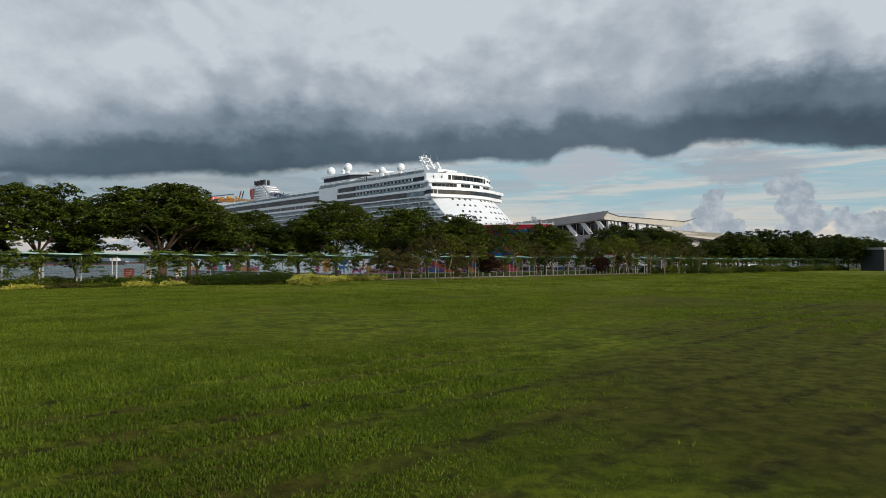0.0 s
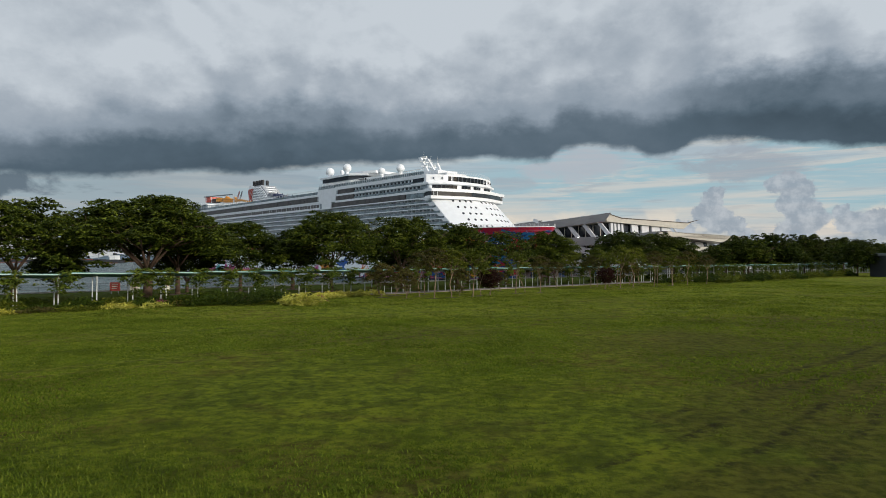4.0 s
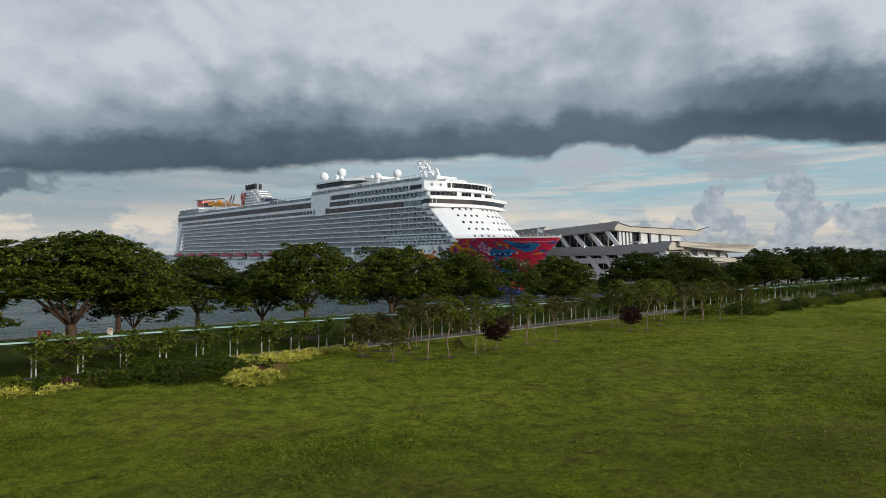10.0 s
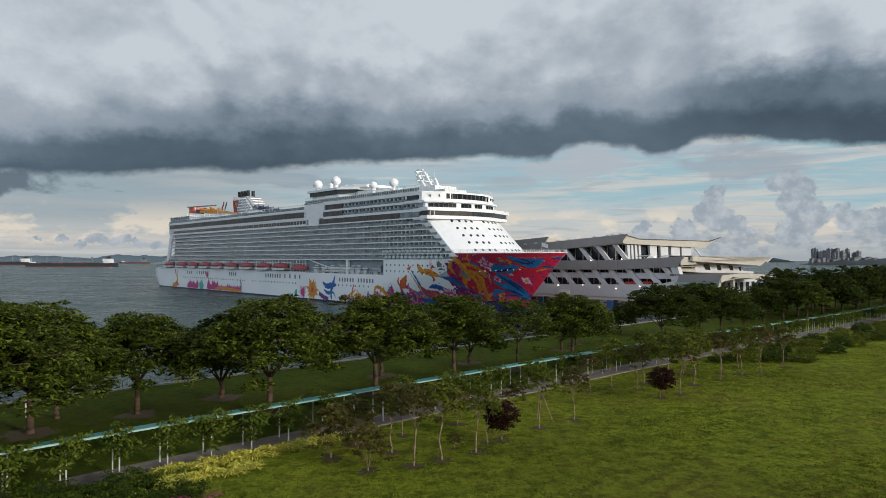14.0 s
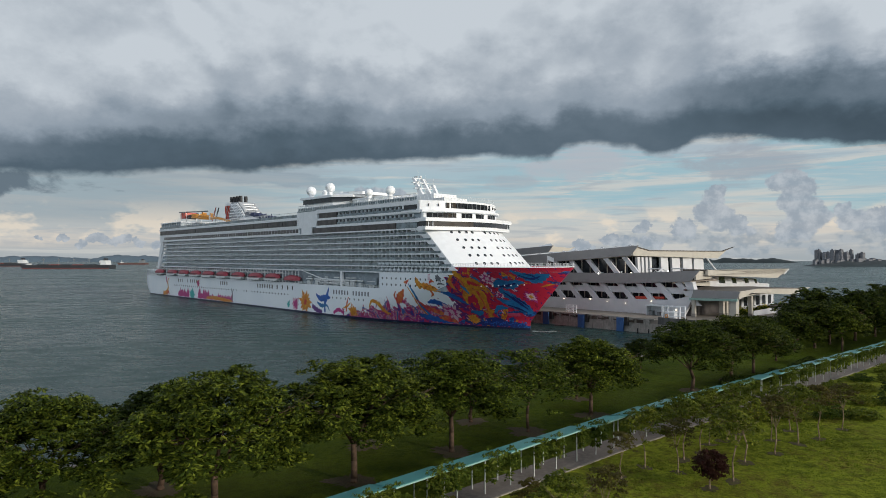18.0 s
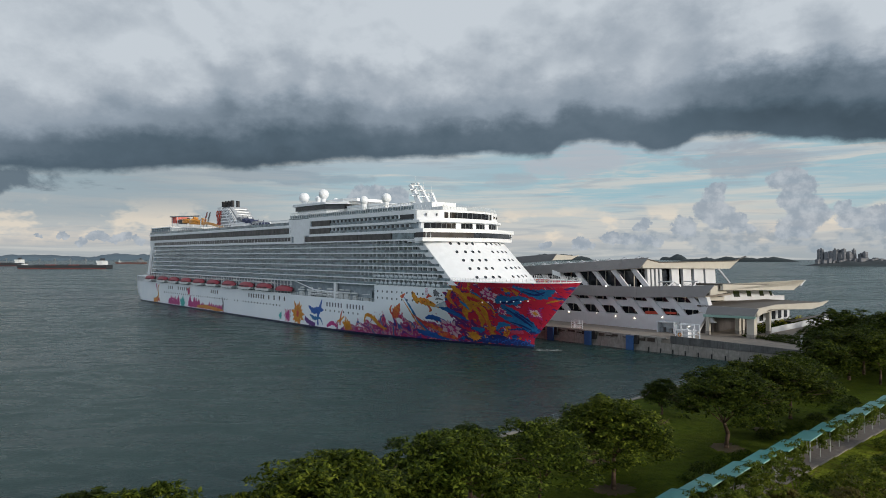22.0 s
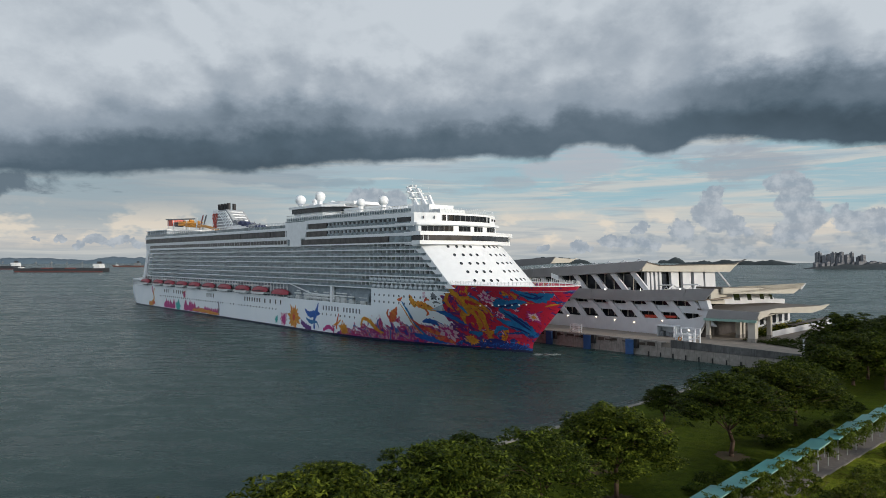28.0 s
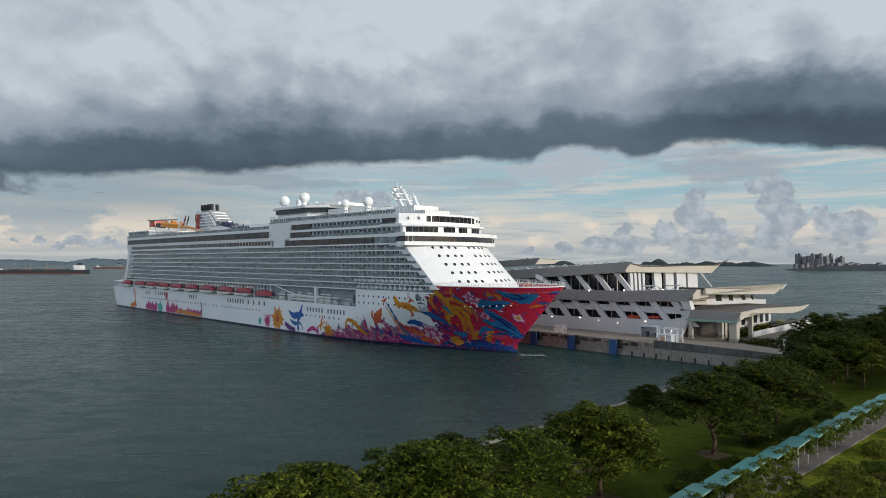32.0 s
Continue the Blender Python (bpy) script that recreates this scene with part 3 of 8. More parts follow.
# distance haze is mixed into the hills' blue base colour
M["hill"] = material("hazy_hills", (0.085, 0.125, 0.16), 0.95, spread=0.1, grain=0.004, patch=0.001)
M["tower_wall"] = material("far_block_wall", (0.20, 0.205, 0.22), 0.8, spread=0.15, grain=0.03)
M["tower_window"] = material("far_block_window", (0.08, 0.09, 0.11), 0.6, spread=0.2, grain=0.1)
M["rust"] = material("ship_rust_red", (0.18, 0.045, 0.035), 0.7, spread=0.25, grain=0.1)
M["barge_red"] = material("barge_brown", (0.13, 0.062, 0.052), 0.8, spread=0.25, grain=0.1)
M["hull_black"] = material("ship_black", (0.03, 0.033, 0.038), 0.6, spread=0.2, grain=0.1)
M["blue"] = material("fender_blue", (0.03, 0.10, 0.26), 0.5, spread=0.15)
M["rubber"] = material("black_rubber", (0.02, 0.02, 0.02), 0.8, spread=0.2)
M["red_sign"] = material("red_notice", (0.50, 0.05, 0.035), 0.5, spread=0.08)
M["pale_sign"] = material("pale_notice", (0.70, 0.66, 0.58), 0.5, spread=0.08)
M["steel"] = material("grey_steel", (0.22, 0.24, 0.25), 0.5, 0.4, spread=0.15)
M["lamp"] = glow_material("white_lamp_glow", (1.0, 0.96, 0.9), 6.0)
M["warm"] = glow_material("warm_lamp_glow", (1.0, 0.82, 0.6), 5.0)
M["bar"] = material("grey_lettering", (0.16, 0.17, 0.19), 0.5, spread=0.1)
M["magenta"] = material("magenta_paint", (0.45, 0.035, 0.20), 0.4, spread=0.15, grain=0.6)
M["paint_orange"] = material("orange_paint", (0.60, 0.20, 0.03), 0.4, spread=0.3, grain=0.8, second=(0.62, 0.36, 0.05), patch=0.5)
M["paint_blue"] = material("blue_paint", (0.02, 0.11, 0.42), 0.4, spread=0.3, grain=0.8)
M["paint_sky"] = material("sea_blue_paint", (0.022, 0.17, 0.40), 0.4, spread=0.25, grain=0.7)
M["paint_navy"] = material("navy_paint", (0.014, 0.028, 0.16), 0.4, spread=0.2, grain=0.7)
M["paint_gold"] = material("gold_paint", (0.58, 0.28, 0.025), 0.4, spread=0.2, grain=0.9, second=(0.50, 0.15, 0.03), patch=0.5)
M["paint_pink"] = material("pale_pink_paint", (0.68, 0.46, 0.54), 0.4, spread=0.15, grain=0.9)
M["paint_rose"] = material("rose_paint", (0.55, 0.07, 0.14), 0.4, spread=0.15, grain=0.9)
M["paint_violet"] = material("violet_paint", (0.12, 0.04, 0.20), 0.4, spread=0.2, grain=0.8)
M["paint_teal"] = material("teal_paint", (0.05, 0.42, 0.40), 0.4, spread=0.2)
M["paint_red"] = material("red_paint", (0.52, 0.05, 0.05), 0.4, spread=0.25, grain=0.8, second=(0.62, 0.25, 0.05), patch=0.6)

# ---------------------------------------------------------------- building helpers
WATER_Z = -4.45
SHORE = 104.6                                   # the shore line, in metres across from the origin
C = math.sqrt(0.5)


def park(a, b, z=0.0):
    """A place from metres along the shore walk (a) and metres towards the water (b)."""
    return Vector((C * (a - b), C * (a + b), z))


def mesh_of(name, bm, mat, smooth=False):
    me = bpy.data.meshes.new(name)
    bm.to_mesh(me)
    bm.free()
    for one in mat if isinstance(mat, (list, tuple)) else [mat]:
        me.materials.append(one)
    if smooth:
        me.shade_smooth()
    return me


def part(name, bm, mat, parent, label="", smooth=False, kind=""):
    """A bmesh (or a ready mesh) as one object under a thing or a part."""
    me = mesh_of(name, bm, mat, smooth) if isinstance(bm, bmesh.types.BMesh) else bm
    ob = new(name, me)
    ob.parent = parent
    return tagged(ob, label, "", "", kind)


def thing(name, at=None, label="", category="", group="", kind=""):
    ob = new(name)
    if at is not None:
        ob.matrix_basis = at
    return tagged(ob, label, category, group, kind)


def box(bm, x0, x1, y0, y1, z0, z1, m=None, slot=0):
    """An upright box between the given limits."""
    v = [bm.verts.new((x, y, z)) for z in (z0, z1) for x, y in ((x0, y0), (x1, y0), (x1, y1), (x0, y1))]
    faces = [(0, 3, 2, 1), (4, 5, 6, 7), (0, 1, 5, 4), (1, 2, 6, 5), (2, 3, 7, 6), (3, 0, 4, 7)]
    for f in faces:
        bm.faces.new([v[k] for k in f]).material_index = slot
    if m is not None:
        bmesh.ops.transform(bm, matrix=m, verts=v)
    return v


def prism(bm, points, y0, y1, axis="y"):
    """A flat outline of (x, z) points made solid from y0 to y1; axis "x": (y, z) points from x0 to x1; "z": (x, y) points."""
    def at(p, d):
        return {"y": (p[0], d, p[1]), "x": (d, p[0], p[1]), "z": (p[0], p[1], d)}[axis]
    a = [bm.verts.new(at(p, y0)) for p in points]
    b = [bm.verts.new(at(p, y1)) for p in points]
    n = len(points)
    bm.faces.new(a)
    bm.faces.new(b[::-1])
    for k in range(n):
        bm.faces.new((a[k], b[k], b[(k + 1) % n], a[(k + 1) % n]))
    return a + b


def tube(bm, p, q, r0, r1=None, sides=6):
    """A tapered round bar from p to q."""
    p, q = Vector(p), Vector(q)
    r1 = r0 if r1 is None else r1
    turn = (q - p).to_track_quat("Z", "Y").to_matrix()
    rings = []
    for at, r in ((p, r0), (q, r1)):
        rings.append([bm.verts.new(at + turn @ Vector((r * math.cos(t), r * math.sin(t), 0))) for t in (2 * math.pi * k / sides for k in range(sides))])
    for k in range(sides):
        bm.faces.new((rings[0][k], rings[0][(k + 1) % sides], rings[1][(k + 1) % sides], rings[1][k]))
    bm.faces.new(rings[0][::-1])
    bm.faces.new(rings[1])


def pipe(bm, pts, r, sides=6):
    """A round bar that follows a line of points without a break."""
    pts = [Vector(p) for p in pts]
    rings = []
    for k, p in enumerate(pts):
        way_ = pts[min(len(pts) - 1, k + 1)] - pts[max(0, k - 1)]
        turn = way_.to_track_quat("Z", "Y").to_matrix()
        rings.append([bm.verts.new(p + turn @ Vector((r * math.cos(t), r * math.sin(t), 0))) for t in (2 * math.pi * j / sides for j in range(sides))])
    for r0, r1 in zip(rings, rings[1:]):
        for j in range(sides):
            bm.faces.new((r0[j], r0[(j + 1) % sides], r1[(j + 1) % sides], r1[j]))
    bm.faces.new(rings[0][::-1])
    bm.faces.new(rings[-1])


def ball(bm, at, rx, ry=None, rz=None, u=12, v=8):
    ry, rz = ry or rx, rz or rx
    res = bmesh.ops.create_uvsphere(bm, u_segments=u, v_segments=v, radius=1.0)
    bmesh.ops.transform(bm, matrix=Matrix.Translation(at) @ Matrix.Diagonal((rx, ry, rz, 1)), verts=res["verts"])


def soup(name, verts, faces, mat):
    """A mesh from arrays of corners and faces."""
    me = bpy.data.meshes.new(name)
    me.from_pydata(verts.tolist() if hasattr(verts, "tolist") else verts, [], faces.tolist() if hasattr(faces, "tolist") else faces)
    me.materials.append(mat)
    return me


# ---------------------------------------------------------------- ground, water, shore
bm = bmesh.new()
# the land: one sheet, finer where it is seen from near, behind the sea wall
cuts_a = [-3300, -900, -300, -100, -60] + [-40 + 8 * k for k in range(36)] + [300, 420, 900, 3300]
cuts_b = [-3300, -900, -200, -60, -30] + [-20 + 6 * k for k in range(20)] + [103.9]
rise = {}
for a in cuts_a:
    for b in cuts_b:
        p = park(a, b)
        z = 0.0
        if -60 < a < 300 and -30 < b < 50:
            z = 0.10 * (noise.noise(p * 0.06) + 0.4 * noise.noise(p * 0.2))
        rise[a, b] = bm.verts.new((p.x, p.y, z))
for a0, a1 in zip(cuts_a, cuts_a[1:]):
    for b0, b1 in zip(cuts_b, cuts_b[1:]):
        bm.faces.new((rise[a0, b0], rise[a1, b0], rise[a1, b1], rise[a0, b1]))
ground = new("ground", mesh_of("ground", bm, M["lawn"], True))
tagged(ground, "wide rough green lawn with dry brown patches", "lawn", kind="structure")

bm = bmesh.new()
box(bm, -4500, 4500, -4500, 4500, -30, 0)
water = new("water", mesh_of("water", bm, M["water"]))
water.location = (0, 0, WATER_Z)
tagged(water, "calm grey-green harbour water with small ripples", "water", kind="structure")

PARK = Matrix.Rotation(radians(45), 4, "Z")       # local x runs along the shore walk, local y towards the water
sea_wall = new("sea_wall")
sea_wall.matrix_basis = PARK
tagged(sea_wall, "pale concrete sea wall along the lawn", "sea wall", kind="structure")
bm = bmesh.new()
for k in range(40):
    a0 = -120 + 12 * k
    box(bm, a0, a0 + 11.96, 103.9, 104.7, -8, 0.16)
part("coping", bm, M["concrete"], sea_wall)
bm = bmesh.new()
box(bm, -3300, -120, 103.9, 104.7, -8, 0.15)
box(bm, 360, 3300, 103.9, 104.7, -8, 0.15)
part("far_coping", bm, M["concrete"], sea_wall)

# railing on the sea wall
railing = thing("shore_railing", PARK, "thin grey steel railing on the sea wall", "railing", kind="structure")
bm = bmesh.new()
box(bm, -0.03, 0.03, -0.03, 0.03, 0.16, 1.15)
post_mesh = mesh_of("rail_post", bm, M["steel"])
for k in range(96):
    ob = part("rail_post", post_mesh, None, railing)
    ob.location = (-70 + 2.5 * k, 104.3, 0)
for z in (0.45, 0.8, 1.15):
    bm = bmesh.new()
    box(bm, -70, 168, 104.28, 104.32, z - 0.02, z + 0.02)
    part("rail_bar", bm, M["steel"], railing)

# ---------------------------------------------------------------- covered walk
def walk_bend(a):
    """The walk turns slightly inland past the hundred-metre mark."""
    return -0.036 * max(0.0, min(a, 190) - 100)


path = thing("path", PARK, "grey paved path with a pale kerb", "path", kind="structure")
bm = bmesh.new()
prism(bm, [(-90, 70.95), (100, 70.95), (190, 70.95 + walk_bend(190)), (420, 70.95 + walk_bend(190)), (420, 74.3 + walk_bend(190)), (190, 74.3 + walk_bend(190)), (100, 74.3), (-90, 74.3)], -0.3, 0.05, "z")
part("paving", bm, M["path"], path)
bm = bmesh.new()
box(bm, -2.45, 2.45, -0.11, 0.11, -0.2, 0.09)
kerb_mesh = mesh_of("kerb_stone", bm, M["kerb"])
for k in range(64):
    ob = part("kerb_stone", kerb_mesh, None, path)
    ob.location = (-88 + 5 * k, 70.85 + walk_bend(-88 + 5 * k), 0)

covered_walk = thing("covered_walkway", PARK, "long covered walkway with teal roof sheets on pale posts", "walkway", kind="structure")
bm = bmesh.new()
box(bm, -3.25, 3.25, -1.2, 1.2, 0.06, 0.16)
roof_mesh = mesh_of("roof_sheet", bm, M["teal"])
bm = bmesh.new()
box(bm, -3.25, 3.25, -1.24, -1.18, 0.02, 0.12)
box(bm, -3.25, 3.25, 1.18, 1.24, 0.02, 0.12)
edge_mesh = mesh_of("roof_edge", bm, M["teal_edge"])
bm = bmesh.new()
box(bm, -0.045, 0.045, -0.045, 0.045, 0.0, 2.95)
walk_post = mesh_of("post", bm, M["post"])
bm = bmesh.new()
box(bm, -0.05, 0.05, -0.85, 0.85, 2.84, 2.96)
walk_beam = mesh_of("cross_beam", bm, M["post"])
POST_STEP = 3.3
for k in range(-30, 88):
    a = 40.9 + POST_STEP * k
    for b in (72.0, 73.55):
        ob = part("post", walk_post, None, covered_walk)
        ob.location = (a, b + walk_bend(a), 0.03)
    ob = part("cross_beam", walk_beam, None, covered_walk)
    ob.location = (a, 72.78 + walk_bend(a), 0.03)
for k in range(-16, 46):
    ob = part("roof_sheet", roof_mesh, None, covered_walk)
    a = 40.9 + 6.4 * k
    ob.matrix_basis = pose(a, 72.5 + walk_bend(a), 2.98, -8, 1.3, 5.5 if a < 100 else 4.0)
    ed = part("roof_edge", edge_mesh, None, ob)

# ---------------------------------------------------------------- cruise ship
# local x runs forward (0 at the bow tip, -349 at the stern), y to port, z up from a level 1.87 m over the water
SHIP = Matrix.Translation((33.04, 257.08, -2.58)) @ Matrix.Rotation(radians(-45.45), 4, "Z")
BEAM, BOW_Z = 19.85, 19.6
ship = thing("cruise_ship", SHIP, "huge white cruise ship with red and blue painted bow", "cruise ship")


def stem(z):
    """The raked stem, upright near the water."""
    return max(-17.3, -18.3 + 18.3 * z / 19.75)


def sunk(z):
    """Heights of the painting, let down to the waterline."""
    return z if z > 11 else z - 1.87 * (1 - z / 11)


def counter(z):
    """Where the stern ends at height z: undercut towards the water."""
    return -349.0 + 13.0 * max(0.0, min(1.0, (6.5 - z) / 8.5)) ** 1.5


def half(s, z):
    """Half the ship's breadth at s and height z."""
    low = max(0.0, min(1.08, 1 - z / 19.75))
    full = -38 - 68 * low ** 1.1
    if s < -318:
        return BEAM * (1 - 0.13 * ((-318 - s) / 31) ** 2)
    if s <= full:
        return BEAM
    u = min(1.0, (s - full) / (stem(z) - full))
    return max(0.0, BEAM * (1 - u ** (2.3 - 0.5 * low)) ** (0.72 + 0.25 * low))


def shell(z0, z1, s0, levels, stations, name, mat, parent, sheer=0.0):
    """The plating between two heights from s0 to the stem."""
    bm = bmesh.new()
    rows = []
    for j in range(levels + 1):
        z = z0 + (z1 - z0) * j / levels
        row = []
        for i in range(stations + 1):
            k = 1 - (1 - i / stations) ** 1.7
            aft = max(s0, counter(z))
            s = aft + (stem(z) - aft) * k
            row.append((s, half(s, z), z + (sheer * k ** 6 if j == levels else 0)))
        rows.append(row)
    for side in (-1, 1):
        grid = [[bm.verts.new((s, side * w, z)) for s, w, z in row] for row in rows]
        for j in range(levels):
            for i in range(stations):
                quad = (grid[j][i], grid[j][i + 1], grid[j + 1][i + 1], grid[j + 1][i])
                bm.faces.new(quad if side < 0 else quad[::-1])
        ends = [row[0] for row in grid] if side < 0 else [*zip(ends, [row[0] for row in grid])]
    if s0 < -300:
        for (a, b), (c, d) in zip(ends, ends[1:]):
            bm.faces.new((a, c, d, b))
    bmesh.ops.remove_doubles(bm, verts=bm.verts, dist=0.001)
    return part(name, bm, mat, parent, smooth=True)


hull = shell(-6, 11.0, -349, 16, 100, "hull", M["hull"], ship)
tagged(hull, "white hull with a colourful painting along the waterline")
bm = bmesh.new()
prism(bm, [(-BEAM * 0.87, 6), (BEAM * 0.87, 6), (BEAM * 0.87, 14.3), (-BEAM * 0.87, 14.3)], -349.2, -348.9, "x")
part("transom", bm, M["white"], ship)
upper = shell(11.0, 17.2, -76, 6, 44, "upper_hull", M["hull"], ship)
bulwark = shell(17.2, BOW_Z, -37, 3, 30, "bow_bulwark", M["hull"], ship, 0.2)
tagged(bulwark, "red painted bow bulwark")


def deck_plate(z, s0, s1, inset, name, mat, thick=0.15, steps=40):
    bm = bmesh.new()
    out = []
    for i in range(steps + 1):
        s = s0 + (s1 - s0) * (1 - (1 - i / steps) ** 1.6)
        out.append((s, max(0.05, half(s, z) - inset)))
    pts = [(s, -w) for s, w in out] + [(s, w) for s, w in reversed(out)]
    prism(bm, pts, z - thick, z, "z")
    return part(name, bm, mat, ship)


deck_plate(11.0, -348, -72, 0.05, "promenade_deck", M["deck"])
deck_plate(18.3, -70, stem(18.3) - 0.3, 0.12, "foredeck", M["deck"])
deck_plate(14.4, -349.0, -322, -0.25, "stern_deck", M["slab"], 0.5, 12)
for side in (-1, 1):
    bm = bmesh.new()
    grid = [[bm.verts.new((s, side * half(s, z), z)) for s in [-349 + 3.0 * i for i in range(10)]] for z in (10.9, 14.1)]
    for i in range(9):
        bm.faces.new((grid[0][i], grid[0][i + 1], grid[1][i + 1], grid[1][i]))
    bmesh.ops.solidify(bm, geom=bm.faces[:], thickness=0.15)
    part("stern_bulwark", bm, M["white"], ship)
# bow rail and white gunwale
bm = bmesh.new()
for side in (-1, 1):
    last = None
    for i in range(31):
        s = -36 + 36.0 * (1 - (1 - i / 30) ** 1.7)
        p = Vector((s, side * max(0.02, half(min(s, -0.02), BOW_Z) - 0.1), BOW_Z + 0.2 * (i / 30) ** 4))
        if last:
            tube(bm, last + Vector((0, 0, 0.05)), p + Vector((0, 0, 0.05)), 0.16, sides=5)
        last = p
part("gunwale", bm, M["white"], ship, "white bow edge")
bow_rail = part("bow_rail", bmesh.new(), M["davit"], ship)
bm = bmesh.new()
box(bm, -0.05, 0.05, -0.05, 0.05, 0, 1.25)
stanchion = mesh_of("stanchion", bm, M["davit"])
for side in (-1, 1):
    for i in range(34):
        s = -35.5 + 34.6 * i / 33
        ob = part("stanchion", stanchion, None, bow_rail)
        ob.location = (s, side * max(0.05, half(s, BOW_Z) - 0.25), BOW_Z)
bm = bmesh.new()
for side in (-1, 1):
    for z in (0.45, 0.85, 1.25):
        for i in range(16):
            p, q = ((-35.5 + 34.8 * k / 16) for k in (i, i + 1))
            tube(bm, (p, side * max(0.05, half(p, BOW_Z) - 0.25), BOW_Z + z), (q, side * max(0.05, half(q, BOW_Z) - 0.25), BOW_Z + z), 0.03, sides=4)
part("rail_wire", bm, M["davit"], bow_rail, kind="stuff")
# jackstaff flag
bm = bmesh.new()
tube(bm, (-10, 0, 18.3), (-10, 0, 23.5), 0.07, 0.04)
staff = part("jackstaff", bm, M["davit"], ship)
bm = bmesh.new()
for k in range(6):
    y0, y1 = 0.12 * math.sin(k), 0.12 * math.sin(k + 1)
    z = -0.12 * k
    f = [bm.verts.new(c) for c in ((-10 + 0.45 * k, y0, 22.0 + z), (-9.55 + 0.45 * k, y1, 21.9 + z), (-9.55 + 0.45 * k, y1, 23.3 + z), (-10 + 0.45 * k, y0, 23.4 + z))]
    bm.faces.new(f)
bmesh.ops.remove_doubles(bm, verts=bm.verts, dist=0.13)
bmesh.ops.solidify(bm, geom=bm.faces[:], thickness=0.02)
part("flag", bm, M["boat_white"], staff, "small white flag")

# ---- balcony decks
LINES = [17.2, 19.5, 21.8, 24.1, 26.4, 28.7, 31.0, 33.2]
AFT, FORE = -309.0, -36.0


def front_at(z, y):
    """Where the sloping, rounded front of the cabins stands at height z, y metres off the middle line."""
    base = -33.5 - (z - 19.0) * 1.13
    return base + 7.0 * (1 - (abs(y) / BEAM) ** 2.2)


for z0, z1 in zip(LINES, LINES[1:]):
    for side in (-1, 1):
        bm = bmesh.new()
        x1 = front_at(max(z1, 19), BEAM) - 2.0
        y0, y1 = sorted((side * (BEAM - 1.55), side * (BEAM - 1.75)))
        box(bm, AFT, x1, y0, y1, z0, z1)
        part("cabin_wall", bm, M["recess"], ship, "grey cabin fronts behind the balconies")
for n, z in enumerate(LINES):
    bm = bmesh.new()
    x1 = front_at(max(z, 19), BEAM) - 1.5
    x0 = AFT - 1.2 * (len(LINES) - n) * 0.5
    box(bm, x0, x1, -BEAM - 0.02, BEAM + 0.02, z - 0.2, z + 0.2)
    part("deck_slab", bm, M["slab"], ship, "white deck edge")
    if z < 33:
        for side in (-1, 1):
            bm = bmesh.new()
            y0, y1 = sorted((side * (BEAM - 0.03), side * (BEAM + 0.02)))
            box(bm, AFT, x1, y0, y1, z + 0.2, z + 1.05)
            part("balustrade", bm, M["rail_glass"], ship, "tinted glass balustrade")
# partition fins: single objects towards the bow, the rest joined
bm = bmesh.new()
box(bm, -0.16, 0.16, 0, 1.5, 0.2, 2.1)
fin = mesh_of("balcony_partition", bm, M["divider"])
bm = bmesh.new()
box(bm, -0.68, 0.68, -0.03, 0.0, 0.2, 2.0)
door_pane = mesh_of("balcony_door", bm, M["dark_glass"])
for n, z in enumerate(LINES[:-1]):
    far = bmesh.new()
    far_doors = bmesh.new()
    x1 = front_at(max(z + 2.3, 19), BEAM) - 2.2
    count = int((x1 - AFT) / 2.55)
    for k in range(count):
        s = x1 - 2.55 * k
        if s > -122:
            ob = part("balcony_partition", fin, None, ship)
            ob.location = (s, -BEAM + 0.04, z)
            ob = part("balcony_door", door_pane, None, ship)
            ob.location = (s - 1.35, -BEAM + 1.54, z)
        else:
            box(far, s - 0.16, s + 0.16, -BEAM + 0.04, -BEAM + 1.54, z + 0.2, z + 2.1)
            box(far_doors, s - 2.05, s - 0.7, -BEAM + 1.51, -BEAM + 1.54, z + 0.2, z + 2.0)
    part("far_partition", far, M["divider"], ship, kind="stuff")
    part("far_door", far_doors, M["dark_glass"], ship, kind="stuff")
# bulging white balcony fronts of the two lowest rows forward
bm = bmesh.new()
ball(bm, (0, 0, 0), 1.15, 0.55, 0.72, 10, 6)
pod = mesh_of("balcony_front", bm, M["pod"], True)
for row in (0, 1):
    z = LINES[row] + 0.85
    for k in range(14):
        ob = part("balcony_front", pod, None, ship)
        ob.location = (-41.0 - 2.55 * k - 1.6 * row, -BEAM - 0.05, z)

# hidden core of the cabins
bm = bmesh.new()
prism(bm, [(AFT - 2, 11), (-40, 11), (-40, 18.8), (-56, 33.2), (AFT - 2, 33.2)], -BEAM + 1.8, BEAM - 1.8)
part("cabin_block", bm, M["cabin"], ship)
# lower house behind the boats, dark openings and shade painted as one grey
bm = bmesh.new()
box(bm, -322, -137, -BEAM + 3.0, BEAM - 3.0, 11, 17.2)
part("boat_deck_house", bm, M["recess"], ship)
for side in (-1, 1):
    bm = bmesh.new()
    y0, y1 = sorted((side * (BEAM - 3.0), side * (BEAM - 0.4)))
    box(bm, -324, -137, y0, y1, 16.75, 17.2)
    part("boat_deck_roof", bm, M["slab"], ship)
bm = bmesh.new()
box(bm, -0.14, 0.14, -BEAM + 0.5, -BEAM + 0.8, 11.0, 16.75)
deck_post = mesh_of("boat_deck_post", bm, M["slab"])
for k in range(62):
    part("boat_deck_post", deck_post, None, ship).location = (-321 + 3.0 * k, 0, 0)
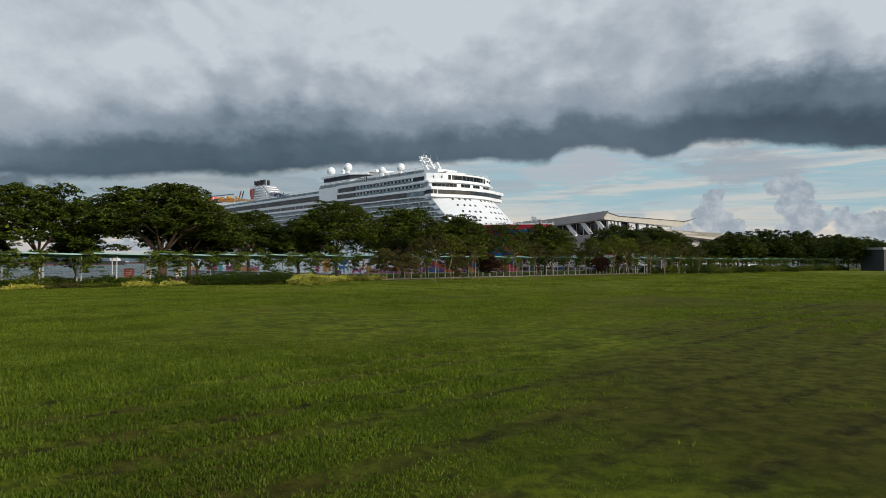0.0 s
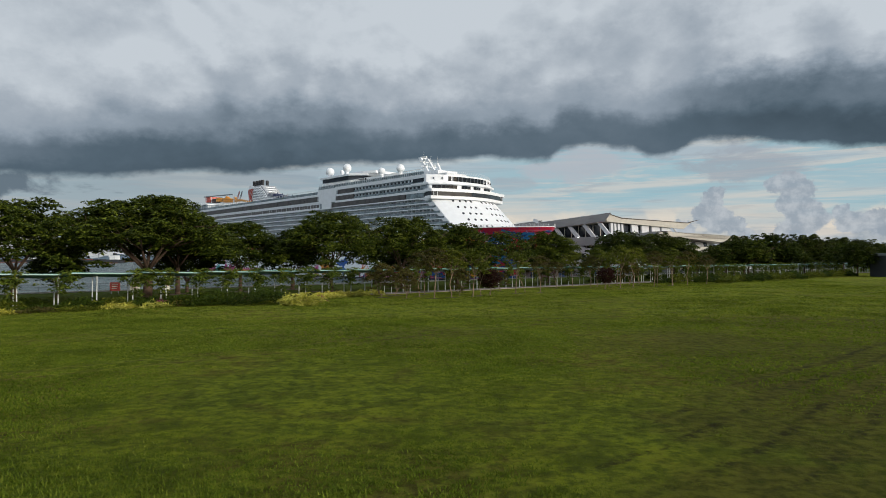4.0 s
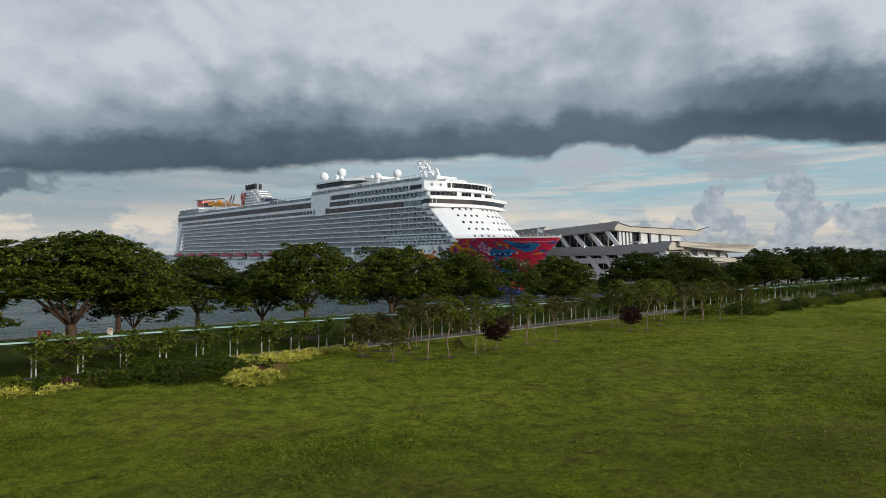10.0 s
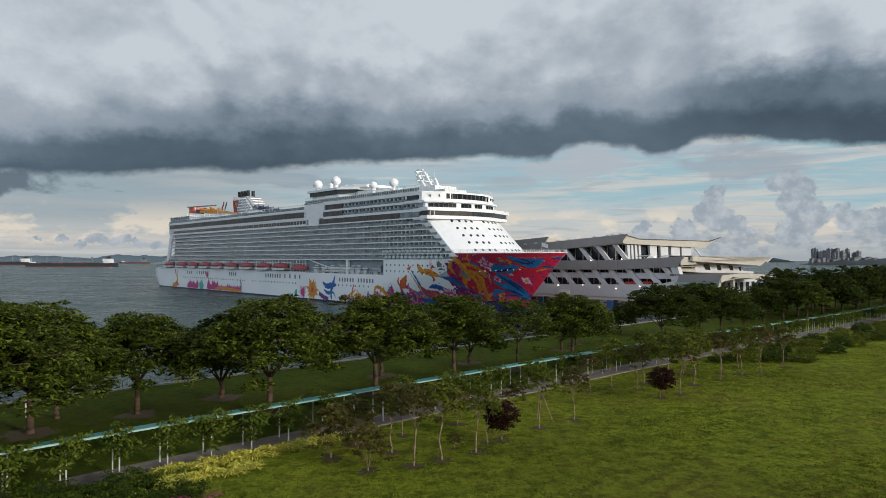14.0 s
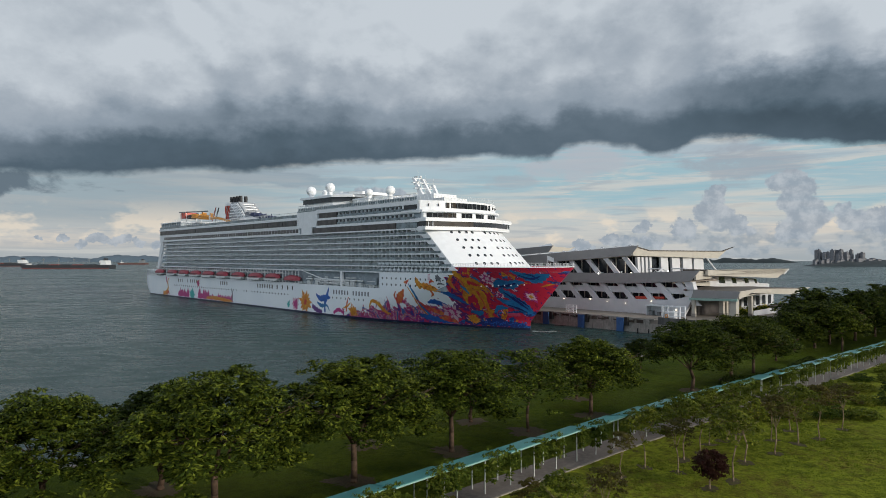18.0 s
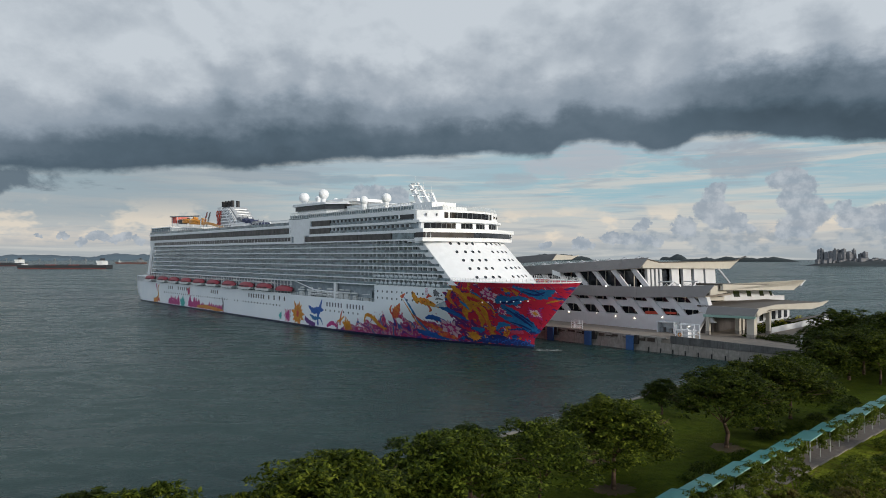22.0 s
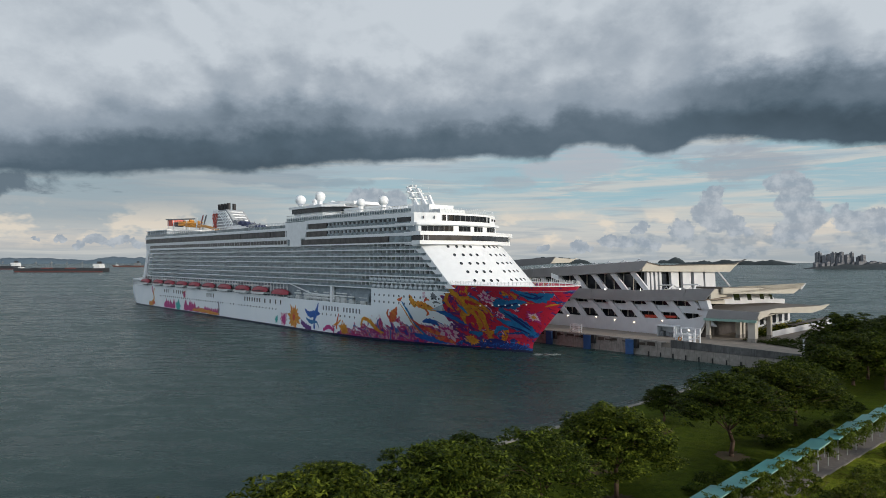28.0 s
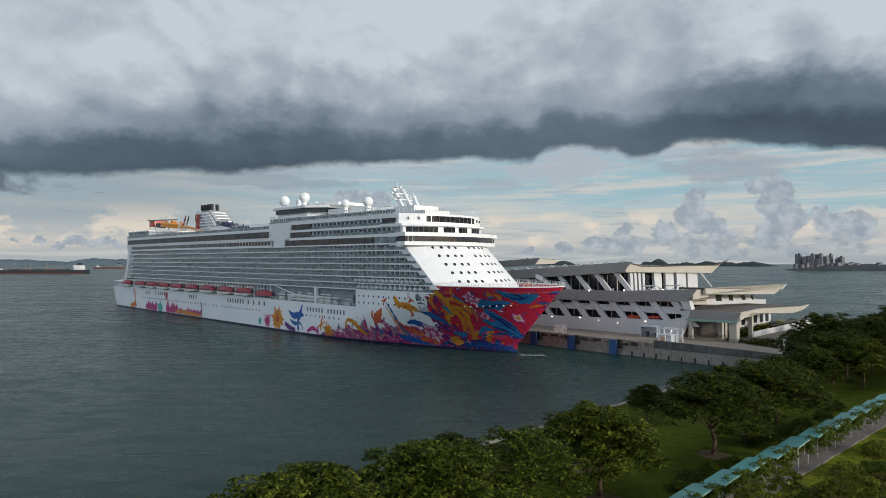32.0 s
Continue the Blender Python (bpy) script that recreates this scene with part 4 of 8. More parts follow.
for z in (12.1, 15.2):
    bm = bmesh.new()
    box(bm, -322, -137, -BEAM + 0.45, -BEAM + 0.52, z - 0.06, z + 0.06)
    part("boat_deck_rail", bm, M["slab"], ship)
bm = bmesh.new()
box(bm, -335, -137, -BEAM - 0.15, -BEAM + 0.25, 10.7, 11.3)
part("hull_rail", bm, M["slab"], ship)

# ---- upper decks aft of the tall house
bm = bmesh.new()
box(bm, -316, -137, -BEAM, BEAM, 33.4, 45.0 - 8.2)
part("aft_upper_wall", bm, M["white"], ship)
for side in (-1, 1):
    y0, y1 = sorted((side * (BEAM - 0.1), side * (BEAM + 0.05)))
    for k in range(12):
        bm = bmesh.new()
        box(bm, -315.6 + 14.9 * k, -301.0 + 14.9 * k, y0, y1, 37.2, 39.7)
        strip = part("long_window", bm, M["bronze_glass"], ship, "long dark window strip")
        if side < 0:
            for j in range(6):
                bm = bmesh.new()
                box(bm, -313.5 + 14.9 * k + 2.4 * j, -313.3 + 14.9 * k + 2.4 * j, -BEAM - 0.12, -BEAM - 0.05, 37.2, 39.7)
                part("window_mullion", bm, M["recess"], strip)
    bm = bmesh.new()
    for k in range(60):
        box(bm, -308 + 2.85 * k, -305.5 + 2.85 * k, y0, y1, 34.0, 35.7)
    part("cabin_window", bm, M["bronze_glass"], ship, kind="stuff")
    bm = bmesh.new()
    box(bm, -316.4, -137, *sorted((side * (BEAM - 0.5), side * (BEAM + 0.25))), 36.4, 37.1)
    box(bm, -316.4, -137, *sorted((side * (BEAM - 0.5), side * (BEAM + 0.25))), 39.8, 41.0)
    part("deck_band", bm, M["white"], ship)
    bm = bmesh.new()
    box(bm, -316, -137, *sorted((side * (BEAM - 0.1), side * (BEAM + 0.0))), 41.0, 42.3)
    part("wind_screen", bm, M["rail_glass"], ship)
bm = bmesh.new()
box(bm, -316, -137, -BEAM + 0.3, BEAM - 0.3, 36.8, 41.0)
part("lido_block", bm, M["white"], ship)
bm = bmesh.new()
box(bm, -316, -282, -BEAM + 1, BEAM - 1, 41.0, 44.8)
part("aft_house", bm, M["cabin"], ship)
bm = bmesh.new()
box(bm, -316.5, -281, -BEAM + 0.4, BEAM - 0.4, 44.6, 45.1)
part("aft_house_roof", bm, M["white"], ship)
bm = bmesh.new()
for k in range(60):
    box(bm, -315 + 3.0 * k, -314.86 + 3.0 * k, -BEAM + 0.3, -BEAM + 0.44, 42.0, 43.4 if k > 11 else 46.2)
part("rail_post", bm, M["davit"], ship, kind="stuff")
for z in (43.4,):
    bm = bmesh.new()
    box(bm, -282, -137, -BEAM + 0.3, -BEAM + 0.42, z - 0.1, z + 0.05)
    part("hand_rail", bm, M["davit"], ship)
# rounded stern fin
for side in (-1, 1):
    bm = bmesh.new()
    y0, y1 = sorted((side * (BEAM - 1.2), side * (BEAM - 0.0)))
    prism(bm, [(-321.5, 14.4), (-317.5, 14.4), (-309.0, 34.5), (-309.0, 36.6), (-313.0, 36.6)], y0, y1)
    part("stern_wing", bm, M["white"], ship)

# ---- tall forward house
bm = bmesh.new()
box(bm, -137.5, -52, -BEAM + 0.5, BEAM - 0.5, 33.4, 43.4)
part("forward_house", bm, M["cabin"], ship)
for side in (-1, 1):
    y0, y1 = sorted((side * (BEAM - 0.6), side * (BEAM + 0.08)))
    bm = bmesh.new()
    prism(bm, [(-138.5, 36.0), (-134.5, 36.0), (-134.5, 32.9), (-125.6, 32.9), (-125.6, 36.2), (-122.0, 36.2), (-120.5, 43.2), (-138.5, 43.2)], y0, y1)
    part("white_panel", bm, M["white"], ship, "blank white wall panel")
    for z0, z1 in ((35.7, 36.7), (38.9, 39.8), (42.0, 43.5), (33.0, 33.5)):
        bm = bmesh.new()
        box(bm, -122, -52.5, *sorted((side * (BEAM - 0.6), side * (BEAM + 0.1))), z0, z1)
        part("deck_band", bm, M["white"], ship)
    y0, y1 = sorted((side * (BEAM - 0.5), side * (BEAM + 0.04)))
    for name, s0, s1, z0, z1, mat in (("bronze_window", -125, -87, 33.5, 35.7, "bronze_glass"), ("bronze_window", -86.6, -66, 33.5, 35.7, "bronze_glass"),
                                      ("grey_window", -65.4, -53.5, 33.5, 35.7, "rail_glass"), ("bronze_window", -121.0, -106, 36.7, 38.9, "bronze_glass"),
                                      ("bronze_window", -119.5, -106, 39.8, 42.0, "bronze_glass")):
        bm = bmesh.new()
        box(bm, s0, s1, y0, y1, z0, z1)
        part(name, bm, M[mat], ship)
    for z in (36.7, 39.8):
        bm = bmesh.new()
        box(bm, -105.6, -54, *sorted((side * (BEAM - 0.0), side * (BEAM + 0.04))), z, z + 0.95)
        part("balustrade", bm, M["rail_glass"], ship)
for z in (36.7, 39.8):
    for k in range(19):
        ob = part("balcony_partition", fin, None, ship)
        ob.location = (-56.0 - 2.7 * k, -BEAM + 0.02, z - 0.1)
        ob = part("balcony_door", door_pane, None, ship)
        ob.location = (-57.4 - 2.7 * k, -BEAM + 0.47, z - 0.1)
# sun deck on top
bm = bmesh.new()
box(bm, -138.5, -55, -BEAM, BEAM, 43.4, 43.7)
part("sun_deck", bm, M["deck"], ship)
rail = part("sun_deck_rail", bmesh.new(), M["davit"], ship)
bm = bmesh.new()
box(bm, -0.07, 0.07, -0.07, 0.07, 43.7, 46.0)
box(bm, -0.06, 0.06, 0.0, 1.1, 45.9, 46.05)
rail_post = mesh_of("rail_post", bm, M["davit"])
for k in range(56):
    ob = part("rail_post", rail_post, None, rail)
    ob.location = (-137.5 + 1.5 * k, -BEAM + 0.25, 0)
bm = bmesh.new()
box(bm, -138, -54, -BEAM + 0.2, -BEAM + 0.32, 45.9, 46.05)
box(bm, -138, -54, -BEAM + 0.2, -BEAM + 0.32, 44.7, 44.8)
part("rail_bar", bm, M["davit"], rail)
bm = bmesh.new()
box(bm, -138, -54, -BEAM + 0.27, -BEAM + 0.30, 43.8, 45.0)
part("rail_screen", bm, M["rail_glass"], rail)
# lounge with the dark window band
bm = bmesh.new()
prism(bm, [(-140.5, -14.5), (-117, -14.5), (-112, -9), (-112, 9), (-117, 14.5), (-140.5, 14.5)], 43.7, 47.3, "z")
lounge = part("lounge", bm, M["white"], ship)
bm = bmesh.new()
prism(bm, [(-141.2, -15.2), (-117, -15.2), (-111, -9.4), (-111, 9.4), (-117, 15.2), (-141.2, 15.2)], 47.3, 49.2, "z")
part("lounge_window", bm, M["dark_glass"], lounge, "dark wrap-round window band")
bm = bmesh.new()
prism(bm, [(-142.4, -16.0), (-116, -16.0), (-108, -10), (-108, 10), (-116, 16.0), (-142.4, 16.0)], 49.2, 50.2, "z")
prism(bm, [(-134, -11), (-110, -11), (-104, -8), (-104, 8), (-110, 11), (-134, 11)], 50.2, 51.4, "z")
prism(bm, [(-110, -9), (-94, -9), (-86, -6), (-86, 6), (-94, 9), (-110, 9)], 43.7, 48.4, "z")
part("lounge_roof", bm, M["white"], lounge)
# radar domes
for s, y, z, r in ((-137.5, -13.0, 53.3, 2.3), (-121.5, -13.0, 53.8, 2.2), (-95.0, -11.0, 49.7, 1.75), (-80.5, -11.0, 49.6, 1.95), (-128.5, -11.5, 52.4, 1.2), (-126.0, -4.0, 52.0, 1.1)):
    bm = bmesh.new()
    base = 51.0 if s < -118 else 47.0
    tube(bm, (s, y, 49.8 if s < -118 else 43.7), (s, y, z - r * 0.6), 0.9, 1.1, 10)
    pole = part("dome_base", bm, M["white"], ship)
    bm = bmesh.new()
    ball(bm, (s, y, z), r, r, r, 18, 12)
    part("radar_dome", bm, M["white"], pole, "white radar dome", smooth=True)
# low curved roof and mast
bm = bmesh.new()
ball(bm, (-80, 0, 43.7), 12, 9, 5.0, 16, 8)
part("glass_roof", bm, M["white"], ship, smooth=True)
mast = part("mast", bmesh.new(), M["davit"], ship, "white raking radar mast")
for y in (-2.2, 2.2):
    bm = bmesh.new()
    prism(bm, [(-70.5, 43.7), (-67.0, 43.7), (-75.8, 55.0), (-77.2, 55.0)], y - 0.5, y + 0.5)
    part("mast_leg", bm, M["white"], mast)
bm = bmesh.new()
prism(bm, [(-64.5, 43.7), (-62.0, 43.7), (-66.5, 51.5), (-67.8, 51.5)], -0.5, 0.5)
part("mast_stay", bm, M["white"], mast)
for s, z, w in ((-73.0, 50.5, 5.0), (-75.2, 53.0, 4.0), (-77.0, 55.0, 2.6)):
    bm = bmesh.new()
    box(bm, s - 0.5, s + 0.5, -w, w, z - 0.15, z + 0.15)
    part("cross_tree", bm, M["white"], mast)
    bm = bmesh.new()
    box(bm, s - 0.25, s + 2.2, -w * 0.6, -w * 0.6 + 0.3, z + 0.15, z + 0.7)
    part("scanner", bm, M["davit"], mast)
    bm = bmesh.new()
    ball(bm, (s, w * 0.7, z + 0.8), 0.6)
    part("scanner_dome", bm, M["davit"], mast)
for k, (s, y, h) in enumerate(((-76.5, 0, 58.5), (-74, 2, 56.0), (-66, -1, 54.5), (-72, -3, 54.0))):
    bm = bmesh.new()
    tube(bm, (s, y, 50), (s, y, h), 0.08, 0.04)
    part("aerial", bm, M["davit"], mast)
bm = bmesh.new()
box(bm, -72, -60, -6, 6, 43.7, 47.4)
part("mast_house", bm, M["white"], ship)

# ---- front: sloping face, wheelhouse, top deck
bm = bmesh.new()
N = 24
prev = None
for j in range(11):
    z = 18.4 + (33.0 - 18.4) * j / 10
    row = []
    for i in range(N + 1):
        y = -BEAM + 2 * BEAM * i / N
        row.append(bm.verts.new((front_at(z, y), y, z)))
    if prev:
        for i in range(N):
            bm.faces.new((prev[i], prev[i + 1], row[i + 1], row[i]))
    prev = row
part("sloping_front", bm, M["white"], ship, "sloping white front with round windows", smooth=True)
for side in (-1, 1):
    bm = bmesh.new()
    y0, y1 = sorted((side * (BEAM - 1.8), side * BEAM))
    prism(bm, [(front_at(18.4, BEAM), 18.4), (front_at(33, BEAM), 33.0), (front_at(33, BEAM) - 4.5, 33.0), (front_at(18.4, BEAM) - 3.0, 18.4)], y0, y1)
    part("front_cheek", bm, M["white"], ship)
bm = bmesh.new()
bmesh.ops.create_cone(bm, segments=14, radius1=0.52, radius2=0.52, depth=0.22, cap_ends=True)
bmesh.ops.rotate(bm, matrix=Matrix.Rotation(radians(90), 3, "Y"), verts=bm.verts)
port_mesh = mesh_of("porthole", bm, M["dark_glass"])
for row, z in enumerate((31.9, 29.1, 26.3, 23.6, 20.8)):
    for y in (-12.2, -9.3, -6.5, -3.9, 2.6, 5.6, 8.6, 11.6):
        ob = part("porthole", port_mesh, None, ship)
        slope = math.atan(1.13)
        bend = -7.0 * 2.2 / BEAM * (abs(y) / BEAM) ** 1.2 * (1 if y > 0 else -1)
        ob.matrix_basis = Matrix.Translation((front_at(z, y), y, z)) @ Matrix.Rotation(-math.atan(bend), 4, "Z") @ Matrix.Rotation(-slope, 4, "Y") @ Matrix.Diagonal((1, 1, 1.25, 1))


def ring(z, reach, out, cut=9.0):
    """A plan outline of the bridge: wings at the sides, a blunt bow in the middle."""
    f = lambda y: front_at(33.0, y)
    left = [(-57, -reach + 2.2), (-50.4, -reach + 2.2), (-50.2, -reach), (-46.6 + out, -reach), (-45.6 + out, -reach + 2.4), (f(6) + 1.0 + out, -9.0), (f(0) + 1.6 + out, -4.2)]
    return left + [(x, -y) for x, y in reversed(left)]


for name, z0, z1, reach, out, mat, label in (("bridge_sill", 32.6, 33.9, 22.0, 0.2, "white", ""), ("bridge_window", 33.9, 35.6, 21.8, 0.35, "dark_glass", "dark wheelhouse window band"),
                                             ("bridge_roof", 35.6, 36.9, 22.4, 0.9, "white", "")):
    bm = bmesh.new()
    prism(bm, ring(z0, reach, out), z0, z1, "z")
    part(name, bm, M[mat], ship, label)
bm = bmesh.new()
for y in [-21 + 1.5 * k for k in range(29)]:
    edge_x = -45.9 + 0.35 if abs(y) > 17 else front_at(33, max(6, abs(y))) + 1.45
    if abs(y) > 17.2:
        edge_x = -45.2 - max(0, abs(y) - 19.4) * 0.4
    box(bm, edge_x - 0.15, edge_x + 0.12, y - 0.08, y + 0.08, 33.9, 35.6)
part("window_bar", bm, M["slab"], ship, kind="stuff")


def blunt(reach, set_back, bulge):
    pts = []
    for i in range(13):
        y = -reach + 2 * reach * i / 12
        pts.append((set_back + bulge * (1 - (abs(y) / reach) ** 2.4), y))
    return [(-62, -reach)] + pts + [(-62, reach)]


for name, z0, z1, reach, back_, bulge, mat in (("upper_house", 36.9, 39.3, BEAM - 0.8, -50.8, 6.2, "white"), ("top_house", 39.9, 43.4, BEAM, -52.0, 6.6, "white"), ("top_ledge", 39.2, 40.0, BEAM + 0.3, -50.3, 6.8, "white")):
    bm = bmesh.new()
    prism(bm, blunt(reach, back_, bulge), z0, z1, "z")
    part(name, bm, M[mat], ship)


def band_windows(name, z0, z1, reach, back_, bulge, spans, mat, lean=0.0):
    for y0, y1 in spans:
        bm = bmesh.new()
        n = 6
        low, high = [], []
        for i in range(n + 1):
            y = y0 + (y1 - y0) * i / n
            x = back_ + bulge * (1 - (abs(y) / reach) ** 2.4) + 0.06
            low.append(bm.verts.new((x, y, z0)))
            high.append(bm.verts.new((x - lean, y, z1)))
        for i in range(n):
            bm.faces.new((low[i], low[i + 1], high[i + 1], high[i]))
        bmesh.ops.solidify(bm, geom=bm.faces[:], thickness=0.12)
        part(name, bm, mat, ship)


band_windows("front_window", 37.1, 38.9, BEAM - 0.8, -50.8, 6.2, [(-18.2, -8.0), (-5.8, -0.6), (1.2, 5.8), (8.6, 16.0)], M["dark_glass"])
band_windows("long_front_window", 40.7, 42.7, BEAM, -52.0, 6.6, [(-11.5, 11.5)], M["dark_glass"])
bar_bm = bmesh.new()
box(bar_bm, -0.1, 0.12, -0.06, 0.06, 0, 2.0)
glazing_bar = mesh_of("glazing_bar", bar_bm, M["steel"])
for back_, bulge, reach, z, ys in ((-52.0, 6.6, BEAM, 40.7, [-11.5 + 23.0 * k / 10 for k in range(11)]), (-50.8, 6.2, BEAM - 0.8, 37.0, [-16.5, -14.8, -13.1, -11.4, -9.7, -4.1, -2.4, 2.8, 4.4, 10.4, 12.3, 14.2])):
    for y in ys:
        part("glazing_bar", glazing_bar, None, ship).location = (back_ + bulge * (1 - (abs(y) / reach) ** 2.4) + 0.08, y, z)
for y in (-17.2, -14.0, 14.0, 17.2):
    ob = part("porthole", port_mesh, None, ship)
    x = -52.0 + 6.6 * (1 - (abs(y) / BEAM) ** 2.4)
    ob.matrix_basis = Matrix.Translation((x + 0.02, y, 41.8)) @ Matrix.Rotation(math.atan2(-y * 0.5, 16), 4, "Z")
for side in (-1, 1):
    bm = bmesh.new()
    y0, y1 = sorted((side * (BEAM - 0.1), side * (BEAM + 0.06)))
    box(bm, -61, -53.5, y0, y1, 40.4, 42.4)
    part("corner_window", bm, M["dark_glass"], ship)
# open rail of slanted stays round the top
for k in range(34):
    y = -BEAM + 0.6 + (2 * BEAM - 1.2) * k / 33
    x = -52.2 + 6.4 * (1 - (abs(y) / BEAM) ** 2.4)
    bm = bmesh.new()
    tube(bm, (x, y, 43.4), (x - 0.9, y, 45.3), 0.07, sides=4)
    part("top_stay", bm, M["davit"], ship)
bm = bmesh.new()
box(bm, -58, -52, -8, 4, 43.4, 45.2)
part("top_locker", bm, M["davit"], ship)

# ---- funnel and aft deck gear
funnel = part("funnel", bmesh.new(), M["white"], ship, "white ribbed funnel with black pipes")


def funnel_front(z):
    """The rounded fore side of the funnel."""
    t = min(1.0, max(0.0, (z - 43.0) / 12.0))
    return -218.5 - 13.0 * t ** 1.5


bm = bmesh.new()
prism(bm, [(-249.0, 41), (-218.5, 41)] + [(funnel_front(43.0 + k), 43.0 + k) for k in range(13)] + [(-247.6, 55.0)], -5.0, 5.0)
part("funnel_casing", bm, M["funnel_shade"], funnel)
for k in range(7):
    z = 43.4 + 1.65 * k
    x0 = -243.0 + 0.25 * k
    bm = bmesh.new()
    for side in (-1, 1):
        pts = [(x0, side * 5.6), (funnel_front(z) - 3.0, side * 5.6), (funnel_front(z) + 0.5, side * 3.2), (funnel_front(z) + 1.0, 0), (x0, 0)]
        prism(bm, pts if side > 0 else pts[::-1], z, z + 0.55, "z")
    part("funnel_rib", bm, M["white"], funnel)
for k in range(6):
    bm = bmesh.new()
    pipe(bm, [(funnel_front(z) - 1.2 - 1.9 * k, -5.75, z) for z in (43.0 + 1.0 * j for j in range(12)) if funnel_front(z) - 1.2 - 1.9 * k > -241.5] or [(-241.5, -5.75, 43.0), (-241.4, -5.75, 44.0)], 0.22, 5)
    part("funnel_arch", bm, M["white"], funnel)
for k in range(4):
    bm = bmesh.new()
    pipe(bm, [(-246.8 + 1.5 * k + 0.9 * math.sin(j * 0.9 + k), -5.6, 45.2 + 1.15 * j) for j in range(8)], 0.36, 5)
    part("funnel_swirl", bm, M["slide_rose" if k % 2 else "slide_red"], funnel, "red painted swirl on the funnel")
bm = bmesh.new()
prism(bm, [(-249.3, 43), (-243.5, 43), (-241.5, 55.2), (-248.0, 55.2)], -5.3, 5.3)
part("funnel_aft_panel", bm, M["white"], funnel)
bm = bmesh.new()
box(bm, -227, -205, -6, 6, 41, 45.6)
part("funnel_house", bm, M["white"], funnel)
for s, y in ((-246.6, -2.0), (-242.4, -2.0), (-238.4, -2.0), (-234.6, -2.0), (-244.4, 2.0), (-236.4, 2.0)):
    bm = bmesh.new()
    tube(bm, (s, y, 53), (s - 0.2, y, 58.8), 1.0, 1.0, 10)
    part("exhaust_pipe", bm, M["black"], funnel)
# slides
tower_ = part("slide_tower", bmesh.new(), M["davit"], ship)
for s, y in ((-311, -8), (-302, -8), (-311, 2), (-302, 2), (-286, -6), (-270, -6), (-262, 4)):
    bm = bmesh.new()
    tube(bm, (s, y, 44.8), (s + 0.8, y, 52.0), 0.25, 0.2, 6)
    part("tower_leg", bm, M["davit"], tower_)
bm = bmesh.new()
box(bm, -312, -304, -8, 0, 48.6, 52.4)
part("slide_cabin", bm, M["slide_red"], tower_, "red slide house")
for coil, (mat, zc, rad, off) in enumerate((("slide_orange", 49.6, 5.0, -291), ("slide_orange", 48.4, 5.4, -279), ("bronze_glass", 49.5, 4.0, -300))):
    bm = bmesh.new()
    pipe(bm, [(off + rad * math.cos(t), -4 + rad * 0.8 * math.sin(t), zc - 0.229 * t + 1.5) for t in (math.pi * k / 8 for k in range(33))], 0.75)
    part("slide_tube", bm, M[mat], tower_)
bm = bmesh.new()
pipe(bm, [(-262 + 5.2 * k, -8 - 0.6 * math.sin(k), 46.5 - 0.5 * k + 0.8 * math.sin(k * 0.8)) for k in range(9)], 0.8)
part("slide_tube", bm, M["slide_orange"], tower_)
for dx, mat in ((0.0, "slide_rose"), (1.3, "steel")):
    bm = bmesh.new()
    prism(bm, [(-266 + dx, 45.0), (-265.4 + dx, 45.0), (-260.4 + dx, 51.2), (-259.8 + dx, 53.4), (-260.9 + dx, 53.0)], -6.2 + dx, -5.9 + dx)
    part("slide_ramp", bm, M[mat], tower_)
for k in range(7):
    bm = bmesh.new()
    tube(bm, (-268 + 2.2 * k, -7, 44.8), (-268 + 2.2 * k, -7, 50.5 - 0.5 * abs(k - 3)), 0.12, sides=4)
    part("slide_prop", bm, M["davit"], tower_)
bm = bmesh.new()
for k in range(16):
    box(bm, -312 + 3.0 * k, -309.4 + 3.0 * k, -9.2, -8.9, 52.3 - 0.10 * k, 53.0 - 0.10 * k)
part("net_frame", bm, M["steel"], tower_)
for k, (s, mat) in enumerate(((-214, "bar"), (-208, "shade_navy"), (-202, "shade_navy"), (-196, "bar"), (-190, "shade_navy"))):
    bm = bmesh.new()
    tube(bm, (s, -5, 41), (s - 1.5, -5, 49.5 - 0.9 * k), 0.3, 0.2)
    prism(bm, [(s - 3.2, 47.0 - 0.9 * k), (s + 2.4, 45.6 - 0.9 * k), (s + 2.8, 46.4 - 0.9 * k), (s, 48.4 - 0.9 * k), (s - 2.8, 48.2 - 0.9 * k)], -7.5, -2.5)
    part("shade_sail", bm, M[mat], ship)

# ---- lifeboats and davits
bm = bmesh.new()
prism(bm, [(-7.4, 0.55), (-5.6, -0.55), (5.6, -0.55), (7.4, 0.55)], -1.7, 1.7)
lower_boat = mesh_of("boat_hull", bm, M["boat_white"])
bm = bmesh.new()
rings_ = []
for k in range(9):
    x = -7.5 + 15 * k / 8
    w = 1.95 * (1 - (abs(x) / 8.2) ** 4)
    h = 2.0 * (1 - (abs(x) / 8.6) ** 3)
    rings_.append([bm.verts.new((x, w * math.cos(t), 0.5 + (h + 0.4) * max(0, math.sin(t)))) for t in (math.pi * j / 6 for j in range(7))])
for r0, r1 in zip(rings_, rings_[1:]):
    for j in range(6):
        bm.faces.new((r0[j], r1[j], r1[j + 1], r0[j + 1]))
upper_boat = mesh_of("boat_canopy", bm, M["boat_red"], True)
bm = bmesh.new()
box(bm, -5.6, 5.6, -1.95, -1.80, 0.85, 1.15)
boat_win = mesh_of("boat_window", bm, M["dark_glass"])
bm = bmesh.new()
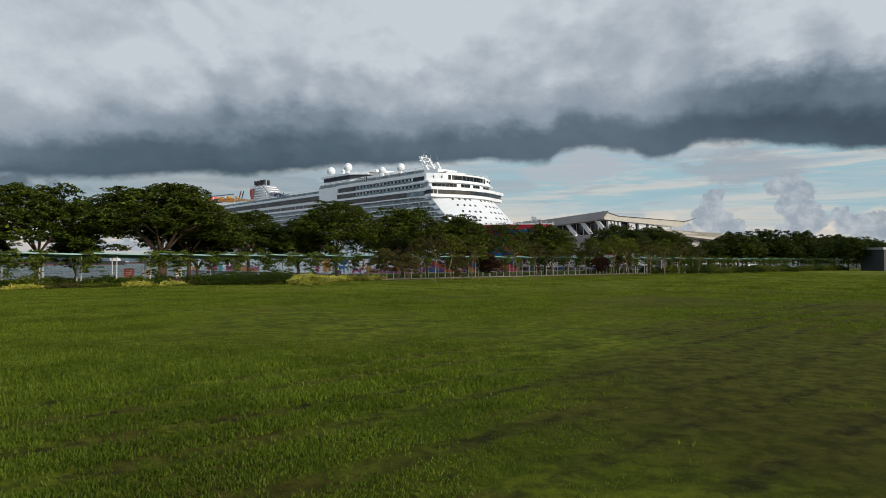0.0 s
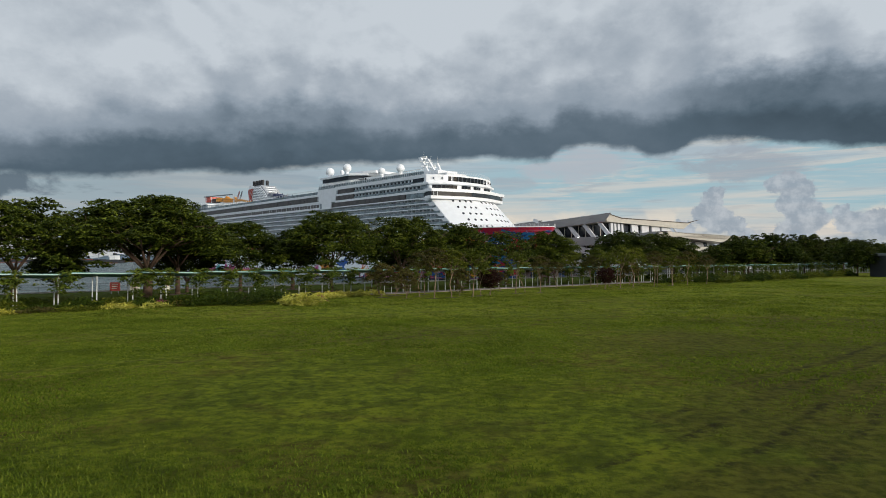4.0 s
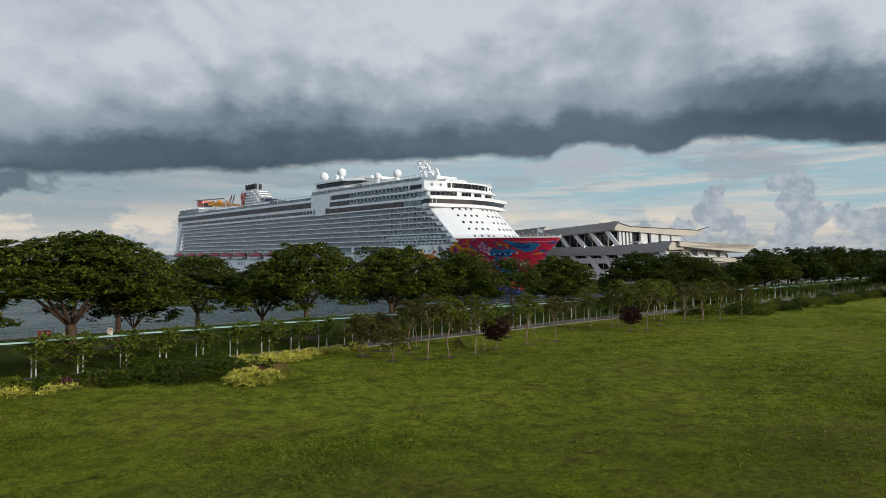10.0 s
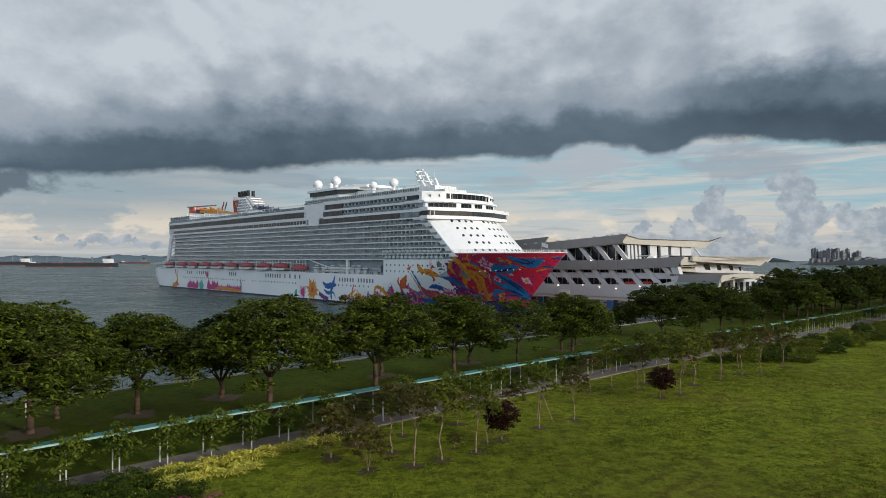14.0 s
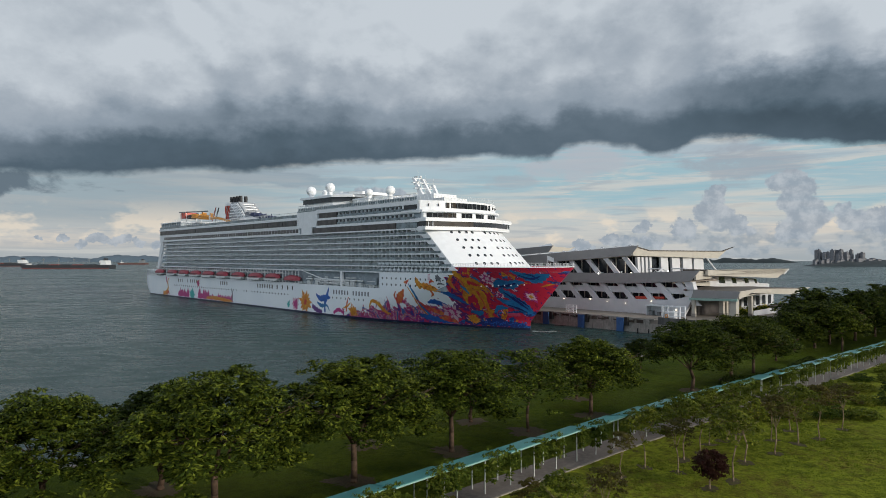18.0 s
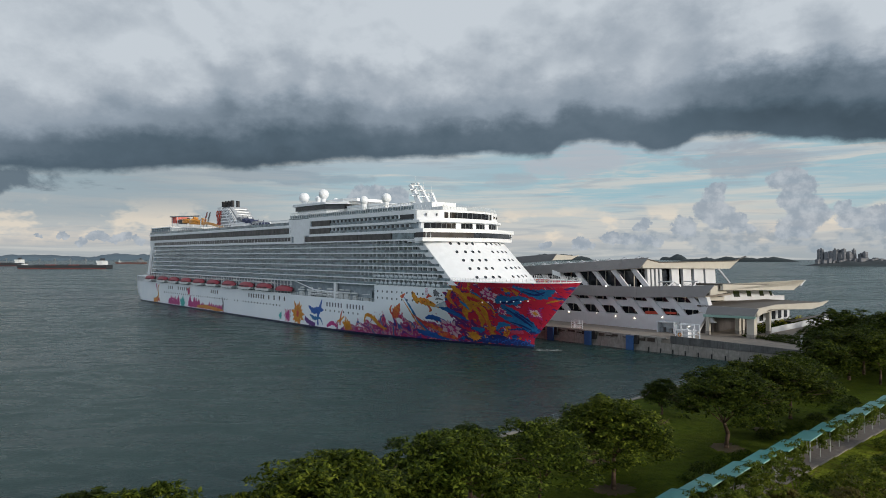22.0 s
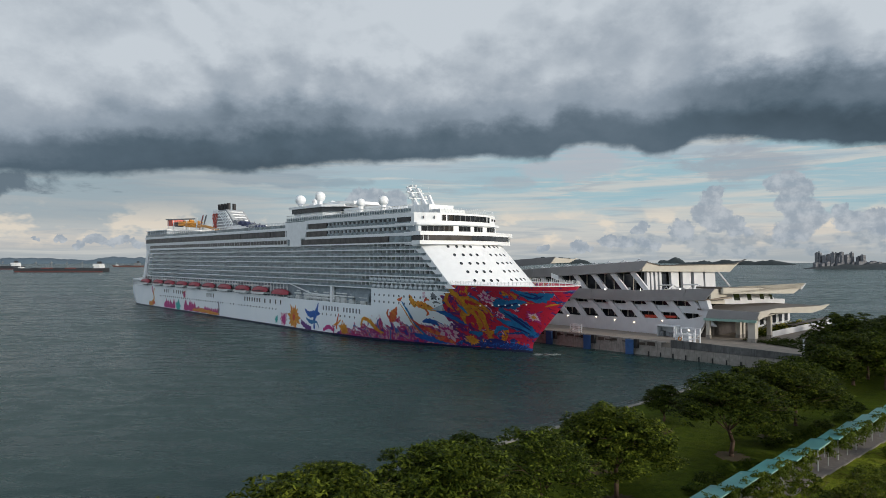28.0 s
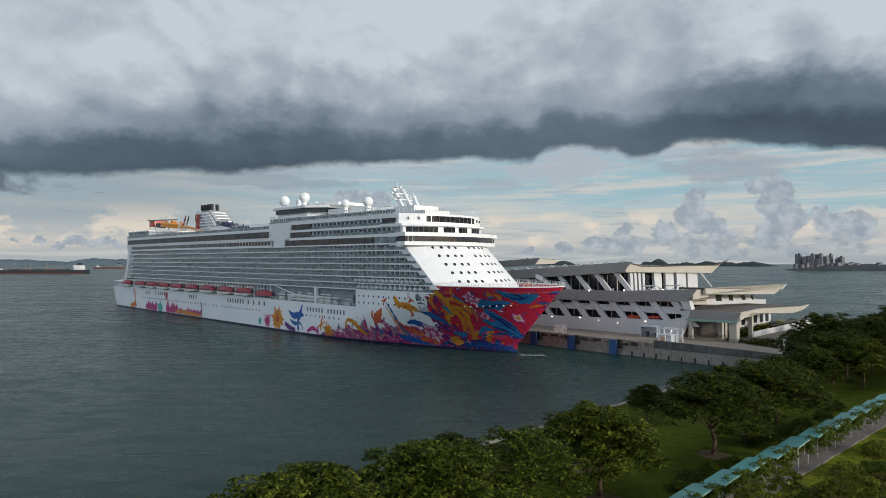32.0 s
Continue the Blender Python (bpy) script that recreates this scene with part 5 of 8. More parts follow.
prism(bm, [(2.6, -2.5), (1.9, -2.5), (1.9, 2.6), (0.0, 3.0), (-2.2, 2.9), (-2.2, 3.4), (0.0, 3.6), (2.6, 3.4)], -0.25, 0.25, "x")
davit_mesh = mesh_of("davit", bm, M["davit"])
BOATS = [-313.5, -291, -272.5, -254, -236, -217, -197.5, -178, -160]
for s in BOATS:
    boat = part("lifeboat", lower_boat, None, ship, "red-topped white lifeboat on its davits")
    boat.location = (s, -BEAM - 0.6, 12.4)
    part("boat_canopy", upper_boat, None, boat)
    part("boat_window", boat_win, None, boat)
    for x in (-6.2, 6.2):
        part("davit", davit_mesh, None, boat).location = (x, 0, 0)
boat = part("rescue_boat", upper_boat, None, ship, "dark red rescue boat")
boat.location = (-143.5, -BEAM + 0.6, 11.8)
# mooring deck gear amidships and forward of the boats
for k, (s, w) in enumerate(((-131, 3), (-124, 2.4), (-117, 2.4), (-110, 4), (-101, 3.0), (-97, 3.0), (-91, 2.0), (-84, 3))):
    bm = bmesh.new()
    box(bm, s, s + w, -BEAM + 0.8, -BEAM + 2.4, 11, 12.6 + 0.5 * (k % 3))
    tube(bm, (s, -BEAM + 0.5, 13.4), (s + w + 2, -BEAM + 0.5, 13.4), 0.35, sides=8)
    tube(bm, (s + 1, -BEAM + 0.9, 14.4), (s + w + 1, -BEAM + 0.9, 14.4), 0.3, sides=8)
    part("deck_gear", bm, M["davit"], ship)
bm = bmesh.new()
tube(bm, (-0.8, 0, 0), (0.8, 0, 0), 0.42, 0.42, 10)
canister = mesh_of("raft_canister", bm, M["boat_white"], False)
for k in range(22):
    part("raft_canister", canister, None, ship, "white liferaft canister").location = (-121.0 + 1.95 * (k // 2), -BEAM + 0.55, 12.0 + 1.05 * (k % 2))
bm = bmesh.new()
box(bm, -0.06, 0.06, -0.06, 0.06, 0, 1.15)
prom_post = mesh_of("promenade_post", bm, M["davit"])
for k in range(40):
    part("promenade_post", prom_post, None, ship).location = (-136 + 1.52 * k, -BEAM + 0.12, 11.0)
for z in (11.6, 12.15):
    bm = bmesh.new()
    box(bm, -136.5, -76, -BEAM + 0.09, -BEAM + 0.15, z - 0.04, z + 0.04)
    part("promenade_rail", bm, M["davit"], ship)
bm = bmesh.new()
box(bm, -136.5, -75.5, -BEAM + 2.6, BEAM - 2.6, 11, 17)
part("promenade_house", bm, M["slab"], ship)
for s in (-134, -129.5, -125):
    bm = bmesh.new()
    box(bm, s, s + 1.6, -BEAM + 2.5, -BEAM + 2.62, 11.3, 15.0)
    part("promenade_door", bm, M["bronze_glass"], ship)
bm = bmesh.new()
prism(bm, [(-89.5, 14.6), (-83.0, 12.2), (-78.0, 12.2), (-78.0, 14.8), (-89.5, 14.9)], -BEAM + 0.2, -BEAM + 0.5)
part("louvre", bm, M["cabin"], ship)
bm = bmesh.new()
box(bm, -103.0, -101.6, -BEAM - 0.1, -BEAM + 1.0, 10.0, 17.0)
part("crane_post", bm, M["white"], ship)
bm = bmesh.new()
prism(bm, [(-136, 17.2), (-118, 13.6), (-100, 13.0), (-100, 13.4), (-118, 14.1), (-134, 17.2)], -BEAM - 0.02, -BEAM + 0.2)
part("curved_rail", bm, M["white"], ship)

# ---- windows and painted figures on the hull
bm = bmesh.new()
box(bm, -0.28, 0.28, -0.04, 0.04, -0.35, 0.35)
small_port = mesh_of("hull_window", bm, M["dark_glass"])
bm = bmesh.new()
box(bm, -0.5, 0.5, -0.04, 0.04, -0.95, 0.95)
tall_port = mesh_of("tall_hull_window", bm, M["bronze_glass"])
for k in range(48):
    if k not in (30, 31, 34):
        ob = part("hull_window", small_port, None, ship)
        ob.location = (-290 + 3.05 * k, -BEAM - 0.01, 5.6)
for k in range(9):
    ob = part("hull_window", small_port, None, ship)
    ob.location = (-112 + 3.2 * k, -BEAM - 0.01, 5.9)
for k, s in enumerate((-283, -280, -277, -268, -264, -261, -258, -255, -221, -218.5, -216, -213, -177, -174.5, -172, -169.5, -167, -164.5, -162, -157, -152, -147, -142.5)):
    ob = part("tall_hull_window", tall_port, None, ship)
    ob.location = (s, -BEAM - 0.01, 8.8)
for row, z in enumerate((12.6, 15.0)):
    for k in range(13):
        ob = part("hull_window", small_port, None, ship)
        ob.location = (-74 + 2.8 * k, -half(-74 + 2.8 * k, z) - 0.01, z)
# ship's name: plain bars
for k, s in enumerate([-108.5 + 2.05 * i for i in range(13)]):
    if k == 6:
        continue
    bm = bmesh.new()
    box(bm, s + 0.2, s + 1.05, -BEAM - 0.03, -BEAM + 0.02, 7.5, 9.2)
    part("lettering_bar", bm, M["bar"], ship)


def curve_through(pts, steps=5):
    """A smooth line through the given points."""
    q = [pts[0], *pts, pts[-1]]
    out = []
    for a, b, c, d in zip(q, q[1:], q[2:], q[3:]):
        for k in range(steps):
            t = k / steps
            out.append(tuple(0.5 * (2 * b[i] + (c[i] - a[i]) * t + (2 * a[i] - 5 * b[i] + 4 * c[i] - d[i]) * t * t + (3 * b[i] - a[i] - 3 * c[i] + d[i]) * t ** 3) for i in range(len(b))))
    return out + [pts[-1]]


def on_hull(s, z, lift):
    z = sunk(max(0.55, min(BOW_Z - 0.15, z)))
    s = min(s, stem(z) - 0.25)
    return (s, -half(s, z) - lift, z)


def stroke(pts, mat, lift=0.05, name="painted_figure"):
    """A painted band of changing width along a smooth line of (s, z, width), laid on the hull."""
    line = curve_through(pts)
    bm = bmesh.new()
    rows = []
    for k, (s, z, w) in enumerate(line):
        a, b = line[max(0, k - 1)], line[min(len(line) - 1, k + 1)]
        dx, dz = b[0] - a[0], b[1] - a[1]
        n = math.hypot(dx, dz) or 1.0
        w *= 1 + 0.22 * math.sin(k * 1.9 + s)
        rows.append([bm.verts.new(on_hull(s - dz / n * w * f, z + dx / n * w * f, lift)) for f in (-0.5, 0.0, 0.5)])
    for r0, r1 in zip(rows, rows[1:]):
        for i in range(2):
            bm.faces.new((r0[i], r1[i], r1[i + 1], r0[i + 1]))
    part(name, bm, M[mat], ship)


def petals(s, z, r, count, mats, rings_n=2, squash=0.8, lift=0.05):
    """A painted flower, mane or crown: rings of pointed petals."""
    for j in range(rings_n):
        bm = bmesh.new()
        rr = r * (1 - 0.34 * j)
        for k in range(count):
            t = 2 * math.pi * (k + 0.5 * j) / count
            long = rr * (1 + 0.18 * math.sin(k * 2.7 + s))
            c, d = math.cos(t), math.sin(t) * squash
            e, f = math.cos(t + math.pi / count), math.sin(t + math.pi / count) * squash
            g, h = math.cos(t - math.pi / count), math.sin(t - math.pi / count) * squash
            quad = [(s, z), (s + e * long * 0.66, z + f * long * 0.66), (s + c * long, z + d * long), (s + g * long * 0.66, z + h * long * 0.66)]
            bm.faces.new([bm.verts.new(on_hull(x, y, lift + 0.025 * j)) for x, y in quad])
        part("painted_flower", bm, M[mats[j % len(mats)]], ship)


def flames(s0, s1, high, count, mat, lift=0.05, seed=0):
    """A row of painted tongues rising from the water."""
    rng = random.Random(seed)
    for k in range(count):
        s = s0 + (s1 - s0) * (k + 0.5) / count
        w = abs(s1 - s0) / count * 1.5
        h = high * rng.uniform(0.55, 1.15)
        lean = rng.uniform(-1.2, 1.2)
        stroke([(s, 0.9, w), (s + lean * 0.3, 0.9 + h * 0.5, w * 0.75), (s + lean, 0.9 + h, 0.12)], mat, lift + 0.006 * (k % 3))


# stern and amidships figures
stroke([(-309, 1.2, 3.0), (-304, 2.0, 2.2), (-300.5, 4.5, 1.6), (-301.5, 8.0, 1.2), (-299, 10.2, 0.3)], "paint_orange")
stroke([(-303, 1.0, 1.6), (-300, 2.6, 1.6), (-298, 1.2, 0.3)], "paint_red", 0.07)
stroke([(-302.5, 7.4, 0.5), (-304, 9.6, 1.4), (-302.6, 10.6, 0.4)], "magenta", 0.07)
flames(-283, -266, 4.6, 6, "magenta", seed=1)
petals(-261, 2.4, 4.2, 9, ("paint_teal", "paint_teal"), 2, 0.75)
flames(-252, -236, 4.8, 5, "magenta", seed=2)
flames(-238, -206, 3.0, 12, "magenta", seed=3)
stroke([(-240, 1.5, 1.0), (-228, 1.9, 1.6), (-214, 1.4, 1.4), (-206, 1.3, 0.5)], "paint_orange", 0.09)
stroke([(-207, 1.0, 1.4), (-206, 4.0, 1.4), (-207.2, 7.2, 0.3)], "bar", 0.07)
petals(-252, 8.3, 2.3, 7, ("paint_red", "magenta"), 2, 0.9)
petals(-131.0, 4.2, 5.0, 15, ("paint_orange", "paint_gold", "paint_red", "paint_gold"), 4, 0.92)
petals(-139.5, 3.0, 3.6, 8, ("paint_pink", "magenta"), 2, 0.9)
petals(-146.0, 2.6, 1.6, 6, ("paint_teal",), 1, 1.0)
stroke([(-114.6, 1.0, 0.9), (-114.8, 4.0, 1.4), (-113.2, 7.0, 1.8), (-111.6, 10.2, 0.4)], "paint_blue")
stroke([(-122, 7.6, 0.5), (-118.5, 6.0, 2.0), (-114.5, 6.4, 2.2), (-110.5, 6.6, 0.6)], "paint_blue", 0.07)
stroke([(-121, 4.6, 0.4), (-117.5, 3.4, 1.4), (-113, 3.6, 0.7), (-111, 1.6, 0.3)], "paint_sky", 0.09)
stroke([(-125, 3.0, 1.6), (-121, 1.6, 1.8), (-117, 1.2, 1.2)], "paint_violet", 0.06)
stroke([(-108, 1.2, 1.0), (-104, 2.6, 1.4), (-100.5, 1.4, 0.8)], "magenta", 0.06)
stroke([(-98.6, 2.2, 0.8), (-98.0, 5.0, 0.9), (-96.8, 7.4, 0.3)], "paint_red", 0.06)
stroke([(-100.5, 3.4, 0.4), (-98, 4.0, 0.8), (-95.4, 5.4, 0.3)], "paint_orange", 0.08)
petals(-94.0, 2.6, 2.8, 11, ("paint_orange", "paint_gold"), 2, 0.9)
stroke([(-83.0, 4.2, 0.5), (-81.0, 6.6, 1.0), (-77.5, 6.0, 1.4), (-75, 3.6, 1.4), (-72, 2.6, 0.5)], "paint_gold")
stroke([(-76.5, 6.8, 0.4), (-75.6, 5.0, 0.8), (-73.2, 2.4, 1.0)], "paint_orange", 0.07)
stroke([(-66.5, 6.6, 0.6), (-64.5, 8.2, 2.8), (-62.5, 9.6, 2.0), (-61.2, 11.2, 0.4)], "paint_red")
stroke([(-65.0, 6.2, 0.3), (-66.8, 8.6, 0.9), (-65.8, 10.4, 0.3)], "paint_red", 0.07)
stroke([(-58.5, 13.4, 0.3), (-56.0, 10.0, 0.9), (-55.0, 6.0, 1.0), (-53.0, 2.6, 0.8)], "paint_sky", 0.05)
stroke([(-59.2, 12.4, 0.2), (-57.0, 9.4, 0.5), (-56.0, 5.6, 0.6), (-54.4, 3.0, 0.4)], "paint_orange", 0.07)
# goldfish
stroke([(-54.5, 15.6, 0.8), (-53.0, 13.6, 2.2), (-52.0, 11.6, 0.9)], "paint_gold")
stroke([(-52.6, 13.0, 1.0), (-49.5, 12.6, 2.4), (-46.6, 12.0, 2.2), (-43.4, 10.9, 0.5)], "paint_orange", 0.07)
stroke([(-48.0, 11.4, 0.6), (-47.2, 10.2, 0.9), (-48.4, 9.2, 0.2)], "paint_red", 0.09)
stroke([(-47.4, 13.6, 0.3), (-46.0, 14.6, 0.9), (-44.6, 14.2, 0.2)], "paint_red", 0.09)
stroke([(-61.0, 13.8, 0.4), (-59.6, 13.8, 1.2), (-58.2, 14.8, 0.3)], "paint_red", 0.05)
# blue fish, flowers and flames aft of the bow
stroke([(-44.0, 11.0, 0.4), (-41.0, 10.4, 1.7), (-37.6, 8.6, 1.5), (-35.0, 7.0, 0.4)], "paint_blue")
stroke([(-43.0, 10.6, 0.2), (-40.4, 9.9, 0.5), (-37.2, 8.2, 0.4)], "paint_sky", 0.08)
stroke([(-51.5, 7.2, 0.4), (-48.5, 7.6, 1.6), (-45.0, 6.8, 1.4), (-42.6, 5.4, 0.4)], "paint_blue", 0.06)
petals(-43.5, 4.6, 3.6, 9, ("paint_pink", "magenta", "paint_pink"), 3, 0.8, 0.08)
stroke([(-56.0, 8.0, 0.4), (-53.0, 5.6, 1.4), (-48.5, 4.2, 1.6), (-44.5, 3.0, 0.8)], "paint_red", 0.06)
stroke([(-58.0, 3.0, 1.2), (-53.6, 2.2, 1.9), (-49.0, 1.6, 1.6), (-44.0, 1.4, 0.8)], "paint_blue", 0.07)
stroke([(-50.0, 2.4, 0.5), (-47.0, 2.2, 1.6), (-43.0, 1.4, 0.8)], "paint_red", 0.09)
petals(-42.6, 15.6, 1.5, 8, ("bar",), 1, 1.0)
stroke([(-43.6, 13.4, 0.3), (-42.2, 13.8, 0.7), (-40.4, 13.4, 0.3)], "bar", 0.05)
for k in range(5):
    stroke([(-47.6, 15.0 + 0.45 * k, 0.28), (-46.8, 15.0 + 0.45 * k, 0.3), (-46.2, 15.0 + 0.45 * k, 0.28)], "paint_pink", 0.05)
# bow: gold figure
for pts in (((-37.5, 15.0, 0.6), (-35.6, 17.4, 1.6), (-33.8, 17.0, 2.2), (-32.2, 14.6, 2.8), (-32.4, 11.6, 2.4), (-34.6, 9.8, 1.6), (-35.4, 7.4, 0.5)),
            ((-36.4, 16.6, 1.0), (-37.8, 14.0, 1.5), (-36.6, 11.6, 0.5)), ((-32.4, 12.6, 1.6), (-30.0, 10.4, 2.0), (-30.6, 7.6, 1.5), (-32.0, 5.6, 0.4)),
            ((-30.4, 13.4, 1.2), (-28.0, 11.0, 1.6), (-29.2, 6.6, 1.3), (-29.8, 3.2, 0.9), (-30.4, 1.2, 0.3)), ((-31.2, 15.6, 1.2), (-28.0, 15.0, 1.2), (-25.4, 12.4, 0.9), (-25.0, 9.6, 0.3))):
    stroke(pts, "paint_gold", 0.06)
for pts in (((-34.6, 16.4, 0.3), (-32.8, 14.4, 0.6), (-33.2, 11.4, 0.4)), ((-29.6, 12.2, 0.3), (-29.4, 8.4, 0.5), (-29.9, 4.2, 0.3)), ((-30.4, 15.1, 0.3), (-27.8, 13.8, 0.4), (-25.6, 11.0, 0.2)), ((-37.0, 15.4, 0.2), (-37.0, 13.4, 0.5), (-36.6, 12.2, 0.2))):
    stroke(pts, "paint_red", 0.10)
for pts in (((-34.2, 13.4, 0.6), (-33.2, 12.2, 1.2), (-32.6, 10.4, 0.4)), ((-35.8, 5.2, 0.4), (-33.4, 4.6, 1.6), (-31.4, 5.0, 0.4)), ((-28.6, 16.6, 0.4), (-27.0, 15.8, 0.9), (-26.0, 14.6, 0.3))):
    stroke(pts, "paint_sky", 0.11)
# bow: blue sea dragon with dark folds
for pts in (((-14.2, 18.4, 0.5), (-12.4, 17.2, 2.0), (-9.8, 16.0, 3.2), (-7.4, 16.6, 2.2), (-5.2, 17.4, 0.3)), ((-22.6, 13.2, 1.0), (-20.2, 14.2, 2.6), (-17.4, 13.8, 2.8), (-14.6, 14.8, 1.6), (-12.8, 14.6, 0.4)),
            ((-21.6, 12.4, 1.4), (-20.0, 10.6, 2.6), (-18.4, 8.6, 3.0), (-16.8, 7.0, 2.6), (-15.6, 5.2, 1.0)), ((-24.2, 9.4, 0.5), (-21.6, 8.0, 2.0), (-18.6, 6.6, 2.0), (-16.0, 5.0, 0.6)), ((-27.6, 5.0, 0.4), (-25.0, 6.6, 1.4), (-22.6, 6.4, 0.6))):
    stroke(pts, "paint_sky", 0.06)
for pts in (((-13.0, 17.2, 0.2), (-10.4, 15.9, 0.7), (-7.6, 16.8, 0.2)), ((-11.6, 17.6, 0.2), (-9.6, 17.0, 0.5), (-8.6, 15.6, 0.2)), ((-21.4, 13.2, 0.3), (-18.6, 13.4, 0.8), (-15.4, 14.4, 0.3)), ((-20.8, 11.4, 0.3), (-18.6, 8.8, 1.0), (-16.4, 6.2, 0.3)), ((-18.8, 10.4, 0.2), (-17.0, 8.4, 0.6), (-15.8, 7.0, 0.2)), ((-22.0, 7.4, 0.2), (-19.2, 6.4, 0.6), (-17.0, 5.2, 0.2))):
    stroke(pts, "paint_navy", 0.10)
petals(-23.0, 15.8, 2.5, 9, ("paint_pink", "magenta", "paint_pink"), 3, 0.9, 0.09)
petals(-13.6, 10.0, 2.3, 10, ("magenta", "paint_pink", "paint_orange"), 3, 0.8, 0.10)
petals(-22.4, 10.4, 1.2, 8, ("paint_pink", "magenta"), 2, 0.9, 0.12)
stroke([(-15.4, 17.6, 0.3), (-14.8, 16.6, 1.2), (-15.2, 15.6, 0.3)], "paint_gold", 0.08)
stroke([(-9.4, 13.2, 0.2), (-7.6, 13.8, 0.5), (-5.8, 14.2, 0.15)], "paint_gold", 0.08)
# bow: navy foam by the water
for pts in (((-34.0, 1.2, 0.8), (-30.0, 1.8, 2.0), (-26.0, 1.6, 1.8), (-22.0, 1.5, 1.5), (-18.6, 1.4, 0.6)), ((-32.0, 2.6, 0.4), (-28.4, 3.0, 1.0), (-25.4, 2.6, 0.4)), ((-40.0, 2.0, 0.8), (-37.0, 1.7, 1.8), (-33.4, 1.5, 1.0))):
    stroke(pts, "paint_navy", 0.07)
for k in range(14):
    s = -33.0 + 1.05 * k
    stroke([(s, 1.2 + 0.3 * math.sin(k), 0.1), (s + 0.5, 1.9 + 0.5 * math.sin(k * 2.1), 0.3), (s + 1.1, 1.6, 0.1)], "paint_blue", 0.10)
petals(-36.4, 2.6, 2.4, 13, ("paint_orange", "paint_gold"), 2, 0.7, 0.11)
stroke([(-23.6, 4.4, 0.8), (-21.6, 4.5, 1.0), (-19.6, 4.5, 0.8)], "paint_rose", 0.06)
for k in range(8):
    bm = bmesh.new()
    ball(bm, on_hull(-26.6 + 1.9 * k, 13.2 + 0.1 * k, 0.12), 0.24, u=6, v=4)
    part("bow_stud", bm, M["boat_white"], ship)

# ---------------------------------------------------------------- quay and terminal, in the ship's directions: x towards the shore, y away from the ship
QUAY = SHIP
DECK_Z = 2.70
quay = thing("quay", QUAY, "weathered concrete quay with dark stains and blue fenders", "quay", kind="structure")
bm = bmesh.new()
box(bm, -420, 54.6, 22.0, 23.4, -9, 1.2)
part("quay_footing", bm, M["concrete"], quay)
bm = bmesh.new()
box(bm, -420, 54.4, 22.5, 118, -9, DECK_Z)
part("quay_deck", bm, M["apron"], quay)
bm = bmesh.new()
for k in range(24):
    s = -128 + 6.0 * k
    if s < 12:
        box(bm, s, s + 4.4, 21.9, 22.7, 0.9, 2.75)
part("quay_panel", bm, M["concrete"], quay)
bm = bmesh.new()
box(bm, -420, 16, 21.95, 23.0, 2.45, 2.85)
part("quay_cap", bm, M["concrete"], quay)
for k in range(18):
    s = 17.3 + 2.07 * k
    bm = bmesh.new()
    box(bm, s, s + 2.03, 22.1 + 0.02 * (k % 2), 22.45, 1.3, 3.62 - 0.03 * k)
    part("parapet_panel", bm, M["parapet"], quay, "stained grey parapet")
bm = bmesh.new()
for k in range(11):
    box(bm, 10 + 4.0 * k, 10.3 + 4.0 * k, 21.7, 22.0, -3, -0.5)
part("quay_pile", bm, M["rubber"], quay, kind="stuff")
for s in (4.3, -11.5, -27.2, -43.0, -59):
    bm = bmesh.new()
    box(bm, s - 1.3, s + 1.3, 20.4, 20.9, -2.3, 2.7)
    fend = part("fender_panel", bm, M["blue"], quay, "blue fender panel")
    bm = bmesh.new()
    tube(bm, (s, 20.9, 0.8), (s, 22.1, 0.8), 1.1, 1.1, 12)
    box(bm, s + 1.3, s + 2.6, 20.9, 21.9, 0.2, 2.9)
    part("fender_rubber", bm, M["rubber"], fend)

terminal = thing("cruise_terminal", QUAY, "white cruise terminal with grey stepped roofs and slanting pillars", "terminal")
F0 = 40.0                                        # front of the terminal, metres from the ship's middle line


def long_fascia(roof, line, drop, y0):
    """The grey fascia towards the ship: line holds its upper edge from the stern end to the sharp shore end."""
    low = [(x, z - drop) for x, z in line]
    low[-1] = (line[-1][0] - 3.2, line[-1][1] - drop)
    for (p, q), (u, v) in zip(zip(line, line[1:]), zip(low, low[1:])):
        n = max(1, int((q[0] - p[0]) / 9.0))
        for k in range(n):
            f, g = k / n, (k + 1) / n
            at = lambda m, w, t: (m[0] + (w[0] - m[0]) * t, m[1] + (w[1] - m[1]) * t)
            c0, c1, c2, c3 = at(u, v, f), at(u, v, g), at(p, q, g), at(p, q, f)
            bm = bmesh.new()
            prism(bm, [(c0[0] + 0.02, c0[1]), (c1[0] - 0.02, c1[1]), (c2[0] - 0.02, c2[1]), (c3[0] + 0.02, c3[1])], y0, y0 + 0.5)
            part("fascia_panel", bm, M["fascia"], roof, "grey roof fascia panel")


def roof_part(name):
    return part(name, bmesh.new(), M["fascia"], terminal)


def x_prism(name, pts, s0, s1, mat, parent, label=""):
    bm = bmesh.new()
    prism(bm, pts, s0, s1, "x")
    return part(name, bm, M[mat], parent, label)


# highest roof, rising towards the shore
roof = roof_part("upper_roof")
long_fascia(roof, [(-150, 17.5), (-60, 23.2), (-0.4, 27.2)], 3.6, F0)
x_prism("roof_end", [(F0 + 0.5, 23.5), (108, 22.4), (117, 26.2), (125, 27.6), (113, 25.4), (52, 25.2), (F0 + 0.5, 26.8)], -3.6, -2.8, "cream", roof, "cream roof end")
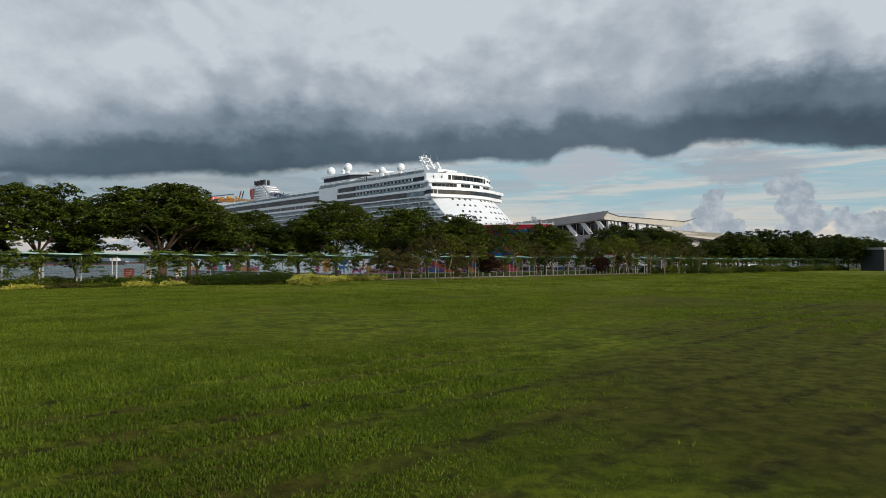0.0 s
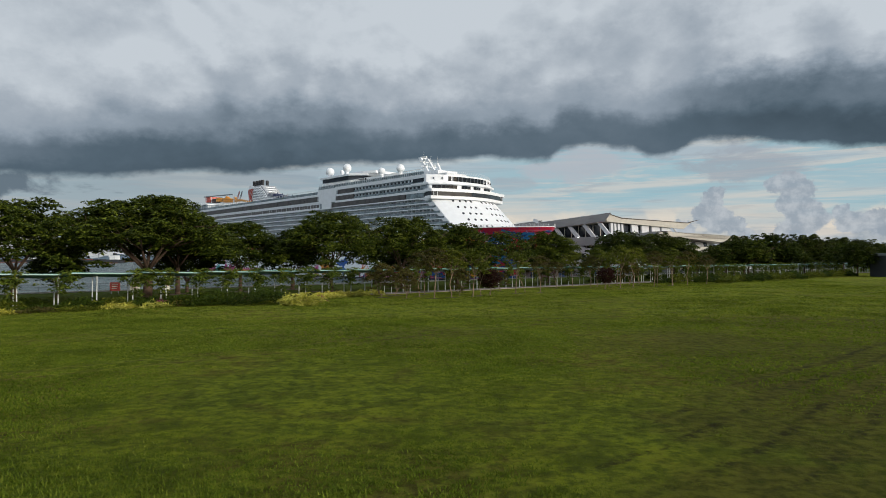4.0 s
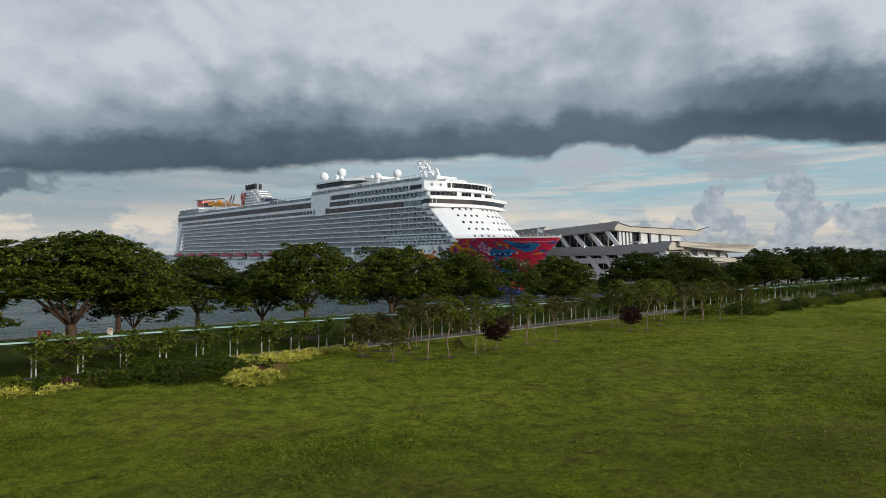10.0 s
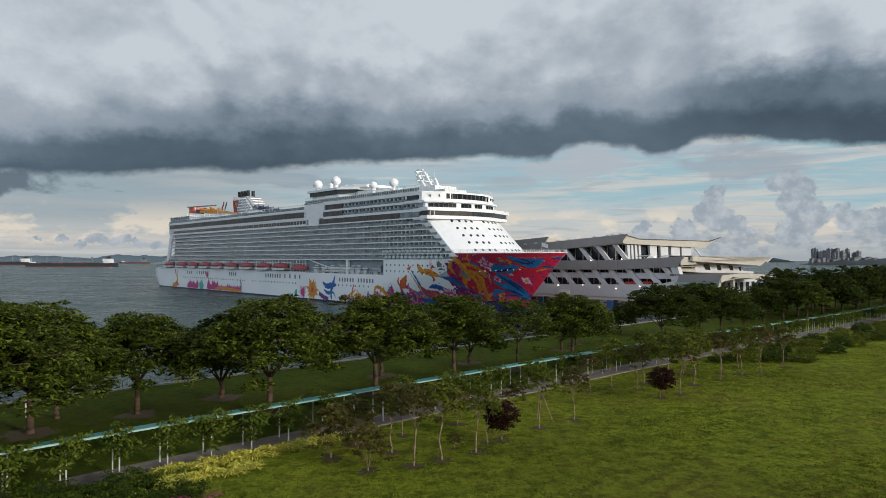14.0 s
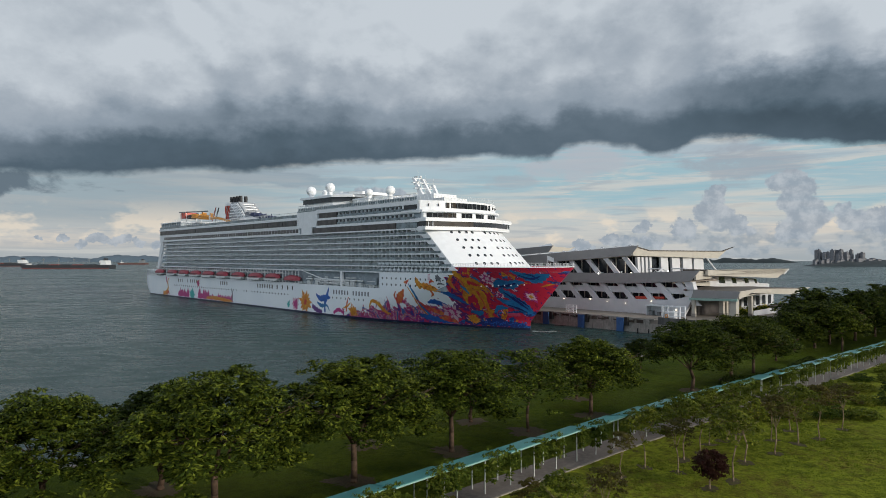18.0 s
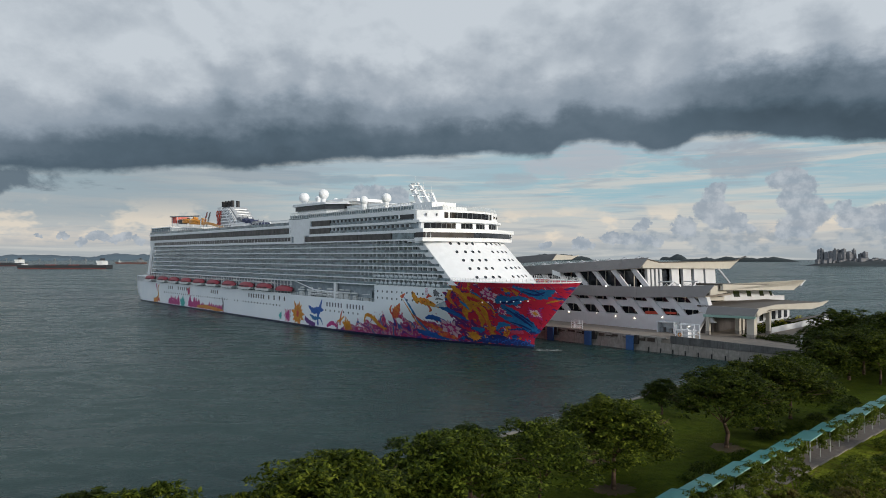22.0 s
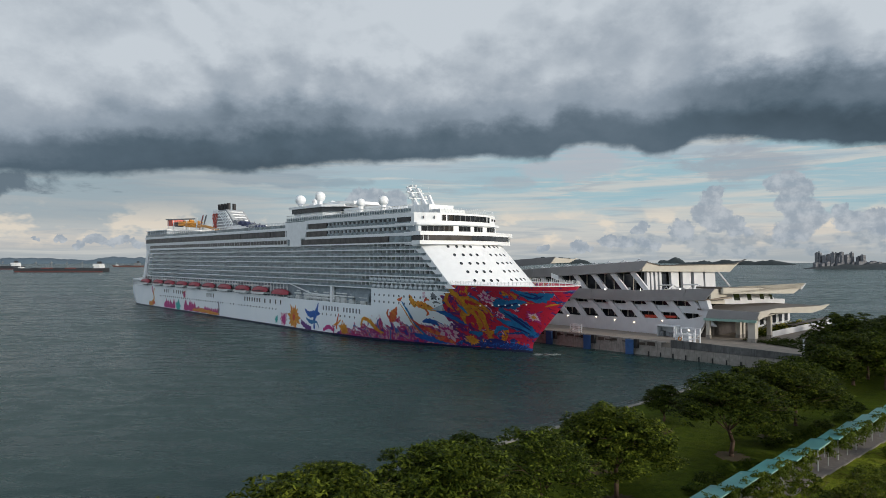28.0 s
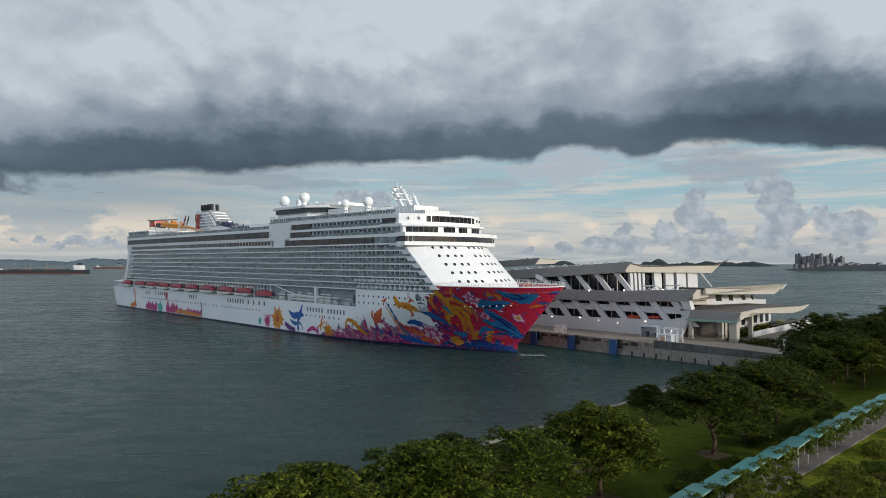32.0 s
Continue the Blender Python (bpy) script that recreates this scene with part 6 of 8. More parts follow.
x_prism("roof_end_trim", [(F0 + 0.7, 26.8), (52, 25.25), (113, 25.45), (125, 27.7), (113, 25.75), (52, 25.6), (F0 + 0.7, 27.2)], -3.7, -2.6, "rooftop", roof)
bm = bmesh.new()
prism(bm, [(-150, 16.8), (-60, 22.4), (-3.7, 25.0), (-3.7, 25.6), (-60, 23.1), (-150, 17.4)], F0 + 0.5, 112)
part("roof_top", bm, M["rooftop"], roof)
bm = bmesh.new()
prism(bm, [(-150, 14.1), (-60, 19.8), (-3.7, 23.4), (-3.7, 23.8), (-60, 20.2), (-150, 14.5)], F0 + 0.5, 106)
part("roof_soffit", bm, M["cream"], roof)
# middle roof: a sunken terrace behind the fascia, then a lower wing
roof = roof_part("middle_roof")
long_fascia(roof, [(-150, 15.8), (-5, 17.1), (22.5, 18.5)], 3.8, F0)
bm = bmesh.new()
prism(bm, [(-150, 12.6), (19, 14.5), (19, 15.0), (-150, 13.1)], F0 + 0.5, 60)
part("terrace_floor", bm, M["apron"], roof)
x_prism("fascia_return", [(F0 + 0.5, 15.2), (52, 15.6), (52, 17.9), (F0 + 0.5, 18.4)], 20.4, 21.0, "cream", roof)
x_prism("wing_edge", [(46, 16.7), (106, 14.6), (118, 18.2), (112.5, 16.3), (46, 18.6)], 21.6, 22.5, "cream", roof, "cream wing edge with a raised tip")
x_prism("wing_tip", [(112.6, 16.3), (118, 18.2), (118.6, 18.1), (113.0, 15.8)], 21.4, 22.7, "panel", roof)
wing = x_prism("wing_top", [(46, 18.1), (112, 16.0), (112, 16.5), (46, 18.75)], 13.5, 22.1, "rooftop", roof)
x_prism("wing_soffit", [(46, 16.7), (106, 14.6), (106, 15.0), (46, 17.1)], 0, 21.5, "cream", roof)
for y in (F0 + 7.0, F0 + 11.0):
    bm = bmesh.new()
    pipe(bm, [(-2.0 + 2.2 * k, y, 15.4 + 0.02 * k + (2.6 if k % 2 else 0.6)) for k in range(10)], 0.16, 5)
    part("terrace_truss", bm, M["panel"], roof, "white zigzag roof truss")
for k in range(9):
    bm = bmesh.new()
    pipe(bm, [(-60 + 6.2 * k, F0 + 6.0, 22.6 + 0.42 * k), (-56.9 + 6.2 * k, F0 + 6.0, 24.3 + 0.42 * k), (-53.8 + 6.2 * k, F0 + 6.0, 23.0 + 0.42 * k)], 0.2, 5)
    part("roof_ridge_truss", bm, M["panel"], roof)
roof = roof_part("rear_roof")
long_fascia(roof, [(-150, 24.0), (-72, 28.7)], 3.4, F0 + 42)
x_prism("roof_end", [(82.5, 25.6), (97, 25.9), (104, 28.2), (100, 27.6), (82.5, 28.5)], -76, -74.8, "cream", roof)
bm = bmesh.new()
prism(bm, [(-150, 22.6), (-76, 27.0), (-76, 27.6), (-150, 23.2)], F0 + 42.5, 99)
part("roof_top", bm, M["rooftop"], roof)

# storey bodies, dark behind the pillars
for name, s0, s1, y0, y1, z0, z1 in (("upper_body", -150, -8, F0 + 4.5, 100, 12.0, 22.4), ("middle_body", -150, 14.5, F0 + 4.0, 104, 2.7, 13.6)):
    bm = bmesh.new()
    box(bm, s0, s1, y0, y1, z0, z1)
    part(name, bm, M["dark_glass"], terminal)
# white bands across the facade
bm = bmesh.new()
prism(bm, [(-150, 9.0), (-30, 9.7), (18.0, 10.2), (17.0, 12.4), (-30, 11.9), (-150, 11.2)], F0 + 1.9, F0 + 3.2)
part("facade_band", bm, M["panel"], terminal, "white facade band")
bm = bmesh.new()
prism(bm, [(-150, 2.7), (16.5, 2.7), (19.6, 8.6), (21.0, 10.2), (12, 8.1), (-30, 6.9), (-150, 6.5)], F0 + 0.3, F0 + 2.0)
part("base_wall", bm, M["panel"], terminal, "plain white base wall")
bm = bmesh.new()
prism(bm, [(17.2, 8.0), (20.9, 10.2), (19.6, 14.6), (16.6, 14.6), (18.4, 10.4)], F0 + 0.6, F0 + 3.0)
part("corner_buttress", bm, M["panel"], terminal)
bm = bmesh.new()
prism(bm, [(-3.0, 7.7), (8.5, 8.3), (8.5, 9.0), (-3.0, 8.7)], F0 + 2.2, F0 + 2.6)
part("red_banner", bm, M["slide_red"], terminal, "dark red cloth strip")


def leaning(name, width, z0, z1, lean):
    bm = bmesh.new()
    box(bm, 0, width, 0, 0.9, z0, z1)
    for v in bm.verts:
        v.co.x += (z1 - v.co.z) * lean
    return mesh_of(name, bm, M["panel"])


pillar, upper_pillar = leaning("slanted_pillar", 2.5, 6.6, 14.5, 0.93), leaning("upper_pillar", 2.2, 16.6, 23.2, 0.9)
for k in range(15):
    part("slanted_pillar", pillar, None, terminal).location = (12.6 - 8.0 * k, F0 + 0.95, 0)
    ob = part("upper_pillar", upper_pillar, None, terminal)
    ob.location = (-8.4 - 8.0 * k, F0 + 1.2, -0.48 * k)
# window frames and clutter inside the open storeys
bm = bmesh.new()
box(bm, -0.12, 0.12, 0, 0.3, 0, 6.2)
mullion = mesh_of("mullion", bm, M["cream"])
for k in range(26):
    part("mullion", mullion, None, terminal).location = (-8.5 - 3.9 * k, F0 + 4.1, 16.8 - 0.22 * k)
for k in range(30):
    part("window_post", mullion, None, terminal).location = (13.5 - 2.66 * k, F0 + 3.6, 8.0 - 0.04 * k)
for k in range(14):
    bm = bmesh.new()
    box(bm, -12 - 7.3 * k, -9.2 - 7.3 * k - 0.9 * (k % 3), F0 + 2.8, F0 + 3.4, 16.4 - 0.42 * k, 17.7 - 0.42 * k)
    part("terrace_screen", bm, M["cabin"], terminal)
# end walls with leaning white fins
for y0, y1 in ((45.6, 47.4), (48.4, 50.0), (51.2, 52.8), (54.0, 55.6), (62.5, 68.0), (71.0, 77.4), (79.8, 87.4), (89.0, 97.6)):
    x_prism("end_fin", [(y0 + 0.7, 16.3), (y1 + 0.7, 16.1), (y1, 23.0), (y0, 23.2)], -5.2, -4.2, "panel", terminal, "white leaning wall fin")
x_prism("end_glass", [(45.5, 16.2), (99, 16.0), (99, 22.6), (45.5, 23.0)], -6.4, -6.0, "dark_glass", terminal)
x_prism("end_curb", [(45, 15.0), (104, 14.6), (104, 16.4), (45, 16.9)], -5.6, -5.3, "cream", terminal)
x_prism("wing_wall", [(60.7, 12.4), (114.7, 10.0), (114.7, 11.9), (104.4, 12.4), (101, 14.3), (60.7, 16.3)], 15.1, 16.0, "panel", terminal, "white balcony wall")
x_prism("wing_recess", [(52, 12.6), (60.7, 12.4), (60.7, 16.3), (52, 16.6)], 14.0, 14.8, "dark_glass", terminal)
x_prism("wing_parapet", [(50, 12.9), (61.2, 12.4), (61.2, 13.8), (50, 14.3)], 15.4, 16.1, "cream", terminal)
for y0, y1, z0, z1 in ((68.0, 73.6, 13.3, 15.6), (79.0, 83.4, 13.0, 15.2), (90.2, 94.6, 12.8, 14.8), (99.5, 102.6, 12.5, 14.3)):
    x_prism("wing_window", [(y0 + 0.9, z0), (y1, z0 - 0.2), (y1 - 1.0, z1 - 0.2), (y0 - 0.2, z1)], 15.9, 16.06, "dark_glass", terminal)
bm = bmesh.new()
tube(bm, (-3.5, 99.0, 22.6), (-2.0, 106.0, 16.6), 0.35, sides=6)
part("roof_strut", bm, M["panel"], terminal)
# folded white frames standing on the terrace
for s, y, z in ((4.0, F0 + 9, 16.9), (8.0, F0 + 19, 16.9)):
    bm = bmesh.new()
    tube(bm, (s, y - 6.5, z - 0.8), (s, y, z + 1.9), 0.3, sides=4)
    tube(bm, (s, y, z + 1.9), (s, y + 6.5, z - 0.6), 0.3, sides=4)
    tube(bm, (s - 6, y, z + 1.7), (s, y, z + 1.9), 0.22, sides=4)
    tube(bm, (s, y - 2.5, z - 1.5), (s, y - 2.5, z + 0.9), 0.2, sides=4)
    tube(bm, (s, y + 2.5, z - 1.5), (s, y + 2.5, z + 0.9), 0.2, sides=4)
    part("folded_frame", bm, M["panel"], terminal)
for k in range(8):
    s = -52 + 6.0 * k
    z = 23.5 + (s + 60) / 60 * 4.0 - 0.5
    bm = bmesh.new()
    prism(bm, [(s, z - 0.6), (s + 3.0, z + 0.75), (s + 6.0, z + 0.1), (s + 6.0, z - 0.6)], F0 + 3, F0 + 9)
    part("ridge_skylight", bm, M["panel"], terminal)
# drop-off canopy with the teal edge
canopy = roof_part("canopy")
bm = bmesh.new()
prism(bm, [(19.5, 9.2), (34.8, 9.5), (36.0, 11.9), (20.5, 12.0)], F0, F0 + 0.5)
part("canopy_fascia", bm, M["fascia"], canopy)
bm = bmesh.new()
prism(bm, [(19.0, 8.4), (35.0, 8.7), (35.2, 9.45), (19.0, 9.15)], F0 - 0.4, F0 + 0.3)
part("canopy_edge", bm, M["teal_edge"], canopy, "pale teal canopy edge")
x_prism("canopy_end", [(F0 + 0.6, 9.3), (50, 11.1), (58, 10.7), (86, 9.2), (97, 9.9), (104, 11.4), (95, 11.1), (56, 12.3), (F0 + 0.6, 11.8)], 34.6, 35.4, "cream", canopy, "thin cream canopy end")
x_prism("canopy_top", [(F0 + 0.6, 11.5), (56, 12.0), (95, 11.0), (95, 11.35), (56, 12.4), (F0 + 0.6, 11.95)], 16.5, 34.8, "rooftop", canopy)
x_prism("canopy_ceiling", [(F0 + 0.6, 9.5), (56, 10.4), (86, 9.4), (86, 9.7), (56, 10.7), (F0 + 0.6, 9.8)], 17.0, 34.5, "cream", canopy)
for s, y, r in ((20.2, F0 + 0.6, 0.55), (33.4, F0 + 1.5, 1.1), (33.0, F0 + 15, 0.6), (26, F0 + 9, 0.7), (26, F0 + 11.6, 0.7)):
    bm = bmesh.new()
    box(bm, s - r, s + r, y - r, y + r, 2.7, 9.8)
    column = part("canopy_column", bm, M["cream"], canopy)
    bm = bmesh.new()
    box(bm, s - r - 0.06, s + r + 0.06, y - r - 0.06, y + r + 0.06, 2.7, 3.9)
    part("column_foot", bm, M["concrete"], column)
bm = bmesh.new()
box(bm, 15.5, 18.0, F0 + 3.0, 104, 2.7, 9.4)
part("entrance_wall", bm, M["bronze_glass"], terminal)
bm = bmesh.new()
box(bm, 17.5, 21.0, F0 + 36, 106, 2.7, 9.3)
part("ground_floor_wall", bm, M["panel"], terminal)
for k in range(5):
    bm = bmesh.new()
    box(bm, 21.0, 21.1, F0 + 38 + 5.6 * k, F0 + 41 + 5.6 * k, 4.5, 8.0)
    part("ground_floor_window", bm, M["dark_glass"], terminal)
# lamps along the facade
bm = bmesh.new()
ball(bm, (0, 0, 0), 0.2, u=8, v=6)
lamp_mesh = mesh_of("facade_lamp", bm, M["lamp"])
bm = bmesh.new()
ball(bm, (0, 0, 0), 0.18, u=8, v=6)
warm_mesh = mesh_of("quay_lamp", bm, M["warm"])
for s, z in ((-17.2, 16.9), (-3.1, 17.4), (11.2, 18.1)):
    part("facade_lamp", lamp_mesh, None, terminal).location = (s, F0 - 0.25, z)
for s, z in ((-33.8, 6.5), (-21.3, 6.9), (-13.5, 6.3), (-5.9, 6.0), (4.6, 7.2), (13.9, 4.8)):
    part("quay_lamp", warm_mesh, None, terminal).location = (s, F0 + 0.1, z)

# white gate frame and box on the quay
gate = thing("quay_gate", QUAY @ Matrix.Translation((20.5, 26.5, DECK_Z)), "white steel gangway gate with an orange lifebuoy", "gate")
for x in (-3.0, -1.0, 1.0, 3.0):
    for y in (-1.6, 1.6):
        bm = bmesh.new()
        box(bm, x - 0.13, x + 0.13, y - 0.13, y + 0.13, 0, 4.4 if abs(x) > 2 else 3.0)
        part("gate_post", bm, M["white"], gate)
for y in (-1.6, 1.6):
    for z in (1.2, 2.4, 4.3):
        bm = bmesh.new()
        box(bm, -3, 3, y - 0.1, y + 0.1, z - 0.1, z + 0.1)
        part("gate_bar", bm, M["white"], gate)
bm = bmesh.new()
box(bm, -2.8, 0.6, -1.2, 1.4, 0.1, 2.6)
part("gate_cabin", bm, M["panel"], gate)
bm = bmesh.new()
for k in range(12):
    t0, t1 = 2 * math.pi * k / 12, 2 * math.pi * (k + 1) / 12
    tube(bm, (-1.6 + 0.5 * math.cos(t0), -1.85, 1.2 + 0.5 * math.sin(t0)), (-1.6 + 0.5 * math.cos(t1), -1.85, 1.2 + 0.5 * math.sin(t1)), 0.14, sides=5)
part("lifebuoy", bm, M["paint_orange"], gate, "orange lifebuoy")
booth = thing("quay_booth", QUAY @ Matrix.Translation((8.5, 36.5, DECK_Z)), "grey open-fronted booth against the wall", "booth")
bm = bmesh.new()
box(bm, -3, 3, 1.5, 2.0, 0, 3.4)
box(bm, -3.2, 3.2, -1.8, 2.0, 3.3, 3.6)
box(bm, -3.0, -2.7, -1.6, 2.0, 0, 3.3)
box(bm, 2.7, 3.0, -1.6, 2.0, 0, 3.3)
part("booth_shell", bm, M["divider"], booth)
bm = bmesh.new()
box(bm, -2.5, -1.2, -0.5, 1.2, 0, 1.6)
box(bm, 0.6, 1.8, -0.5, 1.2, 0, 1.3)
part("booth_gear", bm, M["steel"], booth)
rack = thing("white_rack", QUAY @ Matrix.Translation((-18.4, 24.2, DECK_Z)), "small white open frame on the quay", "rack")
for x in (-1.7, 1.7):
    for y in (-0.8, 0.8):
        bm = bmesh.new()
        box(bm, x - 0.07, x + 0.07, y - 0.07, y + 0.07, 0, 2.9)
        part("rack_post", bm, M["white"], rack)
for y in (-0.8, 0.8):
    for z in (0.5, 1.1, 1.7, 2.3, 2.85):
        bm = bmesh.new()
        box(bm, -1.7, 1.7, y - 0.05, y + 0.05, z - 0.09, z + 0.09)
        part("rack_bar", bm, M["white"], rack)
for x in (-0.9, 0, 0.9):
    bm = bmesh.new()
    box(bm, x - 0.05, x + 0.05, -0.84, -0.78, 0.2, 2.8)
    part("rack_slat", bm, M["white"], rack)
# low white wall beside the planted court, with a brown capping
ramp_ = thing("white_ramp", QUAY, "long white side wall of a ramp", "ramp")
for k in range(8):
    y0, y1 = 60 + 7.1 * k, 67.05 + 7.1 * k
    x_prism("ramp_panel", [(y0, 2.6), (y1, 2.6), (y1, 4.5 + 0.12 * (k % 2)), (y0, 4.4 + 0.1 * k)], 31.7, 32.0, "panel", ramp_)
x_prism("ramp_roof", [(78, 5.0), (118, 5.3), (118, 5.5), (78, 5.2)], 29.5, 31.6, "rooftop", ramp_)
x_prism("ramp_floor", [(60, 2.55), (118, 2.55), (118, 2.9), (60, 2.9)], 29.5, 31.6, "concrete", ramp_)
bm = bmesh.new()
box(bm, -0.2, 0.2, -0.2, 0.2, 0, 4.6)
post_mesh = mesh_of("end_post", bm, M["panel"])
end_post = thing("quay_end_post", QUAY @ Matrix.Translation((53.6, 23.5, DECK_Z)), "slim white post at the quay's end", "post")
part("post_body", post_mesh, None, end_post)
# apron markings: joints and pale wheel lines
for k in range(20):
    bm = bmesh.new()
    box(bm, -110 + 8.0 * k, -109.75 + 8.0 * k, 23.6, F0 - 0.2, DECK_Z - 0.02, DECK_Z + 0.006)
    part("apron_joint", bm, M["path"], quay)
bm = bmesh.new()
box(bm, -120, 18, 29.6, 30.0, DECK_Z - 0.02, DECK_Z + 0.007)
part("apron_line", bm, M["kerb"], quay)
# brown planks and rubbing strips along the quay's face
for k in range(44):
    s0 = -120 + 3.02 * k + 0.5 * math.sin(k * 1.9)
    bm = bmesh.new()
    box(bm, s0, s0 + 2.3 + 0.5 * math.sin(k * 2.7), 21.6, 21.9, 1.5 + 0.25 * math.sin(k), 2.2 + 0.2 * math.sin(k * 3.1))
    part("rubbing_plank", bm, M["plank"], quay)

# ---------------------------------------------------------------- trees and shrubs
def leaf_cloud(name, centres, radii, per, size, mat, seed, droop=0.3, slim=0.5, flat=0.6):
    """Many small folded leaves: each clump is a rosette that spreads outwards from its middle and droops at the rim."""
    rng = np.random.default_rng(seed)
    n = len(centres) * per
    mid = np.repeat(centres, per, 0)
    rad = np.repeat(radii, per)
    out = rng.normal(size=(n, 3))
    out /= np.linalg.norm(out, axis=1)[:, None]
    out[:, 2] = np.abs(out[:, 2]) * 0.9 - 0.22
    p = mid + out * (rad * rng.uniform(0.35, 1.0, n) ** 0.7)[:, None] * np.array([1, 1, flat])
    along = out * np.array([1, 1, 0.55]) + rng.normal(scale=0.30, size=(n, 3))
    along[:, 2] -= droop
    along /= np.linalg.norm(along, axis=1)[:, None]
    up = np.tile([0.0, 0.0, 1.0], (n, 1)) + rng.normal(scale=0.34, size=(n, 3))
    side = np.cross(along, up)
    side /= np.linalg.norm(side, axis=1)[:, None] + 1e-9
    length = size * rng.uniform(0.6, 1.3, n)[:, None]
    wide = length * slim * 0.5
    tip, root = p + along * length * 0.5, p - along * length * 0.5
    lift = np.cross(side, along) * wide * 0.35
    verts = np.stack([root, p + side * wide - lift, tip, p - side * wide - lift], 1).reshape(-1, 3)
    k = np.arange(n)[:, None] * 4
    return soup(name, verts, np.concatenate([k, k + 1, k + 2, k + 3], 1), mat)


def limbs(name, seed, height, spread, fork, trunk_r, mat, arms=7, lean=0.0):
    """A tapered trunk that forks into limbs; returns the mesh and the limbs' ends."""
    rng = random.Random(seed)
    bm = bmesh.new()
    ends = []
    base = Vector((0, 0, -0.1))
    knee = Vector((lean * 0.5, rng.uniform(-0.2, 0.2), fork * 0.55))
    top = Vector((lean, rng.uniform(-0.25, 0.25), fork))
    tube(bm, base, Vector((0, 0, 0.35)), trunk_r * 1.3, trunk_r * 1.05, 9)
    tube(bm, Vector((0, 0, 0.3)), knee, trunk_r * 1.05, trunk_r * 0.92, 9)
    tube(bm, knee, top, trunk_r * 0.92, trunk_r * 0.8, 9)
    for k in range(arms):
        t = 2 * math.pi * (k + rng.uniform(-0.3, 0.3)) / arms
        reach = spread * rng.uniform(0.35, 0.62)
        p1 = top + Vector((math.cos(t) * reach * 0.45, math.sin(t) * reach * 0.45, (height - fork) * rng.uniform(0.3, 0.42)))
        tube(bm, top - Vector((0, 0, 0.2)), p1, trunk_r * 0.42, trunk_r * 0.24, 6)
        for j in range(3):
            t2 = t + rng.uniform(-0.7, 0.7)
            p2 = p1 + Vector((math.cos(t2) * reach * rng.uniform(0.4, 0.9), math.sin(t2) * reach * rng.uniform(0.4, 0.9), (height - fork) * rng.uniform(0.12, 0.36)))
            tube(bm, p1, p2, trunk_r * 0.21, trunk_r * 0.11, 5)
            for i in range(2):
                t3 = t2 + rng.uniform(-0.9, 0.9)
                p3 = p2 + Vector((math.cos(t3) * spread * 0.2, math.sin(t3) * spread * 0.2, (height - fork) * rng.uniform(0.02, 0.2)))
                tube(bm, p2, p3, trunk_r * 0.09, trunk_r * 0.04, 4)
                ends.append(p3)
    return mesh_of(name, bm, mat, True), ends


def crown_points(seed, height, spread, low, count, dome, lobes_n=13):
    """Centres of leaf clumps: tiers of flat pads on an uneven dome that droops at its rim."""
    rng = np.random.default_rng(seed)
    pads = []
    for k in range(lobes_n * 7):
        shell_ = 1.0 if k % 5 < 3 else rng.uniform(0.55, 0.9)
        r = spread * math.sqrt((k + 0.5) / (lobes_n * 7)) * rng.uniform(0.80, 1.0) * 0.86
        t = 2.39996 * k + rng.uniform(-0.25, 0.25)
        edge = 1 + 0.13 * math.sin(2 * t + seed) + 0.10 * math.sin(5 * t + seed * 2)
        high = (1 - min(1.0, r / spread / 0.92) ** (1.7 + 1.3 * dome)) * shell_
        z = low + (height - low) * (0.05 + 0.87 * max(0.0, high + rng.uniform(-0.09, 0.09)))
        pads.append((r * edge * math.cos(t), r * edge * math.sin(t), z, spread * rng.uniform(0.12, 0.19)))
    per_pad = max(3, int(count / len(pads)))
    pts, rad = [], []
    for x, y, z, r in pads:
        for _ in range(per_pad):
            t, q = rng.uniform(0, 2 * math.pi), math.sqrt(rng.uniform(0, 1))
            pts.append((x + r * q * math.cos(t), y + r * q * math.sin(t), z + r * (0.75 * (1 - q * q) - 0.25 + rng.normal(0, 0.10))))
            rad.append(rng.uniform(0.5, 1.0))
    inner = np.array([(x * 0.86 + rng.normal(0, r * 0.5), y * 0.86 + rng.normal(0, r * 0.5), z - rng.uniform(0.08, 0.34) * (z - low)) for x, y, z, r in pads for _ in range(2)])
    return np.array(pts), np.array(rad), inner


def make_tree(seed, height, spread, fork, trunk_r, label, leaf="leaf", clumps=700, per=18, size=0.43, dome=0.75, bark="bark", low=None, group="trees along the shore walk", fill=9):
    tree = thing("tree", pose(0, 0, -60), label, "tree", group)
    tr, ends = limbs("trunk", seed, height * 0.92, spread, fork, trunk_r, M[bark])
    part("trunk", tr, None, tree)
    pts, rad, inner = crown_points(seed, height, spread, low or fork * 0.72, clumps, dome)
    part("crown", leaf_cloud("crown", pts, rad * 0.72, per, size, M[leaf], seed), None, tree)
    if fill:
        part("inner_crown", leaf_cloud("inner_crown", inner, np.full(len(inner), spread * 0.12), fill, size * 1.5, M[leaf], seed + 500), None, tree)
    return tree


BIG = make_tree(3, 11.5, 9.8, 3.4, 0.44, "large spreading tree with a wide umbrella crown on the lawn", clumps=2300, per=20, size=0.36, dome=0.5, low=3.6, fill=8)
